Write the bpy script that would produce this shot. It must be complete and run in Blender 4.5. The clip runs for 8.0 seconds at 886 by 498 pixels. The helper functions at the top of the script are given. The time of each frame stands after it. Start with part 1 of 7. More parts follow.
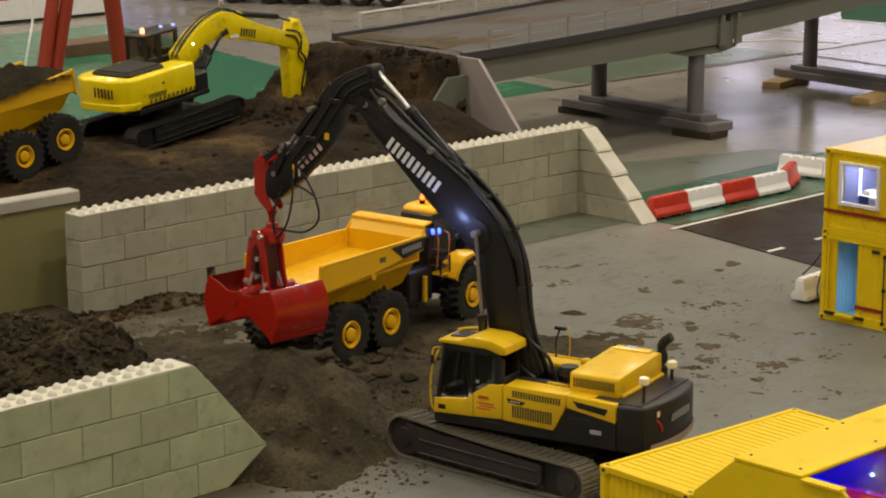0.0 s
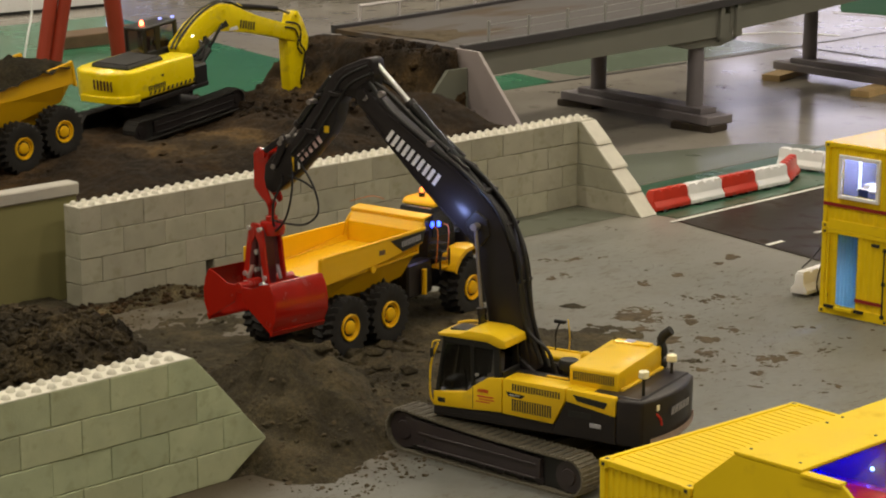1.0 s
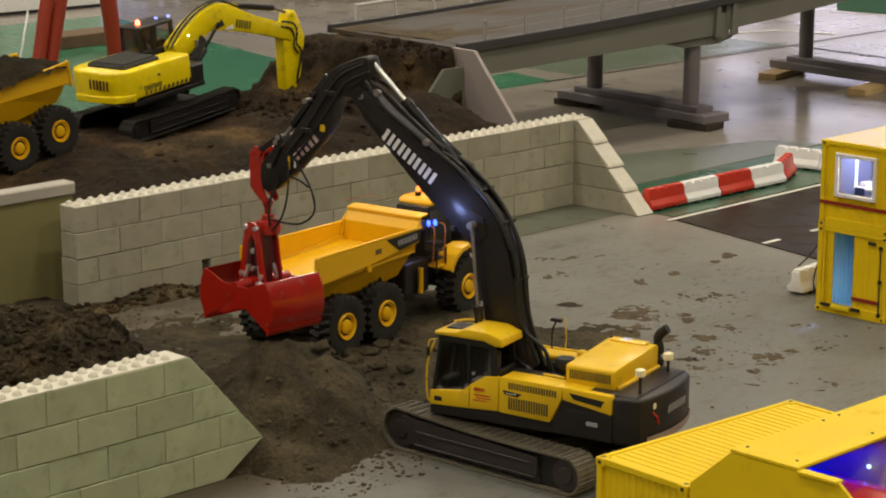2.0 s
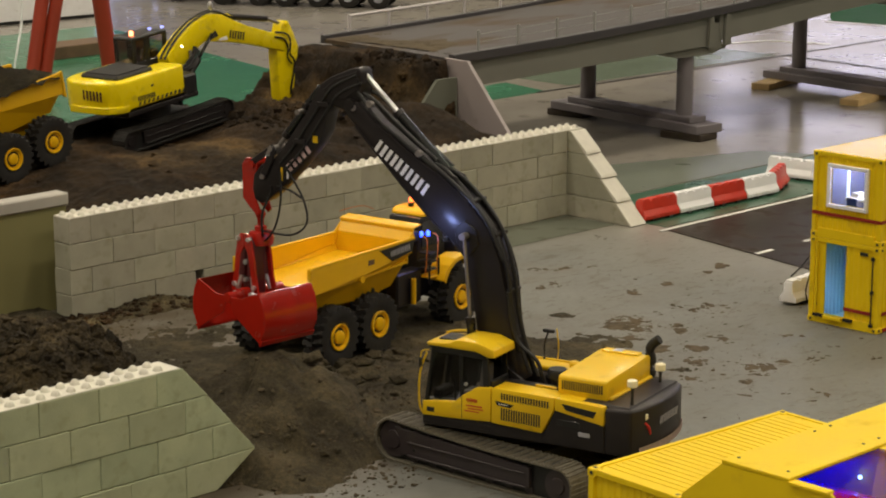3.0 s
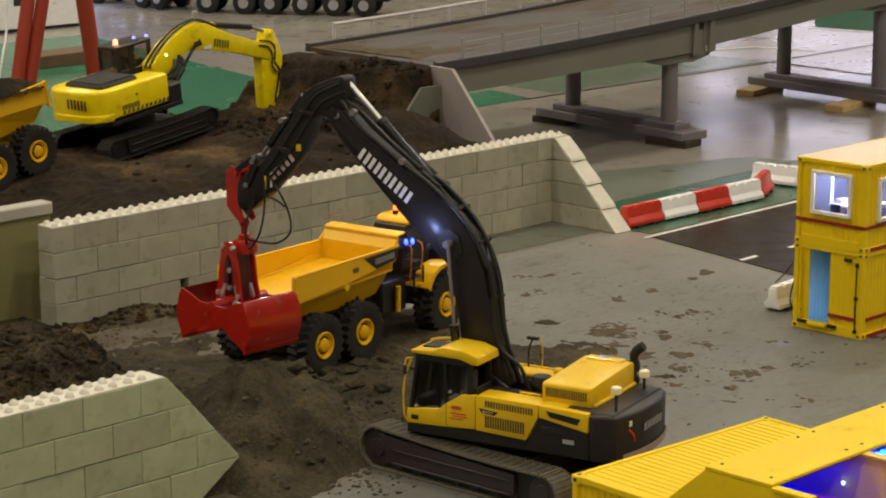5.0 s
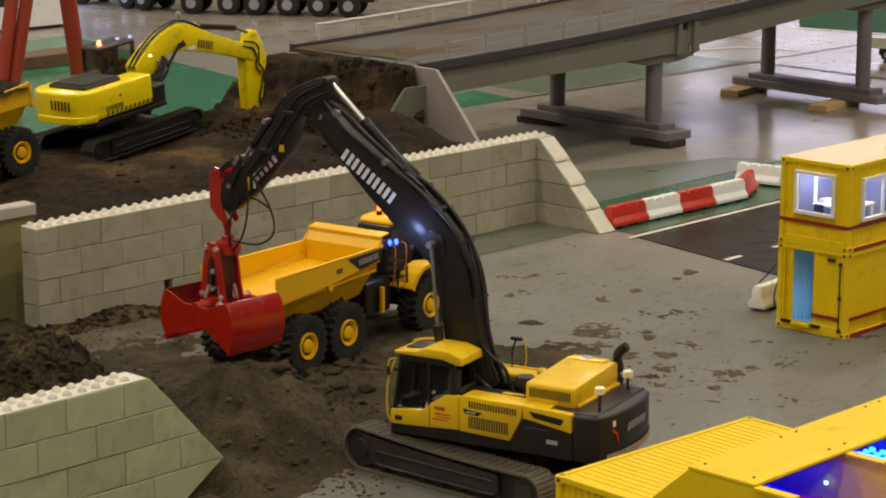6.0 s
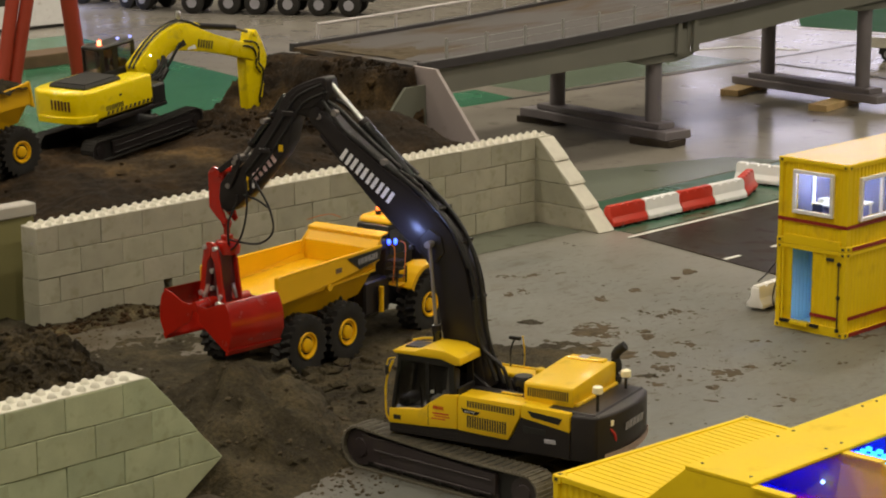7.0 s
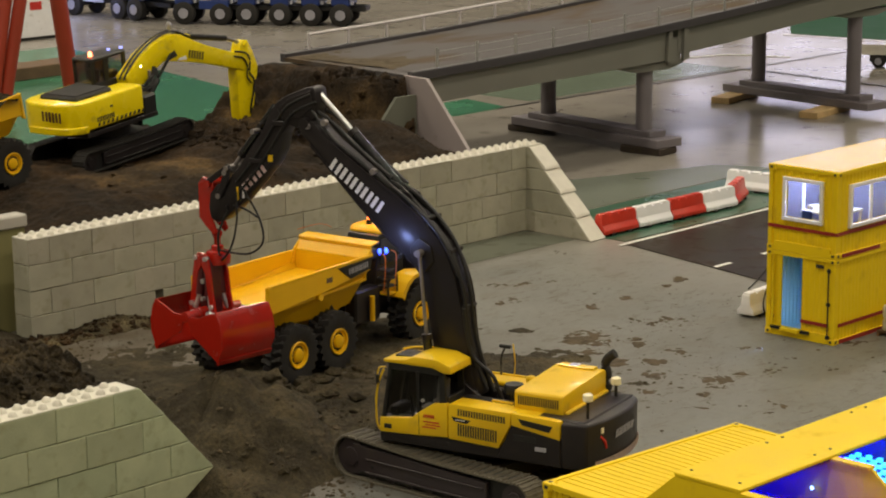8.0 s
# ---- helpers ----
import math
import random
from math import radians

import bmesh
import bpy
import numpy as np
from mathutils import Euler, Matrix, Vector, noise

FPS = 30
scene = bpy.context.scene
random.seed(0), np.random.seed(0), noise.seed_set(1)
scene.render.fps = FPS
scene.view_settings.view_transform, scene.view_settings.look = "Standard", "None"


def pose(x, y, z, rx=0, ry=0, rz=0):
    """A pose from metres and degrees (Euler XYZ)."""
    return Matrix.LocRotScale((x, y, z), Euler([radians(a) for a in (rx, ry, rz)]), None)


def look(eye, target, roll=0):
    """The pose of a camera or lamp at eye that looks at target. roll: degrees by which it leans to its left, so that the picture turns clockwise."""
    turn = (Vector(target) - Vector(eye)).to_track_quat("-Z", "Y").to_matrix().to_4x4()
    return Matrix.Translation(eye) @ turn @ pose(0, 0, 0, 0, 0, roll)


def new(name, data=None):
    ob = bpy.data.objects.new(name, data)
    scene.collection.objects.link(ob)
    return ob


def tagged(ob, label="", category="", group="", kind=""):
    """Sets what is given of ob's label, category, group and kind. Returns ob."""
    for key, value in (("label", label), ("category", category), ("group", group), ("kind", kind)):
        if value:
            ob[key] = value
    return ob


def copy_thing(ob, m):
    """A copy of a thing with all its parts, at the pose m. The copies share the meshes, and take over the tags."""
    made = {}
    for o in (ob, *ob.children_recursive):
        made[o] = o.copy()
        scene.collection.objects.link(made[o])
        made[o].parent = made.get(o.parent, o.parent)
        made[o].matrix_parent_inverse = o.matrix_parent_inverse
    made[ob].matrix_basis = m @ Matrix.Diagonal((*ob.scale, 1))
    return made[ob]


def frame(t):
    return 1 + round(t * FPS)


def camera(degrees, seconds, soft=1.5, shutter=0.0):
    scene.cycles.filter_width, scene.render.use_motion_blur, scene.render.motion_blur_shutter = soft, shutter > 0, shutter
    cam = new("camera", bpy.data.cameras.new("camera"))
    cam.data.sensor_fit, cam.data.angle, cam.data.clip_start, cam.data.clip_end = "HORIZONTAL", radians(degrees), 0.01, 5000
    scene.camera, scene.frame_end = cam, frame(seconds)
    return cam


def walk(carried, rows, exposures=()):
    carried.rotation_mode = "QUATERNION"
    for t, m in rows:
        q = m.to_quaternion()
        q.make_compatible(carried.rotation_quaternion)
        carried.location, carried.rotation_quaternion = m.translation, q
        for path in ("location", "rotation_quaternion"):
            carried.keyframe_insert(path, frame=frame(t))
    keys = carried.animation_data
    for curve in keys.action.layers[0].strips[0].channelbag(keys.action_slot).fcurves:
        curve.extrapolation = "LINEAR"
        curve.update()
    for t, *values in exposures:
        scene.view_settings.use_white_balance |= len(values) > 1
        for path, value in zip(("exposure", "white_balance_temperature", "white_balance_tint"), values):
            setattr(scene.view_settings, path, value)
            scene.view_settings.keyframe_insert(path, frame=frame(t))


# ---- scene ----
cam = camera(22.4, 8.0, soft=2.0)
PATH = [
    (0, (-2.654, -3.712, 1.171), (-1.275, -2.332, 0.729), 0.1),
    (0.5, (-2.654, -3.712, 1.17), (-1.276, -2.333, 0.725), 0.1),
    (1, (-2.653, -3.708, 1.172), (-1.274, -2.33, 0.723), 0.2),
    (1.5, (-2.651, -3.707, 1.17), (-1.272, -2.33, 0.719), 0.1),
    (3, (-2.652, -3.715, 1.174), (-1.267, -2.341, 0.733), 0.1),
    (3.5, (-2.654, -3.717, 1.177), (-1.267, -2.345, 0.738), 0.0),
    (4, (-2.654, -3.715, 1.175), (-1.265, -2.344, 0.739), 0.0),
    (4.5, (-2.652, -3.718, 1.175), (-1.262, -2.348, 0.74), 0.0),
    (6, (-2.645, -3.724, 1.175), (-1.243, -2.366, 0.741), -0.1),
    (6.5, (-2.645, -3.723, 1.174), (-1.241, -2.367, 0.739), -0.0),
    (7, (-2.647, -3.733, 1.178), (-1.246, -2.374, 0.743), -0.1),
    (7.5, (-2.646, -3.742, 1.178), (-1.245, -2.381, 0.748), -0.3),
    (8, (-2.647, -3.744, 1.179), (-1.241, -2.387, 0.752), -0.4),
]
walk(cam, [(t, look(eye, target, roll)) for t, eye, target, roll in PATH])

# world and light: an indoor hall under rows of ceiling lamps
world = bpy.data.worlds.new("hall_air")
scene.world = world
world.use_nodes = True
world.node_tree.nodes["Background"].inputs[0].default_value = (0.55, 0.6, 0.7, 1)
world.node_tree.nodes["Background"].inputs[1].default_value = 0.02

LAMP_POWER = 79.0
WINDOW_GLOW = 2.75
HALL_X, HALL_Y, HALL_H = (-9.0, 15.0), (-10.0, 14.0), 6.5


# ---- building tools ----
def part(name, bm, material, parent=None, label="", smooth=False):
    me = bpy.data.meshes.new(name)
    bm.normal_update()
    bm.to_mesh(me)
    bm.free()
    me.materials.append(material)
    if smooth:
        me.shade_smooth()
        me.set_sharp_from_angle(angle=radians(38))
    ob = new(name, me)
    ob.parent = parent
    return tagged(ob, label)


def share(name, ob, m, parent=None):
    """Another object on the mesh of ob, at the local pose m."""
    o = new(name, ob.data)
    o.parent = parent
    o.matrix_basis = m
    return o


def thing(name, m, label, category, group=""):
    ob = new(name)
    ob.empty_display_size = 0.02
    ob.matrix_basis = m
    return tagged(ob, label, category, group)


def box(bm, x0, x1, y0, y1, z0, z1, bevel=0.0, seg=1):
    r = bmesh.ops.create_cube(bm, size=1.0)
    vs = r["verts"]
    for v in vs:
        v.co = Vector((x0 if v.co.x < 0 else x1, y0 if v.co.y < 0 else y1, z0 if v.co.z < 0 else z1))
    if bevel:
        es = list({e for v in vs for e in v.link_edges})
        bmesh.ops.bevel(bm, geom=es, offset=bevel, segments=seg, affect="EDGES", profile=0.5)
    return bm


def boxes(*args, bevel=0.0):
    bm = bmesh.new()
    for a in args:
        box(bm, *a, bevel=bevel)
    return bm


def prism(bm, pts, a, b, axis="y", bevel=0.0, seg=1):
    """A side outline, extruded from a to b. axis y: points are (x, z); axis x: (y, z); axis z: (x, y)."""
    def at(p, c):
        return {"y": (p[0], c, p[1]), "x": (c, p[0], p[1]), "z": (p[0], p[1], c)}[axis]
    lo = [bm.verts.new(at(p, a)) for p in pts]
    hi = [bm.verts.new(at(p, b)) for p in pts]
    n = len(pts)
    fs = [bm.faces.new(lo), bm.faces.new(hi[::-1])]
    for i in range(n):
        fs.append(bm.faces.new((lo[i], hi[i], hi[(i + 1) % n], lo[(i + 1) % n])))
    bmesh.ops.recalc_face_normals(bm, faces=fs)
    if bevel:
        es = list({e for f in fs for e in f.edges})
        bmesh.ops.bevel(bm, geom=es, offset=bevel, segments=seg, affect="EDGES", profile=0.5)
    return bm


def cyl(bm, p0, p1, r0, r1=None, seg=16, caps=True):
    p0, p1 = Vector(p0), Vector(p1)
    d = p1 - p0
    q = d.to_track_quat("Z", "Y").to_matrix()
    r1 = r0 if r1 is None else r1
    rings = []
    for p, r in ((p0, r0), (p1, r1)):
        rings.append([bm.verts.new(p + q @ Vector((r * math.cos(2 * math.pi * i / seg), r * math.sin(2 * math.pi * i / seg), 0))) for i in range(seg)])
    for i in range(seg):
        j = (i + 1) % seg
        bm.faces.new((rings[0][i], rings[0][j], rings[1][j], rings[1][i]))
    if caps:
        bm.faces.new(rings[0][::-1])
        bm.faces.new(rings[1])
    return bm


def lathe(bm, prof, origin=(0, 0, 0), axis="y", seg=28):
    """Turns (radius, height) round an axis."""
    o = Vector(origin)
    def at(r, h, a):
        c, s = r * math.cos(a), r * math.sin(a)
        return o + {"y": Vector((c, h, s)), "z": Vector((c, s, h)), "x": Vector((h, c, s))}[axis]
    rings = [[bm.verts.new(at(r, h, 2 * math.pi * i / seg)) for i in range(seg)] for r, h in prof]
    fs = []
    for k in range(len(rings) - 1):
        for i in range(seg):
            j = (i + 1) % seg
            fs.append(bm.faces.new((rings[k][i], rings[k][j], rings[k + 1][j], rings[k + 1][i])))
    fs.append(bm.faces.new(rings[0][::-1]))
    fs.append(bm.faces.new(rings[-1]))
    bmesh.ops.recalc_face_normals(bm, faces=fs)
    return bm


def tube(bm, pts, r, seg=8, n=0):
    """A round bar along a smooth line through points (n steps between them; 0: straight runs)."""
    ps = [Vector(p) for p in pts]
    if n:
        out = []
        for i in range(len(ps) - 1):
            a, b = ps[max(i - 1, 0)], ps[i]
            c, d = ps[i + 1], ps[min(i + 2, len(ps) - 1)]
            for k in range(n):
                u = k / n
                out.append(0.5 * (2 * b + (c - a) * u + (2 * a - 5 * b + 4 * c - d) * u * u + (3 * b - a - 3 * c + d) * u ** 3))
        ps = out + [ps[-1]]
    rings = []
    for i, p in enumerate(ps):
        d = ps[min(i + 1, len(ps) - 1)] - ps[max(i - 1, 0)]
        q = d.to_track_quat("Z", "Y").to_matrix()
        rings.append([bm.verts.new(p + q @ Vector((r * math.cos(2 * math.pi * k / seg), r * math.sin(2 * math.pi * k / seg), 0))) for k in range(seg)])
    for a, b in zip(rings, rings[1:]):
        for k in range(seg):
            j = (k + 1) % seg
            bm.faces.new((a[k], a[j], b[j], b[k]))
    bm.faces.new(rings[0][::-1])
    bm.faces.new(rings[-1])
    return bm



# ---- materials ----
def mat(name, color, rough=0.5, metal=0.0, vary=0.12, scale=30.0, bump=0.05, fine=300.0, dirt=0.0, dirt_color=(0.05, 0.035, 0.022), rand=0.0, coat=0.0, spec=0.5, emit=None, strength=0.0, stretch=None):
    """A painted, moulded or raw surface: colour that drifts at two scales, uneven gloss, fine relief and dust spots."""
    m = bpy.data.materials.new(name)
    m.use_nodes = True
    nt = m.node_tree
    nd, ln = nt.nodes, nt.links
    b = nd["Principled BSDF"]
    tc = nd.new("ShaderNodeTexCoord")
    where = tc.outputs["Object"]
    if rand:
        piece = nd.new("ShaderNodeObjectInfo")
        shift = nd.new("ShaderNodeVectorMath")
        shift.operation = "MULTIPLY_ADD"
        ln.new(piece.outputs["Random"], shift.inputs[0])
        shift.inputs[1].default_value = (3.1, 5.7, 4.3)
        ln.new(where, shift.inputs[2])
        where = shift.outputs[0]
    if stretch:
        pull = nd.new("ShaderNodeVectorMath")
        pull.operation = "MULTIPLY"
        ln.new(where, pull.inputs[0])
        pull.inputs[1].default_value = stretch
        where = pull.outputs[0]
    def noise_at(s, detail=4.0):
        t = nd.new("ShaderNodeTexNoise")
        t.inputs["Scale"].default_value, t.inputs["Detail"].default_value = s, detail
        ln.new(where, t.inputs["Vector"])
        return t.outputs["Fac"]
    def ramp(src, a, c):
        t = nd.new("ShaderNodeMapRange")
        t.inputs["From Min"].default_value, t.inputs["From Max"].default_value = a, c
        ln.new(src, t.inputs["Value"])
        return t.outputs["Result"]
    def math2(op, a, c):
        t = nd.new("ShaderNodeMath")
        t.operation = op
        for k, x in enumerate((a, c)):
            if isinstance(x, (int, float)):
                t.inputs[k].default_value = x
            else:
                ln.new(x, t.inputs[k])
        return t.outputs[0]
    def mix(f, a, c):
        t = nd.new("ShaderNodeMix")
        t.data_type = "RGBA"
        for k, x in ((0, f), (6, a), (7, c)):
            if isinstance(x, tuple):
                t.inputs[k].default_value = (*x, 1)
            elif isinstance(x, (int, float)):
                t.inputs[k].default_value = x
            else:
                ln.new(x, t.inputs[k])
        return t.outputs[2]
    big, small = noise_at(scale), noise_at(fine, 2.0)
    dark = tuple(c * (1 - vary) for c in color)
    light = tuple(min(1, c * (1 + vary)) for c in color)
    both = math2("ADD", math2("MULTIPLY", ramp(big, 0.3, 0.7), 0.65), math2("MULTIPLY", small, 0.35))
    col = mix(both, dark, light)
    if rand:
        info = nd.new("ShaderNodeObjectInfo")
        hsv = nd.new("ShaderNodeHueSaturation")
        ln.new(math2("ADD", math2("MULTIPLY", info.outputs["Random"], rand), 1 - rand / 2), hsv.inputs["Value"])
        ln.new(col, hsv.inputs["Color"])
        ln.new(math2("ADD", math2("MULTIPLY", math2("FRACT", math2("MULTIPLY", info.outputs["Random"], 7.31), 0.0), 0.022), 0.489), hsv.inputs["Hue"])
        col = hsv.outputs[0]
    rough_src = math2("ADD", math2("MULTIPLY", big, 0.18), rough - 0.09)
    if dirt:
        spots = math2("MULTIPLY", ramp(noise_at(scale * 1.7, 7.0), 0.60 - 0.1 * dirt, 0.78 - 0.1 * dirt), min(1.0, 0.45 + 0.4 * dirt))
        col = mix(spots, col, dirt_color)
        rough_src = math2("ADD", rough_src, math2("MULTIPLY", spots, 0.4))
    ln.new(col, b.inputs["Base Color"])
    ln.new(rough_src, b.inputs["Roughness"])
    b.inputs["Metallic"].default_value = metal
    b.inputs["Specular IOR Level"].default_value = spec
    b.inputs["Coat Weight"].default_value = coat
    b.inputs["Coat Roughness"].default_value = 0.12
    if bump:
        bp = nd.new("ShaderNodeBump")
        bp.inputs["Strength"].default_value, bp.inputs["Distance"].default_value = bump, 0.002
        ln.new(math2("ADD", small, math2("MULTIPLY", big, 0.6)), bp.inputs["Height"])
        ln.new(bp.outputs[0], b.inputs["Normal"])
    if emit:
        b.inputs["Emission Color"].default_value, b.inputs["Emission Strength"].default_value = (*emit, 1), strength
    return m


YELLOW = mat("machine_yellow_paint", (0.80, 0.52, 0.008), 0.42, vary=0.06, scale=14, bump=0.02, dirt=0.06, dirt_color=(0.30, 0.19, 0.05), spec=0.35, coat=0.15)
BODY_YELLOW = mat("dump_body_yellow_paint", (0.82, 0.465, 0.006), 0.32, vary=0.07, scale=14, bump=0.02, spec=0.3, coat=0.15)
LEMON = mat("lemon_yellow_paint", (0.92, 0.725, 0.003), 0.28, vary=0.06, scale=14, bump=0.02, dirt=0.1, dirt_color=(0.35, 0.25, 0.03), spec=0.3, coat=0.2)
CONT_YELLOW = mat("container_yellow_paint", (0.84, 0.600, 0.007), 0.5, vary=0.05, scale=12, bump=0.03, dirt=0.05, dirt_color=(0.5, 0.30, 0.03), spec=0.25)
CONT_INNER = mat("light_blue_lining", (0.30, 0.56, 0.80), 0.5, vary=0.06, scale=20)
FRAME_GREY = mat("dusty_charcoal_frame", (0.035, 0.027, 0.030), 0.36, vary=0.2, scale=16, bump=0.03, dirt=0.4, dirt_color=(0.046, 0.036, 0.030))
CHARCOAL = mat("charcoal_grey_paint", (0.0175, 0.0148, 0.0155), 0.38, vary=0.2, scale=16, bump=0.03, dirt=0.2, dirt_color=(0.034, 0.027, 0.023), spec=0.35)
BLACK = mat("black_plastic", (0.012, 0.012, 0.012), 0.45, vary=0.2, scale=30)
RUBBER = mat("black_rubber", (0.013, 0.012, 0.011), 0.75, vary=0.25, scale=50, bump=0.25, dirt=0.35, dirt_color=(0.045, 0.034, 0.024))
TRACK_METAL = mat("worn_track_steel", (0.17, 0.155, 0.120), 0.55, metal=0.35, vary=0.25, scale=50, bump=0.15, dirt=0.6, dirt_color=(0.075, 0.06, 0.045))
GLOSS_BLACK = mat("gloss_black_paint", (0.010, 0.011, 0.011), 0.22, vary=0.2, scale=30, bump=0.01, coat=0.4)
DULL_STEEL = mat("dull_steel", (0.28, 0.26, 0.25), 0.5, metal=0.6, vary=0.2)
STEEL = mat("bright_steel", (0.72, 0.71, 0.70), 0.34, metal=0.75, vary=0.08)
RED = mat("grab_red_paint", (0.40, 0.013, 0.005), 0.21, vary=0.10, scale=18, bump=0.02, dirt=0.1, dirt_color=(0.16, 0.02, 0.012), coat=0.3)
# grab red darkened by colour for the shade inside the head
GRAB_DARK = mat("shaded_dark_red_steel", (0.085, 0.014, 0.016), 0.35, vary=0.2, scale=18, bump=0.02)
LINE_RED = mat("dark_red_stripe_paint", (0.28, 0.02, 0.012), 0.5)
WHITE = mat("white_plastic", (0.86, 0.86, 0.88), 0.4, vary=0.05, scale=25, dirt=0.05, dirt_color=(0.35, 0.31, 0.26))
BARRIER_RED = mat("barrier_red_plastic", (0.56, 0.036, 0.016), 0.38, vary=0.10, scale=25, dirt=0.1)
LETTER = mat("white_lettering", (0.78, 0.78, 0.80), 0.5, vary=0.03)
LETTER_DARK = mat("dark_lettering", (0.03, 0.028, 0.02), 0.5)
MARK_BROWN = mat("dark_brown_lettering", (0.075, 0.020, 0.012), 0.5)
LETTER_RED = mat("red_lettering", (0.55, 0.03, 0.02), 0.5)
BLOCK = mat("cast_concrete_block", (0.388, 0.424, 0.272), 0.85, vary=0.15, scale=22, bump=0.25, fine=420, rand=0.17, dirt=0.5, dirt_color=(0.285, 0.290, 0.175))
BLOCK_PALE = mat("pale_cast_concrete_block", (0.385, 0.372, 0.292), 0.85, vary=0.13, scale=22, bump=0.2, fine=420, rand=0.2, dirt=0.5, dirt_color=(0.275, 0.270, 0.175))
# paler than the block sides: overhead light on the tops is in the colour
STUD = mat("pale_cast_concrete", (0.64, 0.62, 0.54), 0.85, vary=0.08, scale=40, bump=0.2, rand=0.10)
JOINT = mat("dark_joint", (0.21, 0.20, 0.15), 0.95)
BRIDGE = mat("bridge_grey_paint", (0.192, 0.190, 0.166), 0.55, vary=0.08, scale=6, bump=0.04)
ABUTMENT = mat("abutment_grey_board", (0.365, 0.318, 0.318), 0.5, vary=0.1, scale=7, bump=0.05, dirt=0.1, dirt_color=(0.12, 0.09, 0.06))
BOARD_GREY = mat("grey_green_board", (0.150, 0.158, 0.125), 0.65, vary=0.1, scale=8, bump=0.05)
BRIDGE_DARK = mat("dark_kerb_paint", (0.060, 0.056, 0.062), 0.5, vary=0.1, scale=10)
DECK = mat("dusty_bridge_deck", (0.074, 0.066, 0.065), 0.7, vary=0.16, scale=2.6, bump=0.06, fine=90, dirt=1.2, dirt_color=(0.085, 0.056, 0.028), stretch=(0.75, 1.5, 1.0))
PIER = mat("pier_grey_paint", (0.190, 0.172, 0.190), 0.5, vary=0.10, scale=9)
RAIL_WHITE = mat("white_rail_paint", (0.60, 0.57, 0.58), 0.45)
RAIL = mat("pale_rail_paint", (0.33, 0.33, 0.32), 0.45)
WOOD = mat("raw_pine", (0.60, 0.42, 0.20), 0.65, vary=0.2, scale=35, bump=0.15)
WOOD_DARK = mat("dark_wood", (0.14, 0.085, 0.045), 0.7, vary=0.25, scale=30)
WOOD_BLACKISH = mat("blackish_wood", (0.040, 0.028, 0.020), 0.6, vary=0.35, scale=35, bump=0.3, dirt=0.6, dirt_color=(0.07, 0.065, 0.03))
OLIVE = mat("olive_painted_board", (0.225, 0.208, 0.085), 0.7, vary=0.07, scale=7, bump=0.06)
CAP = mat("grey_cap_strip", (0.42, 0.40, 0.36), 0.7, vary=0.08)
ROAD = mat("road_mat", (0.024, 0.0170, 0.0125), 0.36, vary=0.25, scale=9, bump=0.05, dirt=0.6, dirt_color=(0.050, 0.034, 0.022), spec=0.10)
GREEN = mat("green_sports_floor", (0.034, 0.160, 0.086), 0.25, vary=0.08, scale=4, bump=0.02)
PALE_BAND = mat("pale_green_floor", (0.150, 0.170, 0.132), 0.3, vary=0.1, scale=5, bump=0.02)
GREEN_FAR = mat("matt_green_sports_floor", (0.010, 0.062, 0.018), 0.6, vary=0.08, scale=4, bump=0.02, spec=0.08)
GREEN_GREY = mat("worn_green_floor", (0.125, 0.165, 0.118), 0.24, vary=0.08, scale=4, bump=0.02)
GREEN_DARK = mat("dark_green_floor_band", (0.03, 0.095, 0.055), 0.3, vary=0.1, scale=5, bump=0.02, dirt=0.2)
DUSTY_GREEN = mat("dusty_green_floor", (0.115, 0.125, 0.095), 0.45, vary=0.12, scale=8, bump=0.03, dirt=0.4, dirt_color=(0.10, 0.085, 0.06))
LINE = mat("white_line_tape", (0.75, 0.75, 0.72), 0.5, vary=0.05)
LINE_BLACK = mat("black_line_tape", (0.02, 0.02, 0.02), 0.4)
TRIPOD = mat("oxide_red_paint", (0.33, 0.034, 0.012), 0.5, vary=0.1, scale=12)
WALL_PAINT = mat("hall_wall_paint", (0.15, 0.14, 0.135), 0.8, vary=0.06, scale=2)
CEILING = mat("hall_ceiling_panels", (0.11, 0.107, 0.105), 0.85, vary=0.06, scale=2)
GLASS_DARK = mat("dark_cab_glass", (0.006, 0.0065, 0.007), 0.12, vary=0.1, bump=0.0)
AMBER = mat("amber_beacon_lens", (0.9, 0.25, 0.02), 0.3, emit=(1.0, 0.16, 0.03), strength=3.5)
AMBER_OFF = mat("clear_beacon_lens", (0.92, 0.84, 0.58), 0.25)
BLUE_LED = mat("blue_led", (0.2, 0.3, 1.0), 0.3, emit=(0.02, 0.07, 1.0), strength=6.0)
WHITE_LED = mat("white_led", (0.9, 0.95, 1.0), 0.3, emit=(0.75, 0.82, 1.0), strength=8.0)
RED_LED = mat("red_led", (1.0, 0.2, 0.1), 0.3, emit=(1.0, 0.16, 0.06), strength=10.0)
DAYLIGHT = mat("bright_window", (0.8, 0.8, 0.9), 0.5, emit=(0.82, 0.78, 1.0), strength=WINDOW_GLOW)
SMOKED = bpy.data.materials.new("smoked_cab_glass")
SMOKED.use_nodes = True
_b = SMOKED.node_tree.nodes["Principled BSDF"]
_b.inputs["Base Color"].default_value = (0.20, 0.205, 0.205, 1)
_b.inputs["Transmission Weight"].default_value, _b.inputs["Roughness"].default_value, _b.inputs["IOR"].default_value = 1.0, 0.04, 1.40
TRUCK_BLUE = mat("dark_blue_paint", (0.018, 0.04, 0.18), 0.35, vary=0.1)
RIM_GREY = mat("silver_rim", (0.42, 0.42, 0.48), 0.35, metal=0.3)
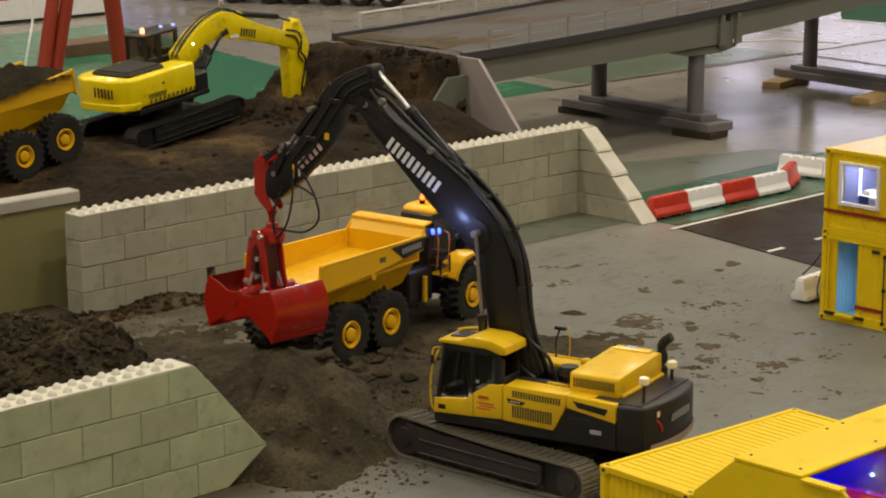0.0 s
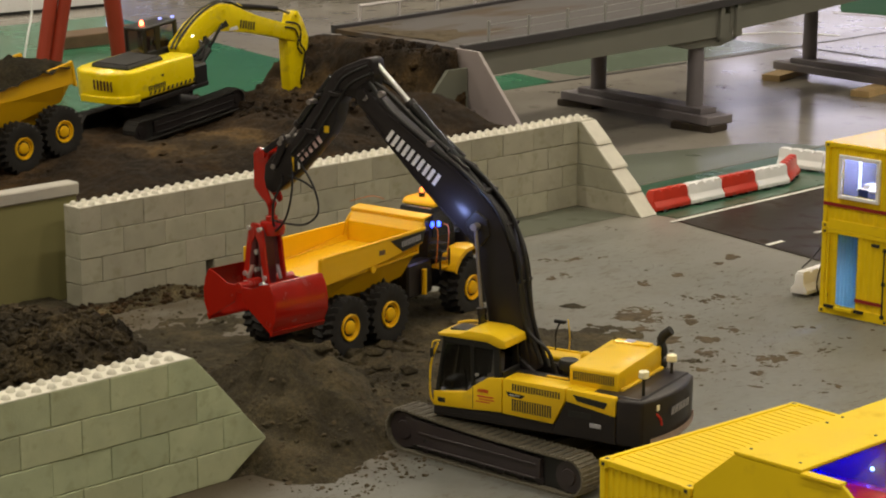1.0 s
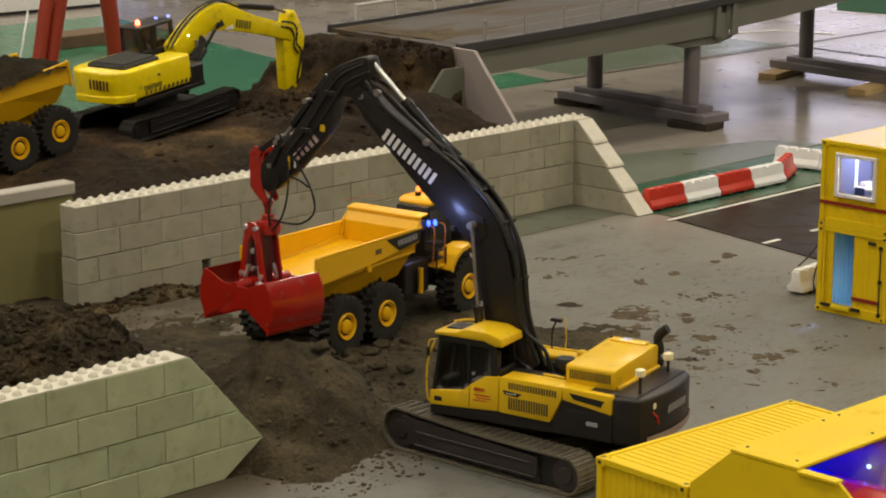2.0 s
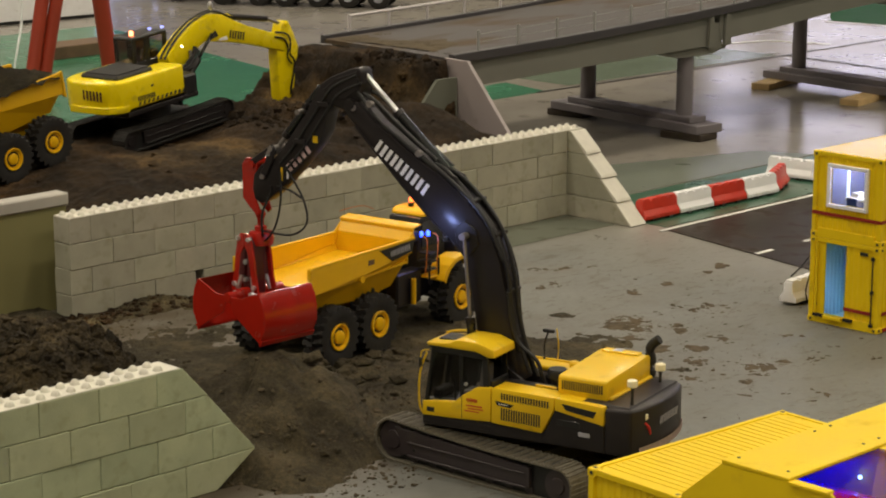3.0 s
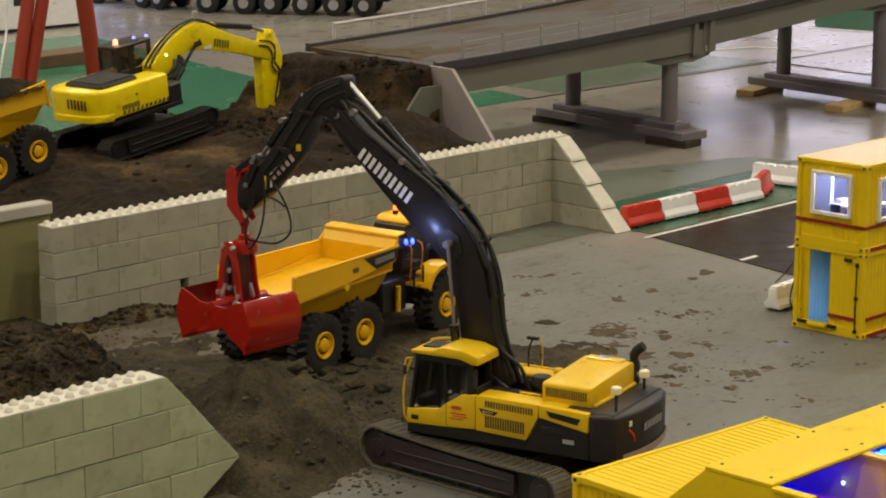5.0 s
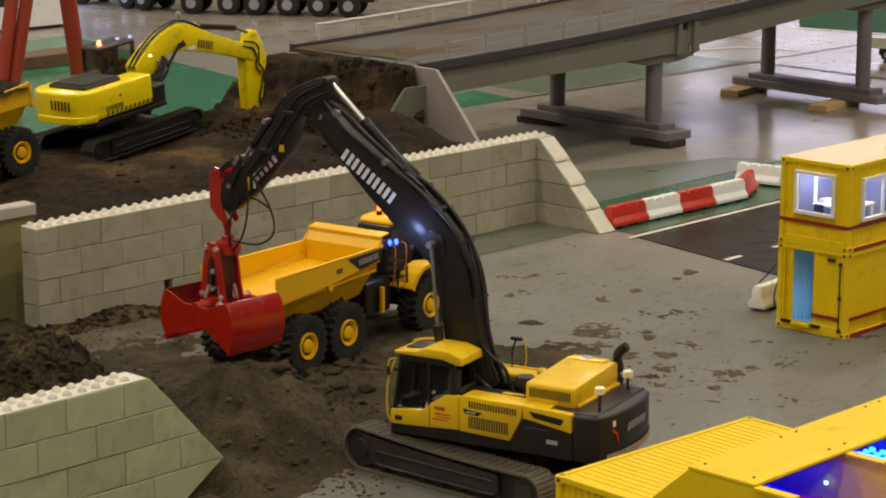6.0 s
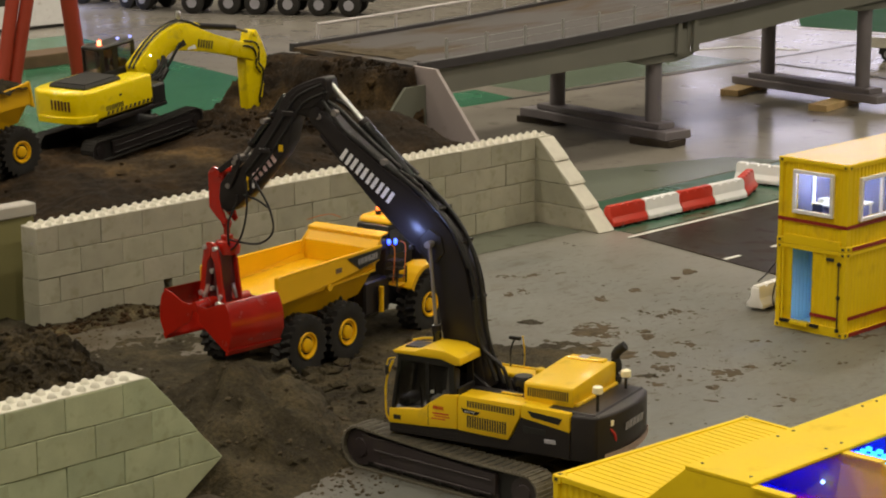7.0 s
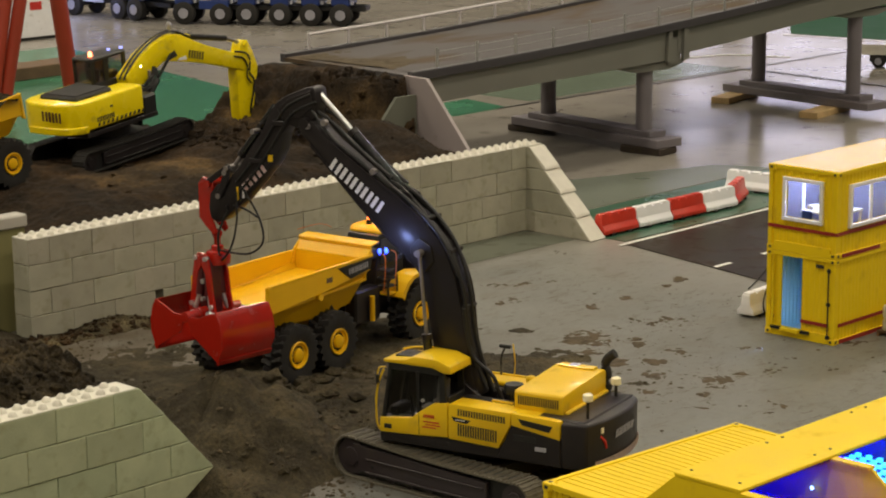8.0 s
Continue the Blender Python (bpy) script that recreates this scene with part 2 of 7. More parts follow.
ORANGE_RAIL = mat("orange_handrail", (0.55, 0.16, 0.03), 0.45)
LAMP_WHITE = mat("lamp_diffuser", (0.9, 0.9, 0.85), 0.5, emit=(1.0, 0.93, 0.78), strength=3.0)


SMEAR_SHIFT = (-0.268, -0.389)  # where the trodden patches lie


def floor_material():
    m = bpy.data.materials.new("hall_floor")
    m.use_nodes = True
    nd, ln = m.node_tree.nodes, m.node_tree.links
    b = nd["Principled BSDF"]
    tc = nd.new("ShaderNodeTexCoord")
    def nz(s, d=5.0, rough=0.55):
        t = nd.new("ShaderNodeTexNoise")
        t.inputs["Scale"].default_value, t.inputs["Detail"].default_value, t.inputs["Roughness"].default_value = s, d, rough
        ln.new(tc.outputs["Object"], t.inputs["Vector"])
        return t.outputs["Fac"]
    def rng(src, a, c, lo=0.0, hi=1.0):
        t = nd.new("ShaderNodeMapRange")
        t.interpolation_type = "SMOOTHSTEP"
        for k, v in (("From Min", a), ("From Max", c), ("To Min", lo), ("To Max", hi)):
            t.inputs[k].default_value = v
        ln.new(src, t.inputs["Value"])
        return t.outputs["Result"]
    def mul(a, c):
        t = nd.new("ShaderNodeMath")
        t.operation = "MULTIPLY"
        for k, x in enumerate((a, c)):
            if isinstance(x, (int, float)):
                t.inputs[k].default_value = x
            else:
                ln.new(x, t.inputs[k])
        return t.outputs[0]
    def mix(f, a, c):
        t = nd.new("ShaderNodeMix")
        t.data_type = "RGBA"
        for k, x in ((0, f), (6, a), (7, c)):
            if isinstance(x, tuple):
                t.inputs[k].default_value = (*x, 1)
            else:
                ln.new(x, t.inputs[k])
        return t.outputs[2]
    sep = nd.new("ShaderNodeSeparateXYZ")
    ln.new(tc.outputs["Object"], sep.inputs[0])
    base = mix(rng(nz(1.6), 0.35, 0.65), (0.133, 0.136, 0.123), (0.157, 0.160, 0.146))
    base = mix(rng(nz(60, 2), 0.3, 0.7, 0.0, 0.5), base, (0.115, 0.117, 0.104))
    # the worked area: trodden soil, ground into the floor in streaks
    yard = mul(rng(sep.outputs[0], -2.3, -1.4), rng(sep.outputs[1], -2.7, -1.9))
    near = mul(yard, mul(rng(sep.outputs[0], 1.9, 1.1), rng(sep.outputs[1], 0.1, -0.3)))
    base = mix(near, mix(rng(nz(2.2), 0.35, 0.65), (0.250, 0.230, 0.197), (0.290, 0.268, 0.233)), base)
    long = nd.new("ShaderNodeMapping")
    long.inputs["Rotation"].default_value = (0, 0, 0.35)
    long.inputs["Scale"].default_value = (0.55, 1.25, 1.0)
    spot = nd.new("ShaderNodeVectorMath")
    spot.operation = "SUBTRACT"
    spot.inputs[1].default_value = (SMEAR_SHIFT[0], SMEAR_SHIFT[1], 0.0)
    ln.new(tc.outputs["Object"], spot.inputs[0])
    ln.new(spot.outputs[0], long.inputs["Vector"])
    def streak(s, d=5.0, rough=0.55):
        t = nd.new("ShaderNodeTexNoise")
        t.inputs["Scale"].default_value, t.inputs["Detail"].default_value, t.inputs["Roughness"].default_value = s, d, rough
        ln.new(long.outputs[0], t.inputs["Vector"])
        return t.outputs["Fac"]
    film = mul(mul(near, rng(streak(4.0, 6), 0.36, 0.66)), 0.26)
    patch = mul(rng(streak(4.6, 4), 0.36, 0.54), near)
    clump = mul(rng(streak(3.6, 4), 0.43, 0.51), near)
    smudge = mul(clump, rng(streak(17.0, 10, 0.80), 0.540, 0.620, 0.0, 0.7))
    crumbs = mul(patch, rng(streak(48, 6, 0.68), 0.550, 0.620, 0.0, 0.75))
    left = mul(yard, mul(rng(sep.outputs[0], 0.80, 0.30), mul(rng(sep.outputs[1], 0.06, -0.03), rng(sep.outputs[1], -1.22, -1.06))))
    # old stains and scuffs all over the hall floor
    base = mix(mul(rng(nz(9, 8, 0.7), 0.53, 0.66), 0.45), base, (0.112, 0.095, 0.072))
    base = mix(rng(nz(38, 6, 0.6), 0.66, 0.71, 0.0, 0.45), base, (0.060, 0.048, 0.038))
    col = mix(film, base, (0.120, 0.108, 0.078))
    col = mix(mul(left, rng(streak(5, 7, 0.66), 0.34, 0.52, 0.30, 0.97)), col, (0.080, 0.062, 0.040))
    col = mix(smudge, col, (0.078, 0.064, 0.040))
    col = mix(crumbs, col, (0.072, 0.058, 0.036))
    ln.new(col, b.inputs["Base Color"])
    r = nd.new("ShaderNodeMath")
    r.operation = "ADD"
    ln.new(mul(near, 0.32), r.inputs[0])
    ln.new(rng(nz(2.5, 3), 0.3, 0.7, 0.19, 0.26), r.inputs[1])
    ln.new(r.outputs[0], b.inputs["Roughness"])
    bp = nd.new("ShaderNodeBump")
    bp.inputs["Strength"].default_value, bp.inputs["Distance"].default_value = 0.25, 0.003
    ln.new(crumbs, bp.inputs["Height"])
    ln.new(bp.outputs[0], b.inputs["Normal"])
    return m


def soil_material(name, gain, even=0.0, calm=0.0, paler=()):
    """Dark crumbly soil; even and calm (0 to 1) draw the light and dark of grain and patches together; the last
    argument lists x, y, radius of paler places.
    """
    m = bpy.data.materials.new(name)
    m.use_nodes = True
    nd, ln = m.node_tree.nodes, m.node_tree.links
    b = nd["Principled BSDF"]
    tc = nd.new("ShaderNodeTexCoord")
    def nz(s, d=6.0, rough=0.65):
        t = nd.new("ShaderNodeTexNoise")
        t.inputs["Scale"].default_value, t.inputs["Detail"].default_value, t.inputs["Roughness"].default_value = s, d, rough
        ln.new(tc.outputs["Object"], t.inputs["Vector"])
        return t.outputs["Fac"]
    def ramp(src, stops, even=even):
        t = nd.new("ShaderNodeValToRGB")
        while len(t.color_ramp.elements) < len(stops):
            t.color_ramp.elements.new(0.5)
        middle = stops[1][1]
        for e, (p, c) in zip(t.color_ramp.elements, stops):
            c = [k + even * (q - k) for k, q in zip(c, middle)]
            e.position, e.color = p, (*[k * (q if stops[0][1][0] < 0.1 else 1.0) for k, q in zip(c, gain)], 1)
        ln.new(src, t.inputs[0])
        return t.outputs[0]
    a = ramp(nz(6), [(0.36, (0.0125, 0.0092, 0.0058)), (0.50, (0.037, 0.0272, 0.0158)), (0.68, (0.098, 0.070, 0.037))])
    c = ramp(nz(120, 6, 0.75), [(0.30, (0.30, 0.30, 0.30)), (0.52, (1, 1, 1)), (0.72, (2.2, 2.1, 1.9))])
    t = nd.new("ShaderNodeMix")
    t.data_type, t.blend_type = "RGBA", "MULTIPLY"
    t.inputs[0].default_value = 1.0
    ln.new(a, t.inputs[6])
    ln.new(c, t.inputs[7])
    broad = ramp(nz(4.0, 5.0, 0.6), [(0.34, (0.50, 0.48, 0.46)), (0.50, (0.95, 0.94, 0.92)), (0.66, (2.30, 2.20, 2.00))], calm)
    t2 = nd.new("ShaderNodeMix")
    t2.data_type, t2.blend_type = "RGBA", "MULTIPLY"
    t2.inputs[0].default_value = 1.0
    ln.new(t.outputs[2], t2.inputs[6])
    ln.new(broad, t2.inputs[7])
    col = t2.outputs[2]
    # ragged paler places, multiplied into the colour
    for x, y, radius in paler:
        gap = nd.new("ShaderNodeVectorMath")
        gap.operation = "DISTANCE"
        ln.new(tc.outputs["Object"], gap.inputs[0])
        gap.inputs[1].default_value = (x, y, 0.2)
        ragged = nd.new("ShaderNodeMath")
        ragged.operation = "MULTIPLY_ADD"
        ln.new(nz(14, 5), ragged.inputs[0])
        ragged.inputs[1].default_value = 0.8 * radius
        ln.new(gap.outputs["Value"], ragged.inputs[2])
        inside = nd.new("ShaderNodeMapRange")
        inside.interpolation_type = "SMOOTHSTEP"
        for k, v in (("From Min", 1.55 * radius), ("From Max", 0.95 * radius), ("To Max", 0.85)):
            inside.inputs[k].default_value = v
        ln.new(ragged.outputs[0], inside.inputs["Value"])
        pale = nd.new("ShaderNodeMix")
        pale.data_type, pale.blend_type = "RGBA", "MULTIPLY"
        ln.new(inside.outputs["Result"], pale.inputs[0])
        ln.new(col, pale.inputs[6])
        pale.inputs[7].default_value = (2.6, 2.85, 2.9, 1)
        col = pale.outputs[2]
    ln.new(col, b.inputs["Base Color"])
    b.inputs["Roughness"].default_value = 0.9
    b.inputs["Specular IOR Level"].default_value = 0.25
    bp = nd.new("ShaderNodeBump")
    bp.inputs["Strength"].default_value, bp.inputs["Distance"].default_value = 1.0, 0.010
    ln.new(nz(130, 6, 0.7), bp.inputs["Height"])
    ln.new(bp.outputs[0], b.inputs["Normal"])
    return m


FLOOR = floor_material()
# the pale places on the bank put light on its steep face into colour
SOIL = soil_material("dark_hill_soil", (0.66, 0.53, 0.380), 0.28, 0.1, ((0.73, 0.47, 0.20), (1.50, 0.60, 0.15), (1.42, 0.92, 0.12)))
# same recipe with other gains: darkest on the hill, brightest in the yard
YARD_SOIL = soil_material("pale_trodden_soil", (1.76, 1.98, 1.98), 0.45, 0.6)
PILE_SOIL = soil_material("dug_pile_soil", (1.02, 1.06, 0.96), 0.15)
MUD = mat("trodden_brown_mud", (0.080, 0.061, 0.036), 0.85, vary=0.40, scale=22, bump=0.5, fine=170, dirt=0.6, dirt_color=(0.040, 0.031, 0.020), spec=0.25)

# ---- the hall ----
tagged(part("floor", boxes((*HALL_X, *HALL_Y, -0.15, 0.0)), FLOOR), "polished grey hall floor with trodden soil", "floor", kind="structure")
x0, x1, y0, y1 = *HALL_X, *HALL_Y
tagged(part("ceiling", boxes((x0, x1, y0, y1, HALL_H, HALL_H + 0.2)), CEILING), "plain grey hall ceiling", "ceiling", kind="structure")
tagged(part("wall_south", boxes((x0, x1, y0 - 0.2, y0, 0, HALL_H)), WALL_PAINT), "plain painted hall wall", "wall", kind="structure")
tagged(part("wall_west", boxes((x0 - 0.2, x0, y0, y1, 0, HALL_H)), WALL_PAINT), "plain painted hall wall", "wall", kind="structure")
tagged(part("wall_north", boxes((x0, x1, y1, y1 + 0.2, 0, HALL_H)), WALL_PAINT), "plain painted hall wall", "wall", kind="structure")
# the east wall has two rows of tall windows
WIN = [(y, y + 2.3) for y in (-1.2, 1.5, 4.2, 6.9)] + [(9.5, 10.1)]
ROWS = [(1.35, 2.40), (2.95, 3.70)]
bm = bmesh.new()
low_edge = 0.0
for z0, z1 in ROWS:
    box(bm, x1, x1 + 0.2, y0, y1, low_edge, z0)
    edge = y0
    for a, c in WIN:
        box(bm, x1, x1 + 0.2, edge, a, z0, z1)
        edge = c
    box(bm, x1, x1 + 0.2, edge, y1, z0, z1)
    low_edge = z1
box(bm, x1, x1 + 0.2, y0, y1, low_edge, HALL_H)
tagged(part("wall_east", bm, WALL_PAINT), "painted hall wall with two rows of windows", "wall", kind="structure")
for i, ((z0, z1), (a, c)) in enumerate([(zr, yr) for zr in ROWS for yr in WIN]):
    w = tagged(part(f"window_{i + 1}", boxes((x1 + 0.02, x1 + 0.10, a, a + 0.06, z0, z1), (x1 + 0.02, x1 + 0.10, c - 0.06, c, z0, z1),
               (x1 + 0.02, x1 + 0.10, a + 0.06, c - 0.06, z0, z0 + 0.06), (x1 + 0.02, x1 + 0.10, a + 0.06, c - 0.06, z1 - 0.06, z1)), WHITE),
               "white-framed window full of daylight", "window", kind="structure")
    part("pane", boxes((x1 + 0.12, x1 + 0.13, a, c, z0, z1)), DAYLIGHT, w)

# rows of ceiling lamps
lamp = thing("ceiling_light", pose(-6, -7, HALL_H - 0.12), "round white high-bay hall lamp", "ceiling light", "hall lamps")
part("housing", lathe(bmesh.new(), [(0.26, 0.03), (0.24, 0.07), (0.10, 0.12)], (0, 0, 0), "z", 32), WHITE, lamp, "", True)
part("diffuser", lathe(bmesh.new(), [(0.22, 0.02), (0.22, 0.03)], (0, 0, 0), "z", 32), LAMP_WHITE, lamp)
SPOTS = [(x, y) for x in (-6.5, -2.5, 1.5, 5.5, 9.5) for y in (-7, -3, 1, 5, 9)]
lamp.matrix_basis = pose(*SPOTS[0], HALL_H - 0.12)
for p in SPOTS[1:]:
    copy_thing(lamp, pose(*p, HALL_H - 0.12))
for p in SPOTS:
    li = bpy.data.lights.new("tube_light", "AREA")
    li.shape, li.size, li.energy, li.color = "DISK", 0.34, LAMP_POWER, (1.0, 0.885, 0.69)
    new("tube_light", li).matrix_basis = pose(*p, HALL_H - 0.13)


def sheet(name, pts, z, material, label, category):
    bm = bmesh.new()
    prism(bm, pts, z - 0.0012, z, "z")
    return tagged(part(name, bm, material), label, category, kind="structure")


sheet("road", [(1.575, -0.300), (6.0, -0.300), (6.0, -1.02), (1.43, -1.02)], 0.0022, ROAD, "dark brown-grey rubber road mat", "road")
sheet("floor_green_band", [(1.60, -0.278), (6.0, -0.278), (6.0, 0.05), (1.60, 0.05)], 0.0015, GREEN_DARK, "dark green painted floor band", "floor")
sheet("floor_line", [(1.55, -0.305), (6.0, -0.305), (6.0, -0.2955), (1.55, -0.2955)], 0.0030, LINE, "white road edge line", "road marking")
for i in range(8):
    a = 1.515 + 0.19 * i
    sheet("floor_dash", [(a, -0.627), (a + 0.062, -0.627), (a + 0.062, -0.615), (a, -0.615)], 0.0034, LINE, "short white dash of the road centre line", "road marking")
sheet("floor_green_band", [(0.85, -0.150), (1.535, -0.165), (1.535, -0.003), (0.85, -0.003)], 0.0010, DUSTY_GREEN, "dusty green floor band along the wall", "floor")
sheet("floor_green", [(0.6, 1.95), (2.60, 2.00), (3.05, 4.0), (0.9, 4.05)], 0.0015, GREEN, "green painted sports floor", "floor")
sheet("floor_green", [(2.78, 1.432), (3.042, 1.437), (3.09, 1.67), (2.80, 1.66)], 0.0015, GREEN, "small green painted floor patch", "floor")
sheet("floor_green", [(3.20, 1.47), (4.36, 1.43), (4.36, 2.4), (3.20, 2.4)], 0.0015, GREEN_GREY, "green painted floor", "floor")
sheet("floor_green", [(5.43, 1.93), (5.56, 1.20), (9.0, 1.5), (9.0, 4.0), (6.5, 2.7)], 0.0015, GREEN_FAR, "green painted sports floor", "floor")
sheet("floor_line", [(5.37, 1.93), (5.51, 1.18), (5.522, 1.18), (5.382, 1.93)], 0.0030, LINE, "white court edge line", "floor line")
# dusty band; the sheen on the floor here is painted in as paleness
sheet("floor_green_band", [(1.75, 0.06), (2.7, 0.06), (2.62, 0.215), (2.06, 0.40)], 0.0015, PALE_BAND, "dusty green floor band, floor sheen put into its pale colour", "floor")
sheet("floor_seam", [(3.0, 1.428), (4.38, 1.390), (4.38, 1.402), (3.0, 1.440)], 0.0028, LINE_BLACK, "black floor line", "floor line")
sheet("floor_seam", [(4.372, 1.396), (4.28, 0.2), (4.295, 0.2), (4.386, 1.396)], 0.0028, LINE_BLACK, "black floor line", "floor line")
sheet("floor_line", [(4.44, 1.775), (4.67, 1.70), (4.755, 1.46), (4.775, 1.465), (4.685, 1.712), (4.445, 1.79)], 0.0030, LINE, "thin white court line", "floor line")
sheet("floor_seam", [(4.395, 1.396), (5.2, 1.395), (5.2, 1.402), (4.395, 1.403)], 0.0028, LINE_BLACK, "thin dark floor seam", "floor line")

# ---- block walls ----
BL, BH, BD = 0.11, 0.0545, 0.055


def block_mesh(length, material):
    bm = bmesh.new()
    box(bm, 0.0003, length - 0.0003, 0, BD, 0.0006, BH - 0.0006, bevel=0.0011)
    ob = part("block", bm, material)
    return ob


STUDS = []


def studs(wall, a, b, z, d=BD, step=0.0275):
    """Two rows of cast studs, each a piece of its own on one mesh, top light in their pale colour."""
    rng = random.Random(7)
    n = round((b - a) / step)
    for i in range(n):
        for k in range(2):
            m = pose(a + (i + 0.5) * step + rng.uniform(-0.0005, 0.0005), (k + 0.5) * d / 2 + rng.uniform(-0.0005, 0.0005), z, rng.uniform(-3, 3), rng.uniform(-3, 3), rng.uniform(0, 360))
            if not STUDS:
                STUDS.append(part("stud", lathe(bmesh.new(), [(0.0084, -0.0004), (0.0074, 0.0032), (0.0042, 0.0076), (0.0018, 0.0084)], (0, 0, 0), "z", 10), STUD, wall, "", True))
                STUDS[0].matrix_basis = m
            else:
                share("stud", STUDS[0], m, wall)


def wall_blocks(wall, runs, material):
    """runs: (row from the ground, start, end) of plain courses; each is cut at the bond's joints."""
    made = {}
    rng = random.Random(5)
    for row, a, b, shift in runs:
        x = a
        first = True
        while x < b - 1e-6:
            e = x + (shift if first and shift else BL)
            first = False
            e = min(e, b)
            n = round(e - x, 4)
            m = pose(x, rng.uniform(-0.0009, 0.0009), row * BH, rng.uniform(-0.5, 0.5), 0, rng.uniform(-0.35, 0.35))
            if n not in made:
                made[n] = block_mesh(n, material)
                made[n].parent, made[n].matrix_basis = wall, m
            else:
                share("block", made[n], m, wall)
            x = e


# main wall, 14 blocks long and four courses high
main_wall = thing("block_wall", pose(0, 0, 0), "long wall of grey-green cast stud blocks", "block wall")
runs = [(3, 0, 1.54, 0.055), (2, 0, 1.54, 0), (1, 0, 1.54, 0.055), (0, 0, 0.33, 0), (0, 0.352, 1.54, 0.0875)]
wall_blocks(main_wall, runs, BLOCK_PALE)
part("core", boxes((0.004, 1.54, 0.004, 0.050, 0.055, 4 * BH - 0.002), (0.004, 0.326, 0.004, 0.05, 0, 0.055), (0.356, 1.54, 0.004, 0.05, 0, 0.055)), JOINT, main_wall)
# thin top sheet; its paleness stands for light falling on the wall top
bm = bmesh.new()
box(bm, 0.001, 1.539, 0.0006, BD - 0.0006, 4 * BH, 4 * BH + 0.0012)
part("cap_strip", bm, STUD, main_wall, "block tops, overhead light put into a pale colour")
studs(main_wall, 0, 1.54, 4 * BH + 0.001)

# sloping wing wall at the far end
wing = thing("wing_wall", pose(1.541, 0, 0), "stepped sloping end wall of cast blocks", "block wall")
for row in range(4):
    bm = bmesh.new()
    lo, hi = -0.214 + 0.0510 * row + 0.001, -0.214 + 0.0510 * (row + 1)
    z0, z1 = row * BH + 0.0006, (row + 1) * BH - 0.0006
    prism(bm, [(0.054, z0), (lo, z0), (hi, z1), (0.054, z1)], 0.0, 0.056, "x", bevel=0.0012)
    part("block", bm, BLOCK_PALE, wing)
    # slope faces get the same paler colour for the light from above
    bm = bmesh.new()
    n = 0.0032
    lip = [(lo - 0.0068, z0 + 0.0005), (lo - 0.0022, z0 + 0.008)] if row else [(lo - n, z0 + 0.001)]
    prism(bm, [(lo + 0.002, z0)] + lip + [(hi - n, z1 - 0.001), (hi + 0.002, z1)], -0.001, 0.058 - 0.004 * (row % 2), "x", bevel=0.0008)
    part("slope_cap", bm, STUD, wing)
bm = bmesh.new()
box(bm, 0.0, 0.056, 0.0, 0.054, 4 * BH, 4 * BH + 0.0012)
part("cap_strip", bm, STUD, wing, "block tops, overhead light put into a pale colour")
studs(wing, 0, 0.055, 4 * BH + 0.001)

# near wall, with its sloping end
NX, NY = -0.5375, -1.0455
near_wall = thing("block_wall", pose(NX, NY, 0), "short wall of cast stud blocks with a sloping end", "block wall")
runs = [(3, -0.935, -0.055, 0), (2, -0.99, 0.0, 0), (1, -0.935, 0.055, 0), (0, -0.99, 0.0, 0)]
wall_blocks(near_wall, runs, BLOCK)
SL = [(3, -0.055, -0.003, 0.047), (2, 0.0, 0.047, 0.095), (1, 0.055, 0.095, 0.144)]
for row, a, top, bot in SL:
    bm = bmesh.new()
    z0, z1 = row * BH + 0.0005, (row + 1) * BH - 0.0005
    prism(bm, [(a + 0.0006, z0), (bot, z0), (top, z1), (a + 0.0006, z1)], 0, BD, "y", bevel=0.0012)
    part("block", bm, BLOCK, near_wall)
bm = bmesh.new()
prism(bm, [(0.0006, 0.0005), (0.062, 0.0005), (0.144, BH - 0.0005), (0.0006, BH - 0.0005)], 0, BD, "y", bevel=0.0012)
part("block", bm, BLOCK, near_wall)
part("core", boxes((-0.98, -0.06, 0.004, 0.05, 0, 4 * BH - 0.002)), JOINT, near_wall)
# top sheet again, brightened by colour as if lit from above
bm = bmesh.new()
box(bm, -0.934, -0.008, 0.0006, BD - 0.0006, 4 * BH, 4 * BH + 0.0012)
part("cap_strip", bm, STUD, near_wall, "block tops, overhead light put into a pale colour")
studs(near_wall, -0.935, -0.0275, 4 * BH + 0.001)

# olive retaining board with a pale cap
board = thing("retaining_wall", pose(0.073, 0.11, 0), "olive board retaining wall with a grey cap strip", "retaining wall")
part("panel", boxes((-0.9, 0.0, 0.0, 0.030, 0, 0.222), bevel=0.001), OLIVE, board)
part("cap", boxes((-0.9, 0.004, -0.006, 0.036, 0.222, 0.249), bevel=0.003), CAP, board)


# ---- soil ----
def bump2(x, y, cx, cy, rx, ry, h, rot=0.0, power=1.0):
    c, s = math.cos(rot), math.sin(rot)
    u, v = ((x - cx) * c + (y - cy) * s) / rx, (-(x - cx) * s + (y - cy) * c) / ry
    d = u * u + v * v
    return h * math.exp(-d ** power)


def rough_ground(x, y, a=0.012):
    p = Vector((x, y, 0.37))
    return a * (noise.noise(p * 7) + 0.55 * noise.noise(p * 17) + 0.35 * noise.noise(p * 41) + 0.22 * noise.noise(p * 90))


def smooth(a, b, x):
    u = min(1.0, max(0.0, (x - a) / (b - a)))
    return u * u * (3 - 2 * u)


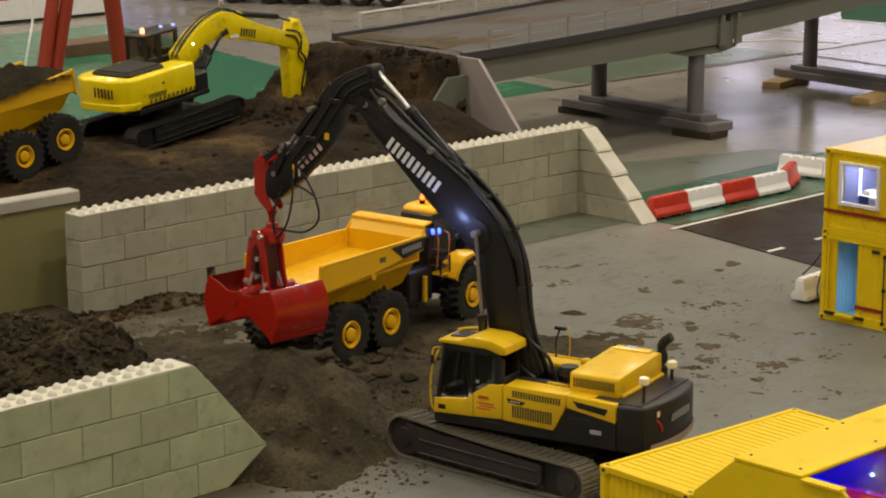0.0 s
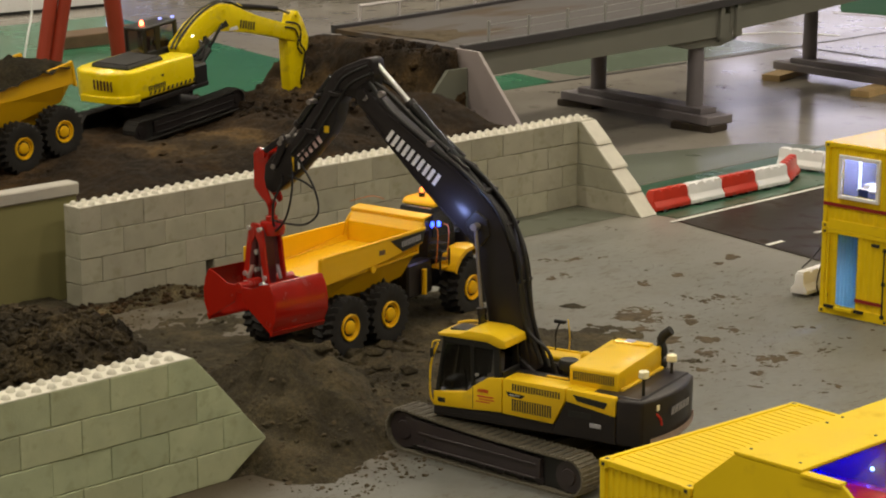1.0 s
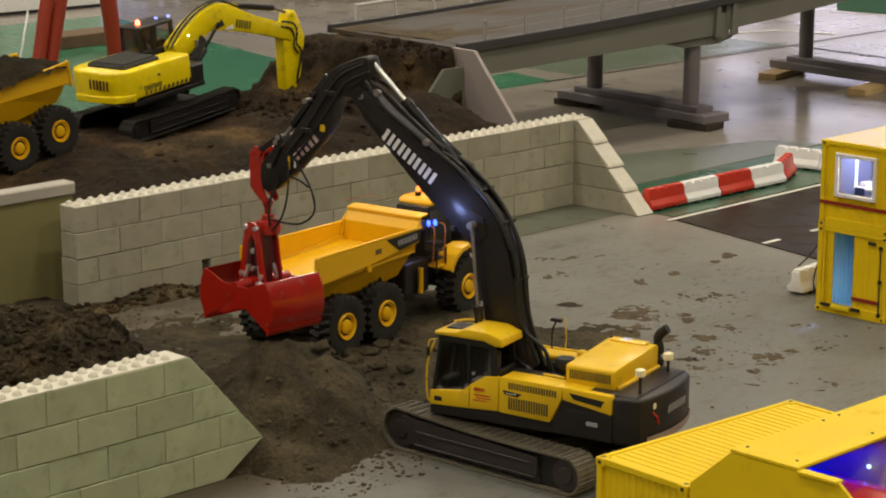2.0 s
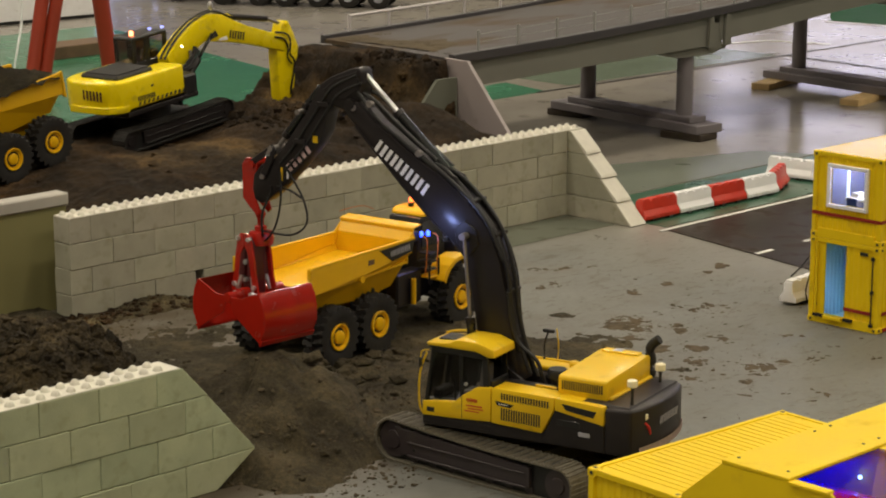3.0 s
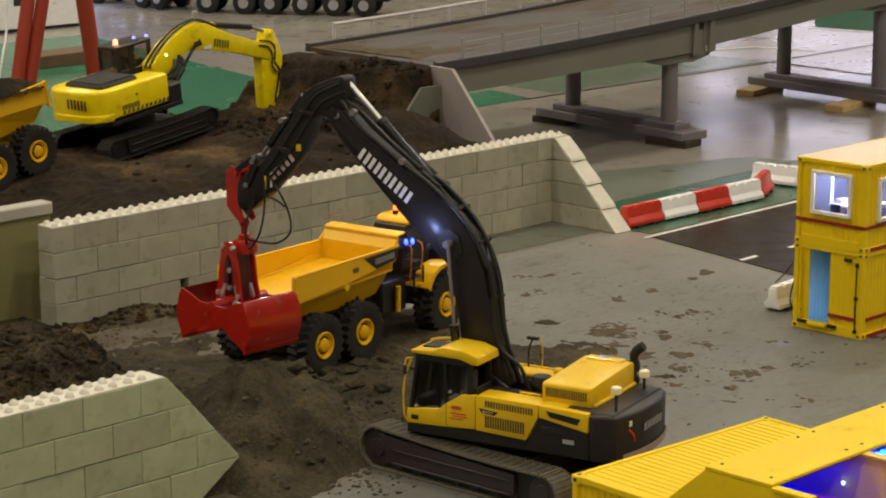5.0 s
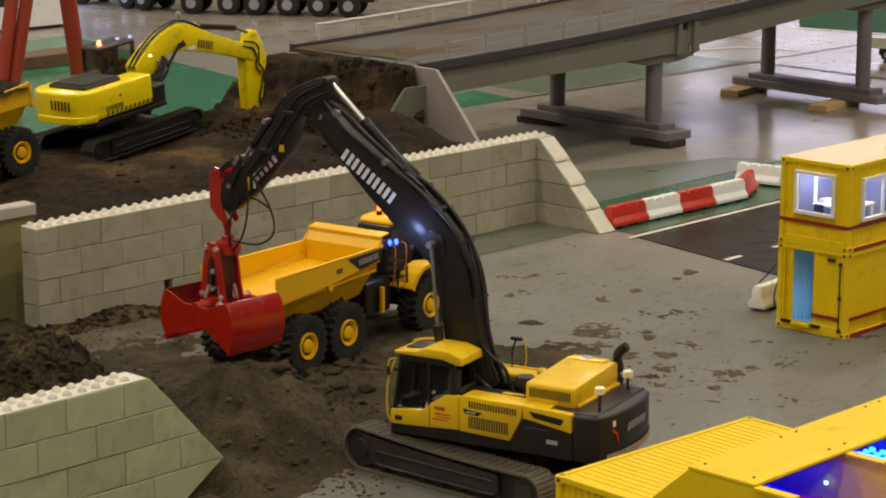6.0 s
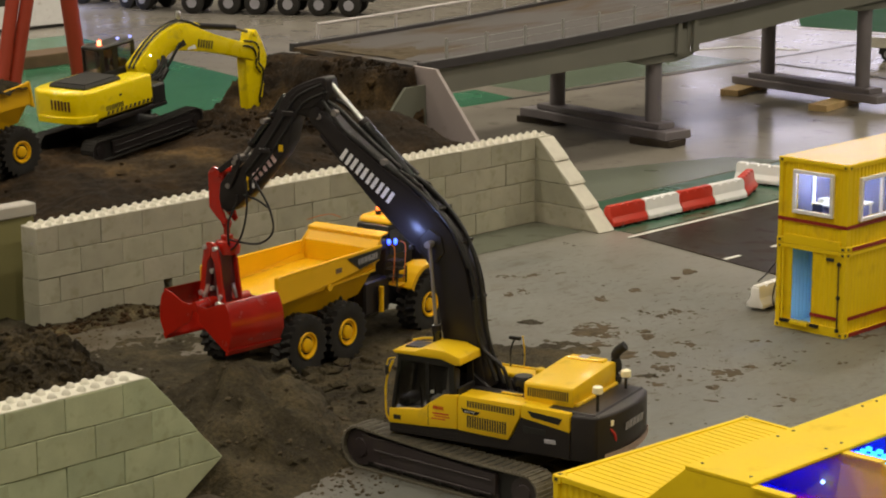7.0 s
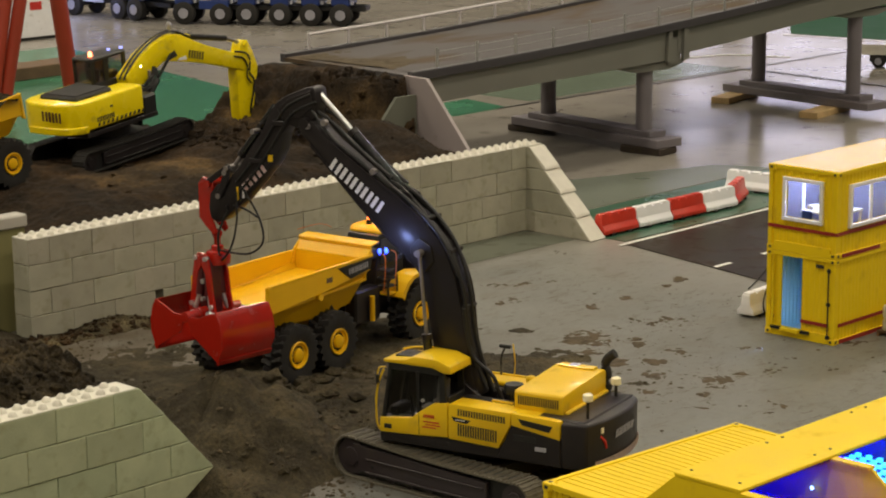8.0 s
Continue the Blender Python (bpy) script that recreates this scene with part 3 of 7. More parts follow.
def hill_height(x, y):
    """Soil filled up behind the wall, falling away at the back and rising to the bridge."""
    if x < 0.08 and y < 0.142:
        return -0.02
    wob = noise.noise(Vector((x * 5, y * 5, 1.7)))
    edge = 1.00 + 0.05 * noise.noise(Vector((x * 4, 3, 0))) + 0.08 * smooth(1.10, 1.30, x)
    level = 0.2 - min(0.15, 0.19 * max(0.0, 0.41 - x)) + 0.026 * smooth(0.69, 1.05, x)
    level *= 0.76 + 0.24 * smooth(0.06, 0.38, y)
    h = level * smooth(edge + 0.28, edge, y) * smooth(-0.85, -0.60, x)
    if y < 0.506:
        h = h * (0.30 + 0.70 * smooth(1.74, 1.40, x)) * smooth(1.70, 1.58, x) + 0.035 * bump2(x, y, 1.38, 0.34, 0.13, 0.16, 1.0)
    back = smooth(0.86, 1.00, y)
    start = 1.47 - 0.13 * back + 0.05 * wob
    h -= 0.034 * smooth(1.06, 1.20, x) * smooth(0.62, 0.86, y)
    h += max(0.0, 0.335 - h) * smooth(start, start + 0.08 + 0.20 * back, x) * smooth(0.518, 0.545, y) * smooth(1.18, 1.07, y)
    if x > 1.655 and y > 0.45:
        h = min(h, 0.05)
    h -= bump2(x, y, 0.88, 0.735, 0.27, 0.085, 0.036, 0.19)
    h -= bump2(x, y, 1.585, 0.455, 0.075, 0.06, 0.075, 0.0, 2.0)
    h = min(h, 0.334)
    # crumbled bank below the bridge: clumps and hollows
    bank = smooth(1.02, 1.22, x) * smooth(0.40, 0.52, y) * smooth(0.335, 0.325, h)
    p = Vector((x, y, 0.6))
    h += bank * (0.034 * noise.noise(p * 9) + 0.034 * (0.30 - abs(noise.noise(p * 17))) + 0.022 * (0.25 - abs(noise.noise(p * 37))) + 0.010 * noise.noise(p * 70))
    # lumps and ruts on the trodden fill
    h += 0.012 * (1 - bank) * (0.3 - abs(noise.noise(p * 8))) * smooth(0.08, 0.2, y)
    return h + rough_ground(x, y, 0.015) * (0.3 if h > 0.31 else 1.0) - 0.004


def yard_height(x, y):
    """The dug heap below the grab and the thin trodden soil round it."""
    if x > -0.004 and y > -0.003:
        return -0.02
    p = Vector((x, y, 0.0))
    wob = 0.05 * noise.noise(p * 5.0) + 0.02 * noise.noise(p * 13.0)
    # a steep heap, bitten into at its crest, running out towards the wall and the truck
    d = math.hypot((x + 0.225) / 0.285, (y + 0.880) / 0.285) + wob
    heap = 0.142 * smooth(1.02, 0.10, d)
    heap = max(heap, bump2(x, y, -0.36, -0.66, 0.17, 0.17, 0.080, 0.4), bump2(x, y, -0.05, -0.70, 0.17, 0.12, 0.062, 0.3), bump2(x, y, -0.19, -0.56, 0.20, 0.13, 0.034))
    heap += bump2(x, y, -0.225, -0.885, 0.055, 0.042, 0.022, 0.75, 2.0) + bump2(x, y, -0.130, -0.905, 0.075, 0.045, 0.004, 0.75, 2.0) - bump2(x, y, -0.235, -0.735, 0.060, 0.050, 0.042, 0.4)
    heap -= bump2(x, y, -0.166, -0.905, 0.085, 0.013, 0.013, 0.85) + bump2(x, y, -0.285, -0.900, 0.070, 0.010, 0.018, 0.55) + bump2(x, y, -0.075, -0.985, 0.060, 0.012, 0.016, 0.95)
    cake = noise.noise(p * 10.0 + Vector((0, 0, 4)))
    heap = max(heap, bump2(x, y, -0.37, -1.02, 0.13, 0.11, 0.055, -0.75) * max(smooth(-0.46, -0.37, x), smooth(-1.06, -1.02, y)))
    heap += smooth(0.02, 0.06, heap) * (0.022 * noise.noise(p * 6.5) + 0.018 * math.floor(cake * 3.0 + 0.5) / 3.0)
    h = 0.012 * smooth(-0.10, 0.02, y) * smooth(0.1, 0.0, x) - 0.012
    h = max(h, heap - 0.010)
    under = smooth(0.72, 0.50, x) * smooth(-1.02, -0.90, y) * smooth(-0.14, -0.30, y) * smooth(-0.40, -0.20, x)
    wide = 0.55 * smooth(0.74, 0.42, x) * smooth(-1.05, -0.82, y) * smooth(-0.5, -0.2, x)
    ragged = smooth(0.28, 0.66, 0.5 + 0.5 * noise.noise(Vector((x * 3.1, y * 4.2, 4.2))) + 0.25 * noise.noise(Vector((x * 9, y * 9, 1.0))))
    bare = 1.0 - bump2(x, y, -0.01, -0.17, 0.22, 0.10, 1.0, -0.5)
    thin = 0.017 * max(under * (0.55 + 0.45 * ragged), wide * ragged) * bare
    h = max(h, thin - 0.0048)
    h = max(h, 0.030 * smooth(-0.10, -0.012, y) * smooth(0.75, 0.45, x) * (0.6 + noise.noise(Vector((x * 8, 2, 0)))) - 0.006)
    if h > 0.02:
        h += 0.014 * (0.45 - abs(noise.noise(Vector((x * 13 + y * 6, y * 11, 5.0)))) * 1.6) * smooth(0.02, 0.07, h)
    return h + rough_ground(x, y, 0.0075 + 0.006 * smooth(0.02, 0.06, h))


def pile_height(x, y):
    """Coarse dark spoil behind the near wall."""
    p = Vector((x, y, 2.0))
    d = math.hypot((x + 0.52) / 0.42, (y + 0.45) / 0.36) + 0.10 * noise.noise(p * 6) + 0.05 * noise.noise(p * 15)
    h = 0.160 * smooth(1.05, 0.35, d) - 0.014
    lump = abs(noise.noise(p * 26)) + 0.7 * abs(noise.noise(p * 48))
    return h + (0.012 * (lump - 0.3) + rough_ground(x, y, 0.010)) * smooth(-0.012, 0.03, h)


def soil_sheet(name, xa, xb, ya, yb, step, height, label, material):
    nx, ny = int((xb - xa) / step) + 1, int((yb - ya) / step) + 1
    zs = np.empty((nx, ny))
    for i in range(nx):
        for j in range(ny):
            zs[i, j] = height(xa + i * step, ya + j * step)
    faces = []
    for i in range(nx - 1):
        for j in range(ny - 1):
            if max(zs[i, j], zs[i + 1, j], zs[i, j + 1], zs[i + 1, j + 1]) > 0.0:
                k = i * ny + j
                faces.append((k, k + ny, k + ny + 1, k + 1))
    verts = [(xa + i * step, ya + j * step, max(zs[i, j], -0.02)) for i in range(nx) for j in range(ny)]
    me = bpy.data.meshes.new(name)
    me.from_pydata(verts, [], faces)
    me.shade_smooth()
    me.materials.append(material)
    return tagged(new(name, me), label, "soil", kind="stuff")


def clods(name, n, xa, xb, ya, yb, height, seed, label, keep=0.0, size=0.008, flat=0.75, material=None):
    """Loose lumps of soil resting on the heaps."""
    rng = random.Random(seed)
    verts, faces = [], []
    ico = bmesh.new()
    bmesh.ops.create_icosphere(ico, subdivisions=1, radius=1.0)
    base = [v.co.copy() for v in ico.verts]
    tri = [[v.index for v in f.verts] for f in ico.faces]
    ico.free()
    made = 0
    for _ in range(n * 4):
        if made >= n:
            break
        x, y = rng.uniform(xa, xb), rng.uniform(ya, yb)
        h = height(x, y)
        if h < keep:
            continue
        r = size * (0.22 + rng.random() ** 4)
        q = Euler([rng.uniform(0, 6.3) for _ in range(3)]).to_matrix()
        k = len(verts)
        for v in base:
            w = q @ (v * rng.uniform(0.55, 1.40))
            verts.append((x + w.x * r * 1.2, y + w.y * r, h + r * 0.3 * flat + w.z * r * flat))
        faces += [[a + k for a in f] for f in tri]
        made += 1
    me = bpy.data.meshes.new(name)
    me.from_pydata(verts, [], faces)
    me.materials.append(material or YARD_SOIL)
    return tagged(new(name, me), label, "soil", kind="stuff")


soil_sheet("soil_hill", -0.85, 1.9, 0.056, 1.45, 0.0085, hill_height, "dark brown soil heaped behind the block wall", SOIL)
soil_sheet("soil_heap", -1.25, 1.1, -1.22, 0.108, 0.0065, yard_height, "brown soil heaped and trodden on the floor", YARD_SOIL)
soil_sheet("soil_pile", -1.10, -0.02, -0.95, -0.004, 0.0060, pile_height, "coarse dark spoil piled behind the short block wall", PILE_SOIL)
clods("soil_lumps", 400, -0.3, 1.64, 0.07, 1.15, hill_height, 3, "loose lumps of dark soil on the hill", 0.02, material=SOIL)
clods("soil_lumps", 5000, -0.80, -0.06, -0.88, -0.02, pile_height, 8, "coarse loose lumps on the dark spoil pile", 0.002, 0.0095, 1.0, material=PILE_SOIL)
clods("soil_crumbs", 1500, -0.50, 0.20, -1.12, -0.55, yard_height, 21, "fine loose crumbs on the soil heap", 0.0, 0.0042, material=MUD)
clods("soil_lumps", 500, -0.5, 0.9, -1.2, -0.01, yard_height, 4, "loose lumps of dark soil in the yard", 0.0, 0.0070)
clods("soil_lumps", 160, -0.10, 0.45, -1.02, -0.62, yard_height, 17, "larger clods at the foot of the heap", 0.0, 0.015)


clods("soil_lumps", 600, 1.02, 1.64, 0.47, 0.80, hill_height, 14, "crumbling lumps on the steep soil face", 0.05, 0.012, 1.0, SOIL)


clods("soil_lumps", 450, -0.05, 0.75, -0.085, -0.008, yard_height, 41, "dark lumps of soil along the wall foot", -0.001, 0.0085, 0.7, SOIL)


def fringe(x, y):
    """The floor just outside the heaps, where crumbs have rolled down."""
    h = yard_height(x, y)
    return 0.0 if -0.013 < h < 0.001 else -1


clods("soil_crumbs", 1500, -0.45, 0.45, -1.25, -0.80, fringe, 31, "crumbs of soil scattered round the heap", -0.5, 0.0044, 0.6, MUD)
clods("soil_crumbs", 700, -0.30, 0.80, -0.45, -0.02, fringe, 32, "crumbs of soil scattered along the wall", -0.5, 0.0045, 0.4)


# patches of mud dropped on the floor: x, y, half length along the sight of the hall, half width
MUD_PATCHES = [(0.796, -0.83, 0.11, 0.055), (0.842, -0.858, 0.04, 0.025), (0.853, -0.923, 0.05, 0.018), (0.696, -1.003, 0.06, 0.027), (0.836, -1.028, 0.045, 0.036),
       (0.756, -1.048, 0.03, 0.030), (0.686, -1.108, 0.038, 0.035), (0.729, -1.214, 0.058, 0.042), (0.574, -1.179, 0.035, 0.02), (0.639, -1.26, 0.022, 0.02),
       (0.649, -1.416, 0.05, 0.028), (0.955, -0.49, 0.036, 0.021), (0.914, -0.481, 0.029, 0.014), (1.14, -0.657, 0.032, 0.018), (1.029, -0.655, 0.036, 0.016),
       (1.366, -0.628, 0.034, 0.023), (1.292, -0.65, 0.02, 0.015), (1.032, -0.354, 0.023, 0.032), (0.584, -0.89, 0.03, 0.04), (0.921, -0.81, 0.022, 0.022), (0.803, -1.226, 0.02, 0.017)]


def mud_height(x, y):
    p = Vector((x, y, 3.3))
    grain = noise.noise(p * 24) + 0.8 * noise.noise(p * 60) + 0.9 * noise.noise(p * 130)
    best = 0.0
    for cx, cy, a, b in MUD_PATCHES:
        u, v = (x - cx + y - cy) * 0.7071 / (a * 1.5), (x - cx - y + cy) * 0.7071 / (b * 1.5)
        best = max(best, 1.0 - u * u - v * v)
    # a scatter of spots between the patches
    spot = smooth(0.40, 0.62, noise.noise(p * 9.0) + 0.45 * noise.noise(p * 31)) * smooth(1.35, 1.1, x) * smooth(-1.5, -1.3, y) * smooth(-0.2, -0.35, y)
    return 0.0040 * min(1.0, max(best * 1.1, 0.75 * spot)) + 0.0022 * grain - 0.0037


soil_sheet("mud_patch", 0.50, 1.46, -1.50, -0.28, 0.0045, mud_height, "thin trodden patches of brown mud on the floor", MUD)


def scatter(x, y):
    return 0.0 if noise.noise(Vector((x * 3.0, y * 4.0, 9))) + 0.3 * noise.noise(Vector((x * 11, y * 13, 2))) > 0.12 else -1


clods("soil_crumbs", 500, 0.35, 1.42, -1.50, -0.2, scatter, 11, "scattered crumbs of dry soil on the floor", -0.5, 0.0044, 0.28, MUD)

# ---- the model bridge ----
bridge = thing("model_bridge", pose(1.676, 0.548, 0, 0, 0, -3.5), "grey painted model road bridge on round piers", "bridge")
SPAN, WIDE = 3.0, 0.56


def deck_z(u):
    return 0.334 + 0.026 * u + 0.018 * u * u


def deck_soil(x, y):
    """Soil carried a little way onto the deck, thinning out along the wheel tracks."""
    u, v = x - 1.676, y - 0.548
    u, v = u * 0.99813 - v * 0.06105, u * 0.06105 + v * 0.99813
    p = Vector((x, y, 6.1))
    reach = 0.16 + 0.22 * noise.noise(Vector((0.0, v * 6.0, 2.0))) + 0.07 * noise.noise(p * 14)
    inside = smooth(0.012, 0.03, v) * smooth(WIDE - 0.012, WIDE - 0.03, v)
    return deck_z(u) - 0.0035 + inside * (0.0062 * smooth(reach + 0.08, reach - 0.10, u) + 0.0022 * noise.noise(p * 45) + 0.0014 * noise.noise(p * 110))


def along(lo, hi, a, b, n=16):
    """A side outline that follows the rise of the deck: lo and hi are heights over the deck."""
    us = [a + (b - a) * i / n for i in range(n + 1)]
    return [(u, deck_z(u) + lo) for u in us] + [(u, deck_z(u) + hi) for u in reversed(us)]


part("deck", prism(bmesh.new(), along(-0.012, 0.0, 0.0, SPAN), 0.0, WIDE, "y"), DECK, bridge, "dusty deck with tracked soil")
soil_sheet("deck_soil", 1.725, 2.25, 0.555, 1.06, 0.0065, deck_soil, "thin brown soil trodden onto the bridge deck", MUD)
for a, b in ((-0.012, 0.012), (WIDE - 0.012, WIDE + 0.012)):
    part("kerb", prism(bmesh.new(), along(-0.014, 0.011, 0.0, SPAN), a, b, "y", bevel=0.0015), BRIDGE_DARK, bridge)
for a, b in ((0.004, 0.03), (WIDE - 0.03, WIDE - 0.004)):
    top = along(-0.0145, -0.0145, 0.03, 1.075, 8)[:9]
    part("girder", prism(bmesh.new(), [(0.03, 0.247), (0.55, 0.263), (1.075, 0.277)] + top[::-1], a, b, "y"), BRIDGE, bridge)
    top = along(-0.0145, -0.0145, 1.105, SPAN, 10)[:11]
    part("girder", prism(bmesh.new(), [(1.105, 0.290), (1.36, 0.307), (1.69, 0.336), (2.0, 0.354), (2.3, 0.372), (SPAN, 0.45)] + top[::-1], a, b, "y"), BRIDGE, bridge)
part("bearing", boxes((1.06, 1.12, 0.006, 0.028, 0.262, 0.345)), BRIDGE, bridge)
for u in (1.045, 1.118):
    part("stiffener", prism(bmesh.new(), [(u, 0.272), (u + 0.03, 0.276), (u + 0.022, deck_z(u) - 0.0145), (u + 0.006, deck_z(u) - 0.0145)], -0.008, 0.0035, "y", bevel=0.001), BRIDGE, bridge)
post = None
for side, yy in ((0, 0.0), (1, WIDE)):
    for i in range(17):
        u = 0.10 + 0.152 * i
        m = pose(u, yy, deck_z(u) + 0.008)
        if post is None:
            post = part("rail_post", boxes((-0.0032, 0.0032, -0.0032, 0.0032, 0, 0.058), bevel=0.0006), RAIL, bridge)
            post.matrix_basis = m
        elif side and i == 0:
            far_post = part("rail_post", boxes((-0.0036, 0.0036, -0.0036, 0.0036, 0, 0.052), bevel=0.0008), RAIL_WHITE, bridge)
            far_post.matrix_basis = m
        elif side:
            share("rail_post", far_post, m, bridge)
        else:
            share("rail_post", post, m, bridge)
    for h, rr in ((0.034, 0.0010), (0.055, 0.0010)) if side == 0 else ((0.056, 0.0052),):
        us = [0.10 + 0.29 * i for i in range(11)]
        part("rail", tube(bmesh.new(), [(u, yy, deck_z(u) + h) for u in us], rr, 6), RAIL if side == 0 else RAIL_WHITE, bridge)


def pier(x, y0, w, top, skew):
    p = thing("bridge_pier", pose(x, y0, 0, 0, 0, skew), "grey twin-column bridge pier on a long footing", "bridge pier", "bridge piers")
    part("footing", boxes((-0.055, 0.055, -0.11, w + 0.12, 0.022, 0.048), bevel=0.002), PIER, p)
    part("footing_beam", boxes((-0.035, 0.035, -0.06, w + 0.06, 0.048, 0.066), bevel=0.002), PIER, p)
    for yy in (0, w):
        part("column", lathe(bmesh.new(), [(0.025, 0.066), (0.025, top)], (0, yy, 0), "z", 24), PIER, p, "", True)
        bm = bmesh.new()
        prism(bm, [(-0.16, top + 0.022), (-0.07, top), (0.07, top), (0.14, top + 0.016), (0.14, top + 0.024), (-0.16, top + 0.024)], yy - 0.034, yy + 0.034, "y", bevel=0.001)
        part("crosshead", bm, BRIDGE, p)
    return p


pier(2.680, 0.535, 0.432, 0.248, -6)
pier(3.728, 0.474, 0.427, 0.329, -6)
for x, y, r, w in ((2.660, 0.500, 4, 0.15), (2.735, 1.04, 8, 0.14)):
    tagged(part("footing_block", boxes((-0.045, 0.045, -0.5 * w, 0.5 * w, 0, 0.0215), bevel=0.003), WOOD_BLACKISH), "blackish wood block under the pier footing", "support block").matrix_basis = pose(x, y, 0, 0, 0, r)
for x, y, r in ((3.745, 0.965, 12), (3.675, 0.535, 8)):
    tagged(part("wood_plank", boxes((-0.15, 0.10, -0.034, 0.034, 0, 0.0215), bevel=0.001), WOOD), "raw pine plank under the pier footing", "wood plank").matrix_basis = pose(x, y, 0, 0, 0, r)

# abutment: an end wall under the deck, a sloping wing wall across it and a low board in the soil
ab = thing("bridge_abutment", pose(1.66, 0.545, 0), "grey board abutment with a sloping wing wall", "bridge abutment")
bm = bmesh.new()
prism(bm, [(0.014, 0.336), (-0.072, 0.334), (-0.362, 0.0), (0.014, 0.0)], 0.0, 0.012, "x")
part("wing_wall", bm, ABUTMENT, ab)
bm = bmesh.new()
prism(bm, [(0.0145, 0.0), (0.0145, 0.300), (0.56, 0.300), (0.56, 0.0)], 0.012, 0.040, "x")
part("end_wall", bm, BRIDGE, ab)
bm = bmesh.new()
prism(bm, [(-0.002, 0.0), (-0.002, 0.288), (-0.077, 0.288), (-0.139, 0.222), (-0.139, 0.0)], -0.037, -0.027, "y")
part("wing_board", bm, BOARD_GREY, ab, "darker grey-green wing board")


# ---- plastic road barriers ----
def barrier(m, material, label):
    b = thing("road_barrier", m, label, "road barrier", "road barriers")
    L, n = 0.130, 4
    pts = [(-0.021, 0.006), (-0.021, 0.016), (-0.012, 0.028), (-0.010, 0.050), (0.010, 0.050), (0.012, 0.028), (0.021, 0.016), (0.021, 0.006)]
    bm = bmesh.new()
    prism(bm, pts, 0.0, L, "x", bevel=0.0018, seg=2)
    for i in range(n):
        c = L * (i + 0.5) / n
        box(bm, c - 0.0138, c + 0.0138, -0.0098, 0.0098, 0.044, 0.0548, bevel=0.0040, seg=2)
    for s in (-1, 1):
        for c in (0.0325, 0.0975):
            box(bm, c - 0.022, c + 0.022, min(s * 0.0205, s * 0.0218), max(s * 0.0205, s * 0.0218), 0.0075, 0.015, bevel=0.0005)
    part("body", bm, material, b, "", True)
    for c in (0.035, 0.095):
        part("foot", boxes((c - 0.008, c + 0.008, -0.0225, 0.0225, 0.0, 0.0068), bevel=0.001), BLACK, b)
    return b


BARRIER_SIZE = Matrix.Diagonal((1.04, 1.10, 1.06, 1.0))
for i in range(4):
    barrier(pose(1.602 + 0.1365 * i, -0.188 - 0.003 * i, 0, 0, 0, -0.6) @ BARRIER_SIZE, BARRIER_RED if i % 2 == 0 else WHITE,
            "red plastic road barrier with notched top" if i % 2 == 0 else "white plastic road barrier with notched top")
barrier(pose(2.150, -0.192, 0, 0, 0, 25) @ BARRIER_SIZE, BARRIER_RED, "red plastic road barrier set at an angle")
barrier(pose(2.338, -0.045, 0, 0, 0, -80) @ BARRIER_SIZE, WHITE, "white plastic road barrier beyond the corner")
barrier(pose(2.361, -0.181, 0, 0, 0, -80) @ BARRIER_SIZE, WHITE, "white plastic road barrier beyond the corner")
barrier(pose(1.172, -0.962, 0, 0, 0, 4), WHITE, "white plastic road barrier with its end beside the container")
crate = thing("wooden_crate", pose(1.27, -1.015, 0, 0, 0, 8), "small brown wooden crate behind the barrier", "crate")
part("body", boxes((-0.05, 0.05, -0.022, 0.022, 0, 0.045), bevel=0.002), WOOD_DARK, crate)
for z in (0.012, 0.032):
    part("slat", boxes((-0.052, 0.052, -0.026, -0.0225, z - 0.005, z + 0.005)), WOOD, crate)
tagged(part("cable", tube(bmesh.new(), [(1.215, -0.985, 0.0), (1.205, -0.985, 0.03), (1.215, -0.99, 0.075), (1.16, -1.04, 0.125), (1.13, -1.062, 0.165)], 0.0018, 6, 5), BLACK, None, "", True), "thin black cable hanging beside the container", "cable")
tagged(part("cable", tube(bmesh.new(), [(1.195, -0.952, 0.058), (1.18, -0.99, 0.09), (1.14, -1.05, 0.145), (1.12, -1.062, 0.172)], 0.0016, 6, 5), BLACK, None, "", True), "thin black cable hanging beside the container", "cable")


# ---- shipping containers ----
def corrugated(bm, a0, a1, z0, z1, c, out, axis, pitch=0.0125, depth=0.0022):
    """A folded sheet wall: runs along the axis from a0 to a1, at c, folding inwards by depth."""
    n = max(2, round((a1 - a0) / pitch))
    p = (a1 - a0) / n
    line = []
    for i in range(n):
        s = a0 + i * p
        line += [(s + 0.08 * p, 0), (s + 0.42 * p, 0), (s + 0.58 * p, 1), (s + 0.92 * p, 1)]
    line = [(a0, 0)] + line + [(a1, 0)]
    rows = []
    for z in (z0, z1):
        row = []
        for s, d in line:
            k = c - out * d * depth
            row.append(bm.verts.new((s, k, z) if axis == "x" else (k, s, z)))
        rows.append(row)
    back = []
    for z in (z0, z1):
        back.append([bm.verts.new((s, c - out * (depth + 0.0015), z) if axis == "x" else (c - out * (depth + 0.0015), s, z)) for s in (a0, a1)])
    fs = []
    for i in range(len(line) - 1):
        fs.append(bm.faces.new((rows[0][i], rows[0][i + 1], rows[1][i + 1], rows[1][i])))
    fs.append(bm.faces.new((back[0][0], back[1][0], back[1][1], back[0][1])))
    bmesh.ops.recalc_face_normals(bm, faces=fs)
    return bm


CL, CW, CH = 0.418, 0.170, 0.180


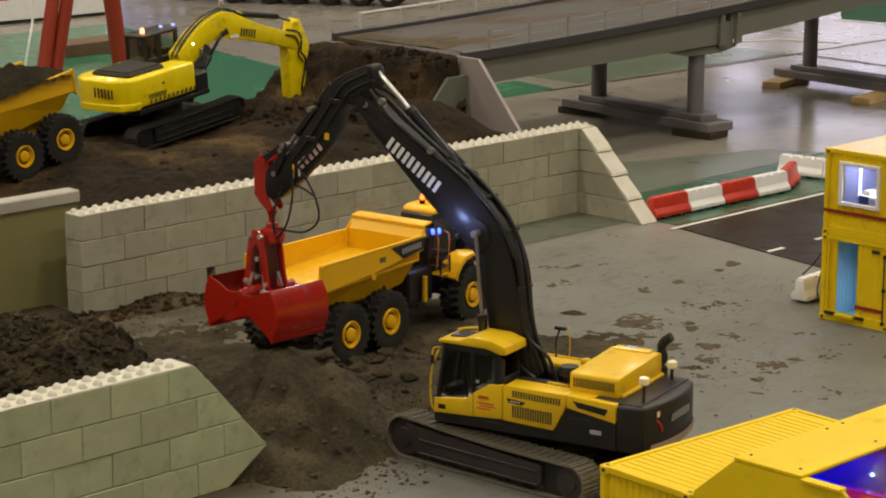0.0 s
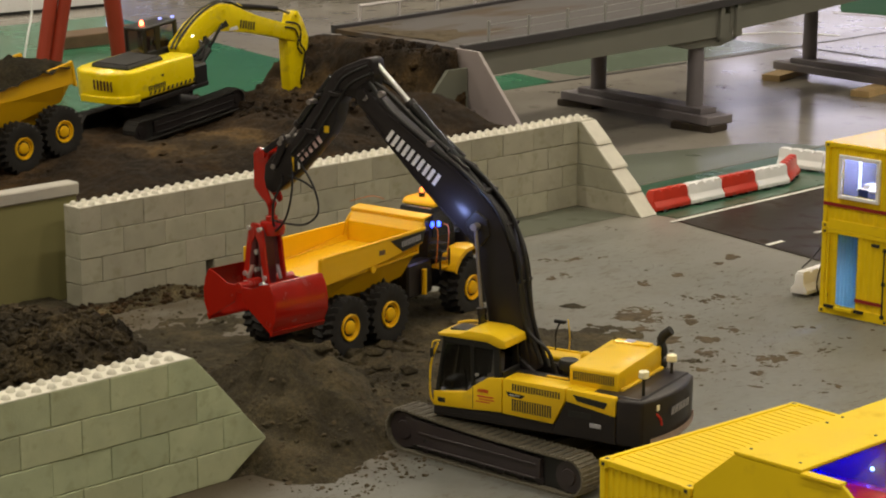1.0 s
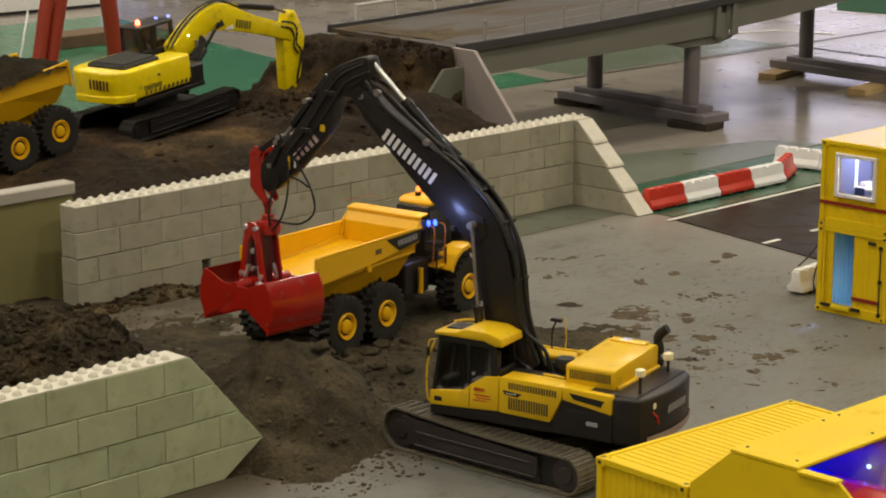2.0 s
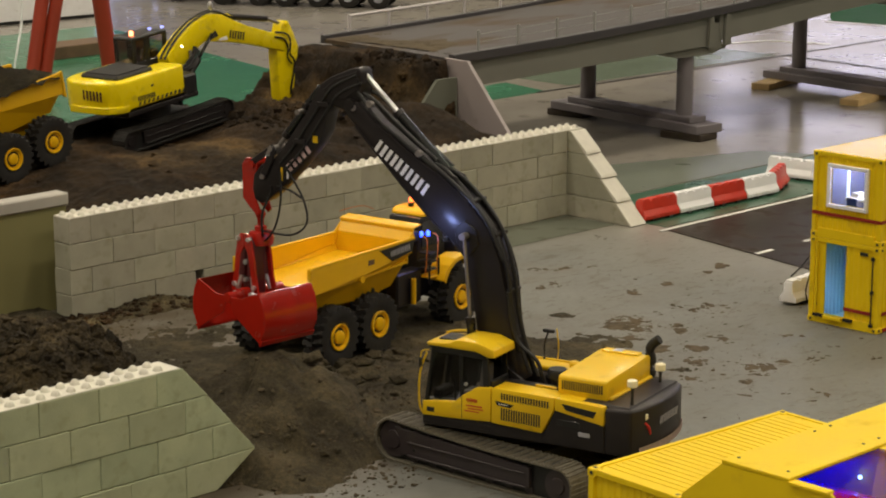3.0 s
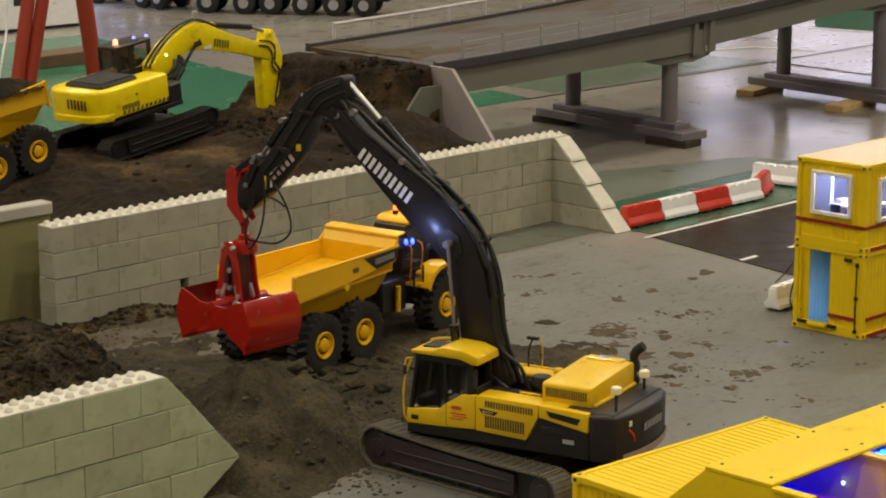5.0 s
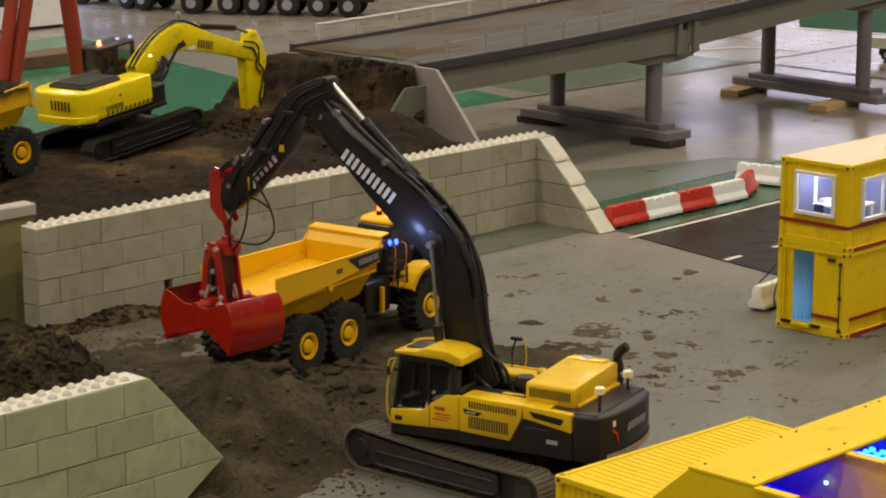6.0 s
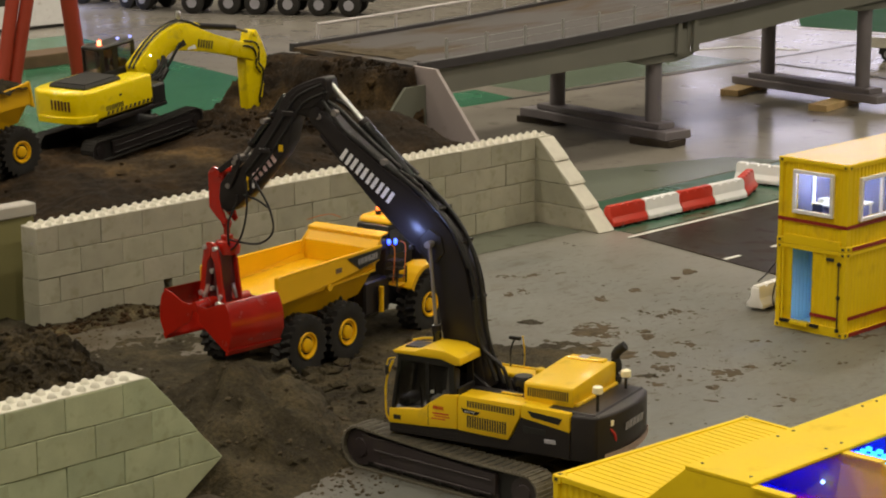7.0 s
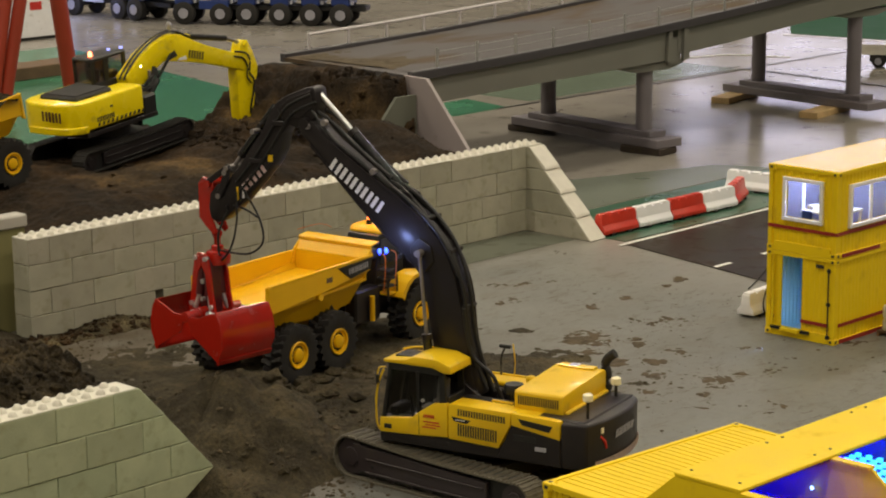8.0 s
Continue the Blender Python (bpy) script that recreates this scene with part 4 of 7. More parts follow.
def container(m, label, front=None, side_window=None, roof_ribs=True, fold=0.0022, name="shipping_container"):
    """x: along, front face at x = 0; y: across; front: (y0, y1, z0, z1) of an opening in the front wall."""
    c = thing(name, m, label, "container", "yellow containers")
    p = 0.010
    for x in (0, CL - p):
        for y in (0, CW - p):
            part("corner_post", boxes((x, x + p, y, y + p, 0.012, CH - 0.012), bevel=0.0008), CONT_YELLOW, c)
    for x in (0, CL - 0.014):
        for y in (0, CW - 0.014):
            for z in (0, CH - 0.012):
                bm = boxes((x - 0.0012, x + 0.0152, y - 0.0012, y + 0.0152, z, z + 0.012), bevel=0.0012)
                k = part("corner_casting", bm, CONT_YELLOW, c)
                xs = x - 0.0012 if x == 0 else x + 0.0152
                ys = y - 0.0012 if y == 0 else y + 0.0152
                part("casting_hole", boxes((min(xs, xs - 0.0004), max(xs, xs + 0.0004), y + 0.004, y + 0.010, z + 0.0035, z + 0.0085),
                                           (x + 0.004, x + 0.010, min(ys, ys - 0.0004), max(ys, ys + 0.0004), z + 0.0035, z + 0.0085),
                                           (x + 0.004, x + 0.010, y + 0.004, y + 0.010, z + 0.0117, z + 0.0124)), LETTER_DARK, k)
    for z in (0.0, CH - 0.009):
        for y in (0, CW - 0.008):
            part("side_rail", boxes((0.0152, CL - 0.0152, y, y + 0.008, z, z + 0.009), bevel=0.0006), CONT_YELLOW, c)
        for x in (0, CL - 0.008):
            part("end_rail", boxes((x, x + 0.008, 0.0152, CW - 0.0152, z, z + (0.020 if z == 0 else 0.009)), bevel=0.0006), CONT_YELLOW, c)
    # end wall in front
    lo, hi = 0.009, CH - 0.009
    bm = bmesh.new()
    if front:
        ya, yb, za, zb = front
        corrugated(bm, p, ya, lo, hi, 0.003, -1, "y", depth=fold)
        corrugated(bm, yb, CW - p, lo, hi, 0.003, -1, "y", depth=fold)
        if za > lo + 0.012:
            corrugated(bm, ya, yb, lo, za, 0.003, -1, "y", depth=fold)
        if zb < hi - 0.004:
            corrugated(bm, ya, yb, zb, hi, 0.003, -1, "y", depth=fold)
    else:
        corrugated(bm, p, CW - p, lo, hi, 0.003, -1, "y", depth=fold)
    part("end_wall", bm, CONT_YELLOW, c)
    part("end_wall", corrugated(bmesh.new(), p, CW - p, lo, hi, CL - 0.003, 1, "y", depth=fold), CONT_YELLOW, c)
    bm = bmesh.new()
    if side_window:
        xa, xb, za, zb = side_window
        corrugated(bm, p, xa, lo, hi, 0.003, -1, "x", depth=fold)
        corrugated(bm, xb, CL - p, lo, hi, 0.003, -1, "x", depth=fold)
        corrugated(bm, xa, xb, lo, za, 0.003, -1, "x", depth=fold)
        corrugated(bm, xa, xb, zb, hi, 0.003, -1, "x", depth=fold)
    else:
        corrugated(bm, p, CL - p, lo, hi, 0.003, -1, "x", depth=fold)
    part("side_wall", bm, CONT_YELLOW, c)
    part("side_wall", corrugated(bmesh.new(), p, CL - p, lo, hi, CW - 0.003, 1, "x", depth=fold), CONT_YELLOW, c)
    bm = boxes((0.008, CL - 0.008, 0.008, CW - 0.008, CH - 0.008, CH - 0.0020))
    part("roof", bm, CONT_YELLOW, c)
    if roof_ribs:
        n = 26
        rib = None
        for i in range(n):
            x = 0.022 + (CL - 0.044) * (i + 0.5) / n
            if rib is None:
                rib = part("roof_rib", boxes((-0.0042, 0.0042, 0.012, CW - 0.012, CH - 0.0021, CH - 0.0009), bevel=0.0005), CONT_YELLOW, c)
                rib.matrix_basis = pose(x, 0, 0)
            else:
                share("roof_rib", rib, pose(x, 0, 0), c)
    part("underframe", boxes((0.008, CL - 0.008, 0.008, CW - 0.008, 0.004, 0.010)), CONT_INNER, c)
    return c


CX, CY = 1.100, -1.237
low = container(pose(CX, CY, 0), "yellow shipping container with open door and red stripe", front=(0.083, 0.134, 0.020, 0.171), fold=0.0014)
part("lining", corrugated(bmesh.new(), 0.07, 0.165, 0.010, 0.172, 0.075, -1, "y", 0.014, 0.007), CONT_INNER, low, "pale blue corrugated lining")
part("lining", corrugated(bmesh.new(), 0.006, 0.072, 0.010, 0.172, 0.0640, 1, "x", 0.012, 0.004), CONT_INNER, low)
part("lining", corrugated(bmesh.new(), 0.006, 0.072, 0.010, 0.172, 0.1355, -1, "x", 0.012, 0.004), CONT_INNER, low)
part("sill", boxes((-0.010, 0.006, 0.083, 0.128, 0.012, 0.020), bevel=0.001), CONT_YELLOW, low)
door = part("door_leaf", boxes((-0.0015, 0.0015, -0.046, 0.0, 0.018, 0.170), bevel=0.0006), CONT_YELLOW, low)
door.matrix_basis = pose(-0.003, 0.150, 0, 0, 0, 142)
part("door_stripe", boxes((-0.0024, -0.0016, -0.046, 0, 0.036, 0.043)), LINE_RED, door)
part("lock_rod", cyl(bmesh.new(), (-0.003, 0.014, 0.012), (-0.003, 0.014, 0.160), 0.0016, None, 8), BLACK, low)
for z in (0.016, 0.085, 0.155):
    part("rod_clamp", boxes((-0.0055, 0.0, 0.0105, 0.0175, z - 0.0035, z + 0.0035), bevel=0.0006), BLACK, low)
part("label_plate", boxes((-0.0012, 0.0002, 0.028, 0.047, 0.158, 0.165)), LETTER_DARK, low)
part("lock_box", boxes((-0.006, 0.0, 0.060, 0.080, 0.014, 0.020)), BLACK, low)
part("lock_box", boxes((-0.006, 0.0, 0.132, 0.155, 0.014, 0.020)), BLACK, low)
part("stripe", boxes((-0.0006, 0.0008, 0.016, 0.083, 0.036, 0.043)), LINE_RED, low)
part("stripe", boxes((0.016, CL, -0.0006, 0.0008, 0.036, 0.043)), LINE_RED, low)
part("stripe", boxes((0.020, CL, -0.0010, 0.0004, 0.001, 0.009)), LINE_RED, low)

up = container(pose(CX, CY, CH + 0.0005), "yellow office container with lit windows, stacked on another", front=(0.042, 0.126, 0.074, 0.150), side_window=(0.052, 0.190, 0.066, 0.142), roof_ribs=False, fold=0.0014, name="office_container")
SHEET_YELLOW = mat("glossy_yellow_sheet", (0.80, 0.545, 0.010), 0.18, vary=0.05, scale=12, bump=0.01, spec=0.45)
part("roof_sheet", boxes((0.004, CL - 0.004, 0.004, CW - 0.004, CH - 0.0045, CH + 0.0005), bevel=0.0006), SHEET_YELLOW, up, "smooth glossy roof sheet")


def cont_window(parent, a0, a1, z0, z1, axis):
    f = 0.0075
    def bx(s0, s1, za, zb, d0=-0.004, d1=0.004):
        return (d0, d1, s0, s1, za, zb) if axis == "y" else (s0, s1, d0, d1, za, zb)
    fr = part("window_frame", boxes(bx(a0 - f, a1 + f, z1, z1 + f), bx(a0 - f, a1 + f, z0 - f, z0), bx(a0 - f, a0, z0, z1), bx(a1, a1 + f, z0, z1), bevel=0.001), WHITE, parent, "white window frame")
    part("window_pane", boxes(bx(a0, a1, z0, z1, 0.0005, 0.0012)), WINDOW_GLASS, fr).visible_shadow = False
    return fr


WINDOW_GLASS = bpy.data.materials.new("clear_window_glass")
WINDOW_GLASS.use_nodes = True
_b = WINDOW_GLASS.node_tree.nodes["Principled BSDF"]
_b.inputs["Transmission Weight"].default_value, _b.inputs["Roughness"].default_value, _b.inputs["IOR"].default_value = 1.0, 0.02, 1.02
cont_window(up, 0.042, 0.126, 0.074, 0.150, "y")
cont_window(up, 0.052, 0.190, 0.066, 0.142, "x")
part("window_bar", boxes((0.118, 0.124, -0.003, 0.003, 0.066, 0.142)), WHITE, up)
part("stripe", boxes((-0.0006, 0.0008, 0.0005, CW - 0.0005, 0.048, 0.055)), LINE_RED, up)
part("stripe", boxes((0.0002, CL, -0.0006, 0.0008, 0.048, 0.055)), LINE_RED, up)
part("stripe", boxes((0.022, 0.16, -0.0012, 0.0002, 0.0008, 0.0085)), LINE_RED, up)
TUBE_LIGHT = mat("bluish_tube", (0.7, 0.8, 1.0), 0.3, emit=(0.62, 0.70, 1.0), strength=1.6)
OFFICE = mat("office_lining", (0.16, 0.16, 0.27), 0.7, vary=0.05)
part("inner_wall", boxes((0.20, 0.203, 0.01, CW - 0.01, 0.012, CH - 0.012)), OFFICE, up)
part("inner_wall", boxes((0.012, 0.2, CW - 0.012, CW - 0.009, 0.012, CH - 0.012)), OFFICE, up)
part("inner_floor", boxes((0.012, 0.2, 0.012, CW - 0.012, 0.010, 0.013)), OFFICE, up)
part("ceiling_led", boxes((0.06, 0.15, 0.05, 0.12, CH - 0.014, CH - 0.011)), WHITE_LED, up)
part("lamp_tube", cyl(bmesh.new(), (0.066, 0.128, 0.076), (0.066, 0.128, 0.140), 0.0032, None, 12), TUBE_LIGHT, up, "upright bluish light tube")
desk = thing("office_desk", pose(CX + 0.045, CY + 0.055, CH + 0.0135), "small white office desk inside the container", "desk")
part("desktop", boxes((0, 0.10, -0.022, 0.066, 0.064, 0.068), bevel=0.0006), WHITE, desk)
for x in (0.004, 0.094):
    for y in (-0.018, 0.046):
        part("leg", boxes((x - 0.002, x + 0.002, y - 0.002, y + 0.002, 0, 0.064)), WHITE, desk)
DIM_SCREEN = mat("pale_plastic", (0.62, 0.66, 0.74), 0.4, vary=0.05)
screen = thing("desk_monitor", pose(CX + 0.062, CY + 0.062, CH + 0.0135 + 0.068, 0, 0, 20), "small pale monitor on the office desk", "monitor")
part("panel", boxes((-0.002, 0.002, -0.017, 0.017, 0.008, 0.030), bevel=0.0006), DIM_SCREEN, screen)
part("stand", boxes((-0.004, 0.004, -0.004, 0.004, 0.0, 0.009), bevel=0.0005), DIM_SCREEN, screen)
papers = thing("paper_stack", pose(CX + 0.070, CY + 0.105, CH + 0.0135 + 0.068, 0, 0, -12), "loose pile of white papers on the office desk", "papers")
for k in range(4):
    part("sheet", boxes((-0.012 + 0.001 * k, 0.012 + 0.001 * k, -0.009, 0.009, 0.0022 * k, 0.0022 * k + 0.002)), WHITE, papers)
chair = thing("office_chair", pose(CX + 0.03, CY + 0.085, CH + 0.0135), "small dark blue office chair at the desk", "chair")
part("seat", boxes((-0.012, 0.012, -0.012, 0.012, 0.030, 0.035), bevel=0.001), TRUCK_BLUE, chair)
part("backrest", boxes((-0.014, -0.011, -0.012, 0.012, 0.036, 0.075), bevel=0.001), TRUCK_BLUE, chair)
part("stem", cyl(bmesh.new(), (0, 0, 0), (0, 0, 0.03), 0.003), BLACK, chair)
li = bpy.data.lights.new("office_led", "POINT")
li.energy, li.color, li.shadow_soft_size = 0.62, (0.55, 0.66, 1.0), 0.02
new("office_led", li).location = (CX + 0.10, CY + 0.085, CH + 0.150)
li = bpy.data.lights.new("doorway_led", "POINT")
li.energy, li.color, li.shadow_soft_size = 0.024, (0.6, 0.82, 1.0), 0.008
new("doorway_led", li).location = (CX + 0.014, CY + 0.078, 0.060)
part("doorway_lamp", boxes((0.012, 0.030, 0.066, 0.078, 0.0105, 0.0125)), WHITE_LED, low)

li = bpy.data.lights.new("sill_led", "SPOT")
li.energy, li.color, li.shadow_soft_size, li.spot_size, li.spot_blend = 4.6, (0.30, 0.45, 1.0), 0.003, radians(11), 0.9
new("sill_led", li).matrix_basis = look((CX - 0.014, CY + 0.0885, 0.011), (CX - 0.13, CY + 0.0950, 0.0))

pallet = thing("loaded_pallet", pose(1.262, -1.285, 0), "wooden pallet with pale round cans beside the container", "pallet")
part("deck", boxes((-0.03, 0.05, -0.035, 0.03, 0.008, 0.013), bevel=0.0006), WOOD_DARK, pallet)
for y in (-0.03, 0.0, 0.024):
    part("bearer", boxes((-0.03, 0.05, y, y + 0.006, 0, 0.008)), WOOD_DARK, pallet)
for k, (x, y) in enumerate(((-0.015, 0.012), (0.012, 0.012), (-0.015, -0.016), (0.012, -0.016))):
    for z in (0.013, 0.040):
        part("can", lathe(bmesh.new(), [(0.011, z), (0.012, z + 0.003), (0.012, z + 0.020), (0.009, z + 0.026)], (x, y, 0), "z", 14), STUD, pallet, "", True)

# container with ribbed roof and the open garage beside it
BAZ = -3.6
container(pose(-0.383, -1.752, 0, 0, 0, BAZ) @ pose(0, -CW, 0.004), "yellow shipping container with ribbed roof", roof_ribs=True)
GX, GY = -0.393, -1.995
gar = thing("model_garage", pose(GX, GY, 0, 0, 0, -0.6), "open yellow garage row with flat roof and blue light inside", "garage")
GZ, BAY = 0.250, 0.203
part("roof", boxes((-0.004, 1.30, -0.110, 0.0, GZ, GZ + 0.005), bevel=0.0008), CONT_YELLOW, gar, "flat yellow roof sheet")
# the blue of the lamps is put into this lining's own colour
GARAGE_IN = mat("garage_lining_blue_light", (0.004, 0.002, 0.75), 0.6, vary=0.05, spec=0.05)
BULB = mat("bluish_bulb", (0.6, 0.8, 1.0), 0.3, emit=(0.35, 0.65, 1.0), strength=3.5)
part("back_wall", boxes((0.0, 1.30, 0.061, 0.067, 0.0, 0.191)), CONT_YELLOW, gar)
part("lining", boxes((0.0005, 1.30, 0.0575, 0.0605, 0.004, 0.188)), GARAGE_IN, gar, "back lining, blue lamp light put into its colour")
bm = bmesh.new()
prism(bm, [(0.067, 0.191), (0.0, GZ), (-0.004, GZ - 0.003), (0.061, 0.187)], 0.0, 1.30, "x")
part("eaves_panel", bm, CONT_YELLOW, gar)
# linings added below the yellow panels so that they look lit blue
bm = bmesh.new()
prism(bm, [(0.0600, 0.1866), (-0.0045, GZ - 0.0036), (-0.0060, GZ - 0.0052), (0.0576, 0.1846)], 0.0005, 1.2995, "x")
part("eaves_lining", bm, GARAGE_IN, gar, "added lining, blue lamp light put into its colour")
part("roof_lining", boxes((0.0005, 1.2995, -0.106, -0.006, GZ - 0.003, GZ - 0.0005)), GARAGE_IN, gar, "added lining, blue lamp light put into its colour")
part("floor_plate", boxes((0.0, 1.30, -0.26, 0.0575, 0.0, 0.004)), GARAGE_IN, gar)
for k in range(7):
    x = BAY * k
    bm = bmesh.new()
    prism(bm, [(0.067, 0.0), (0.067, 0.191), (0.0, GZ - 0.0005), (-0.172, GZ - 0.0005), (-0.250, 0.185), (-0.250, 0.0)], x - 0.003, x + 0.003, "x", bevel=0.0006)
    part("partition", bm, CONT_YELLOW, gar)
    part("partition_rim", boxes((x - 0.008, x + 0.008, -0.172, -0.111, GZ - 0.002, GZ + 0.0015)), CONT_YELLOW, gar)
for k in range(6):
    x = BAY * k
    part("light_strip", boxes((x + 0.03, x + BAY - 0.03, 0.030, 0.036, 0.180, 0.184)), BLUE_LED, gar)
    li = bpy.data.lights.new("garage_led", "AREA")
    li.shape, li.size, li.size_y, li.energy, li.color = "RECTANGLE", 0.14, 0.05, 7.5, (0.0, 0.0, 1.0)
    new("garage_led", li).matrix_basis = pose(GX, GY, 0, 0, 0, -0.6) @ pose(x + BAY / 2, -0.02, GZ - 0.012)
    bm = bmesh.new()
    bmesh.ops.create_icosphere(bm, subdivisions=2, radius=0.0030, matrix=Matrix.Translation((x + BAY - 0.012, -0.085, 0.205)))
    part("lamp_bulb", bm, BULB, gar, "", True)
for k in range(7):
    for x in (BAY * k + 0.018, BAY * k - 0.018):
        for y in (-0.012, -0.092):
            if x > 0:
                part("roof_screw", cyl(bmesh.new(), (x, y, GZ + 0.005), (x, y, GZ + 0.006), 0.0022, None, 8), LETTER_DARK, gar)


def model_van(bay, paint, label, lit=False):
    v = thing("parked_model_van", pose(GX + 0.103 + BAY * bay, GY - 0.10, 0.004, 0, 0, 90), label, "model van", "parked vans")
    outline = [(-0.066, 0.025), (0.066, 0.025), (0.070, 0.110), (0.064, 0.165), (0.046, 0.196), (0.0, 0.207), (-0.046, 0.196), (-0.064, 0.165), (-0.070, 0.110)]
    part("body", prism(bmesh.new(), outline, -0.12, 0.13, "x", bevel=0.006, seg=2), paint, v, "", True)
    part("windscreen", boxes((-0.1215, -0.1198, -0.052, 0.052, 0.105, 0.165), bevel=0.0004), GLASS_DARK, v)
    for y in (-0.0708, 0.0690):
        part("side_window", boxes((-0.10, -0.02, y, y + 0.0018, 0.112, 0.150), bevel=0.0004), GLASS_DARK, v)
    bar = part("roof_lamp_bar", boxes((-0.11, -0.09, -0.04, 0.04, 0.204, 0.212), bevel=0.002), BLACK, v)
    if lit:
        for k in range(48):
            x, y = -0.085 + 0.018 * (k // 6), -0.0375 + 0.015 * (k % 6)
            part("roof_led", boxes((x - 0.004, x + 0.004, y - 0.0035, y + 0.0035, 0.2035, 0.2095), bevel=0.001), CYAN_LED, bar)
    for x in (-0.080, 0.085):
        for y in (-0.058, 0.058):
            part("wheel", lathe(bmesh.new(), [(0.018, y - 0.008), (0.026, y - 0.006), (0.026, y + 0.006), (0.018, y + 0.008)], (x, 0, 0.026), "y", 20), RUBBER, v, "", True)
    return v


CYAN_LED = mat("cyan_led", (0.2, 0.8, 1.0), 0.3, emit=(0.05, 0.55, 1.0), strength=2.2)
model_van(0, RED, "dark red model van with rounded roof parked in the garage")
model_van(1, TRUCK_BLUE, "blue model van with cyan roof lamps parked in the garage", True)

# ---- far side of the hall floor ----
tri = thing("red_gantry", pose(1.92, 2.74, 0), "tall red steel A-frame gantry with splayed legs", "gantry")
for a, b in (((-0.1275, -0.03, 0), (0.018, -0.01, 0.62)), ((-0.0757, -0.03, 0), (0.058, -0.05, 0.62)), ((0.390, 0.20, 0), (0.306, 0.20, 0.62))):
    part("leg", tube(bmesh.new(), [a, b], 0.031 if a[0] > 0 else 0.0235, 14), TRIPOD, tri, "", True)
part("crossbar", tube(bmesh.new(), [(0.02, -0.02, 0.62), (0.306, 0.20, 0.62)], 0.02, 12), TRIPOD, tri, "", True)
tagged(part("hose", tube(bmesh.new(), [(1.67, 2.62, 0.0), (1.655, 2.60, 0.09), (1.675, 2.60, 0.18), (1.71, 2.62, 0.28), (1.74, 2.62, 0.62)], 0.0042, 8, 6), WHITE, None, "", True), "thin white hose hanging by the gantry", "hose")
tagged(part("wood_plank", boxes((-0.22, 0.22, -0.07, 0.07, 0, 0.05), bevel=0.003), WOOD_DARK), "flat brown wooden plank on the green floor", "wood plank").matrix_basis = pose(2.50, 3.33, 0, 0, 0, 2)
pan = thing("display_panel", pose(2.2, 4.33, 0, 0, 0, -3), "low white display panel with small printed marks", "display panel")
part("board", boxes((-0.6, 1.05, 0, 0.03, 0.012, 0.42), bevel=0.002), WHITE, pan)
part("base_strip", boxes((-0.6, 1.05, -0.004, 0.034, 0.0, 0.012)), BLACK, pan)
for x, z, w, c in ((0.50, 0.10, 0.05, LETTER_RED), (0.70, 0.11, 0.09, LETTER_DARK), (0.90, 0.13, 0.06, LETTER_RED), (0.62, 0.2, 0.2, LETTER_RED)):
    part("printed_mark", boxes((x, x + w, -0.0015, 0.0002, z, z + 0.035)), c, pan)


def wheel(parent, x, y, z, r, w, side, rim_mat, rim=0.5, name="wheel"):
    bm = bmesh.new()
    lathe(bm, [(r * rim, -w / 2), (r * 0.86, -w / 2), (r, -w * 0.36), (r, w * 0.36), (r * 0.86, w / 2), (r * rim, w / 2)], (x, y, z), "y", 30)
    t = part(name, bm, RUBBER, parent, "", True)
    yo = y + side * w / 2
    bm = bmesh.new()
    lathe(bm, [(r * rim * 1.0, 0.002), (r * rim * 1.04, 0.0045), (r * rim * 0.94, 0.005), (r * rim * 0.85, -0.008), (r * rim * 0.45, -0.009), (r * rim * 0.42, 0.001), (r * rim * 0.30, 0.003), (r * rim * 0.05, 0.003)] if side > 0 else
          [(r * rim * 1.0, -0.002), (r * rim * 1.04, -0.0045), (r * rim * 0.94, -0.005), (r * rim * 0.85, 0.008), (r * rim * 0.45, 0.009), (r * rim * 0.42, -0.001), (r * rim * 0.30, -0.003), (r * rim * 0.05, -0.003)], (x, yo, z), "y", 24)
    part("rim", bm, rim_mat, t, "", True)
    return t


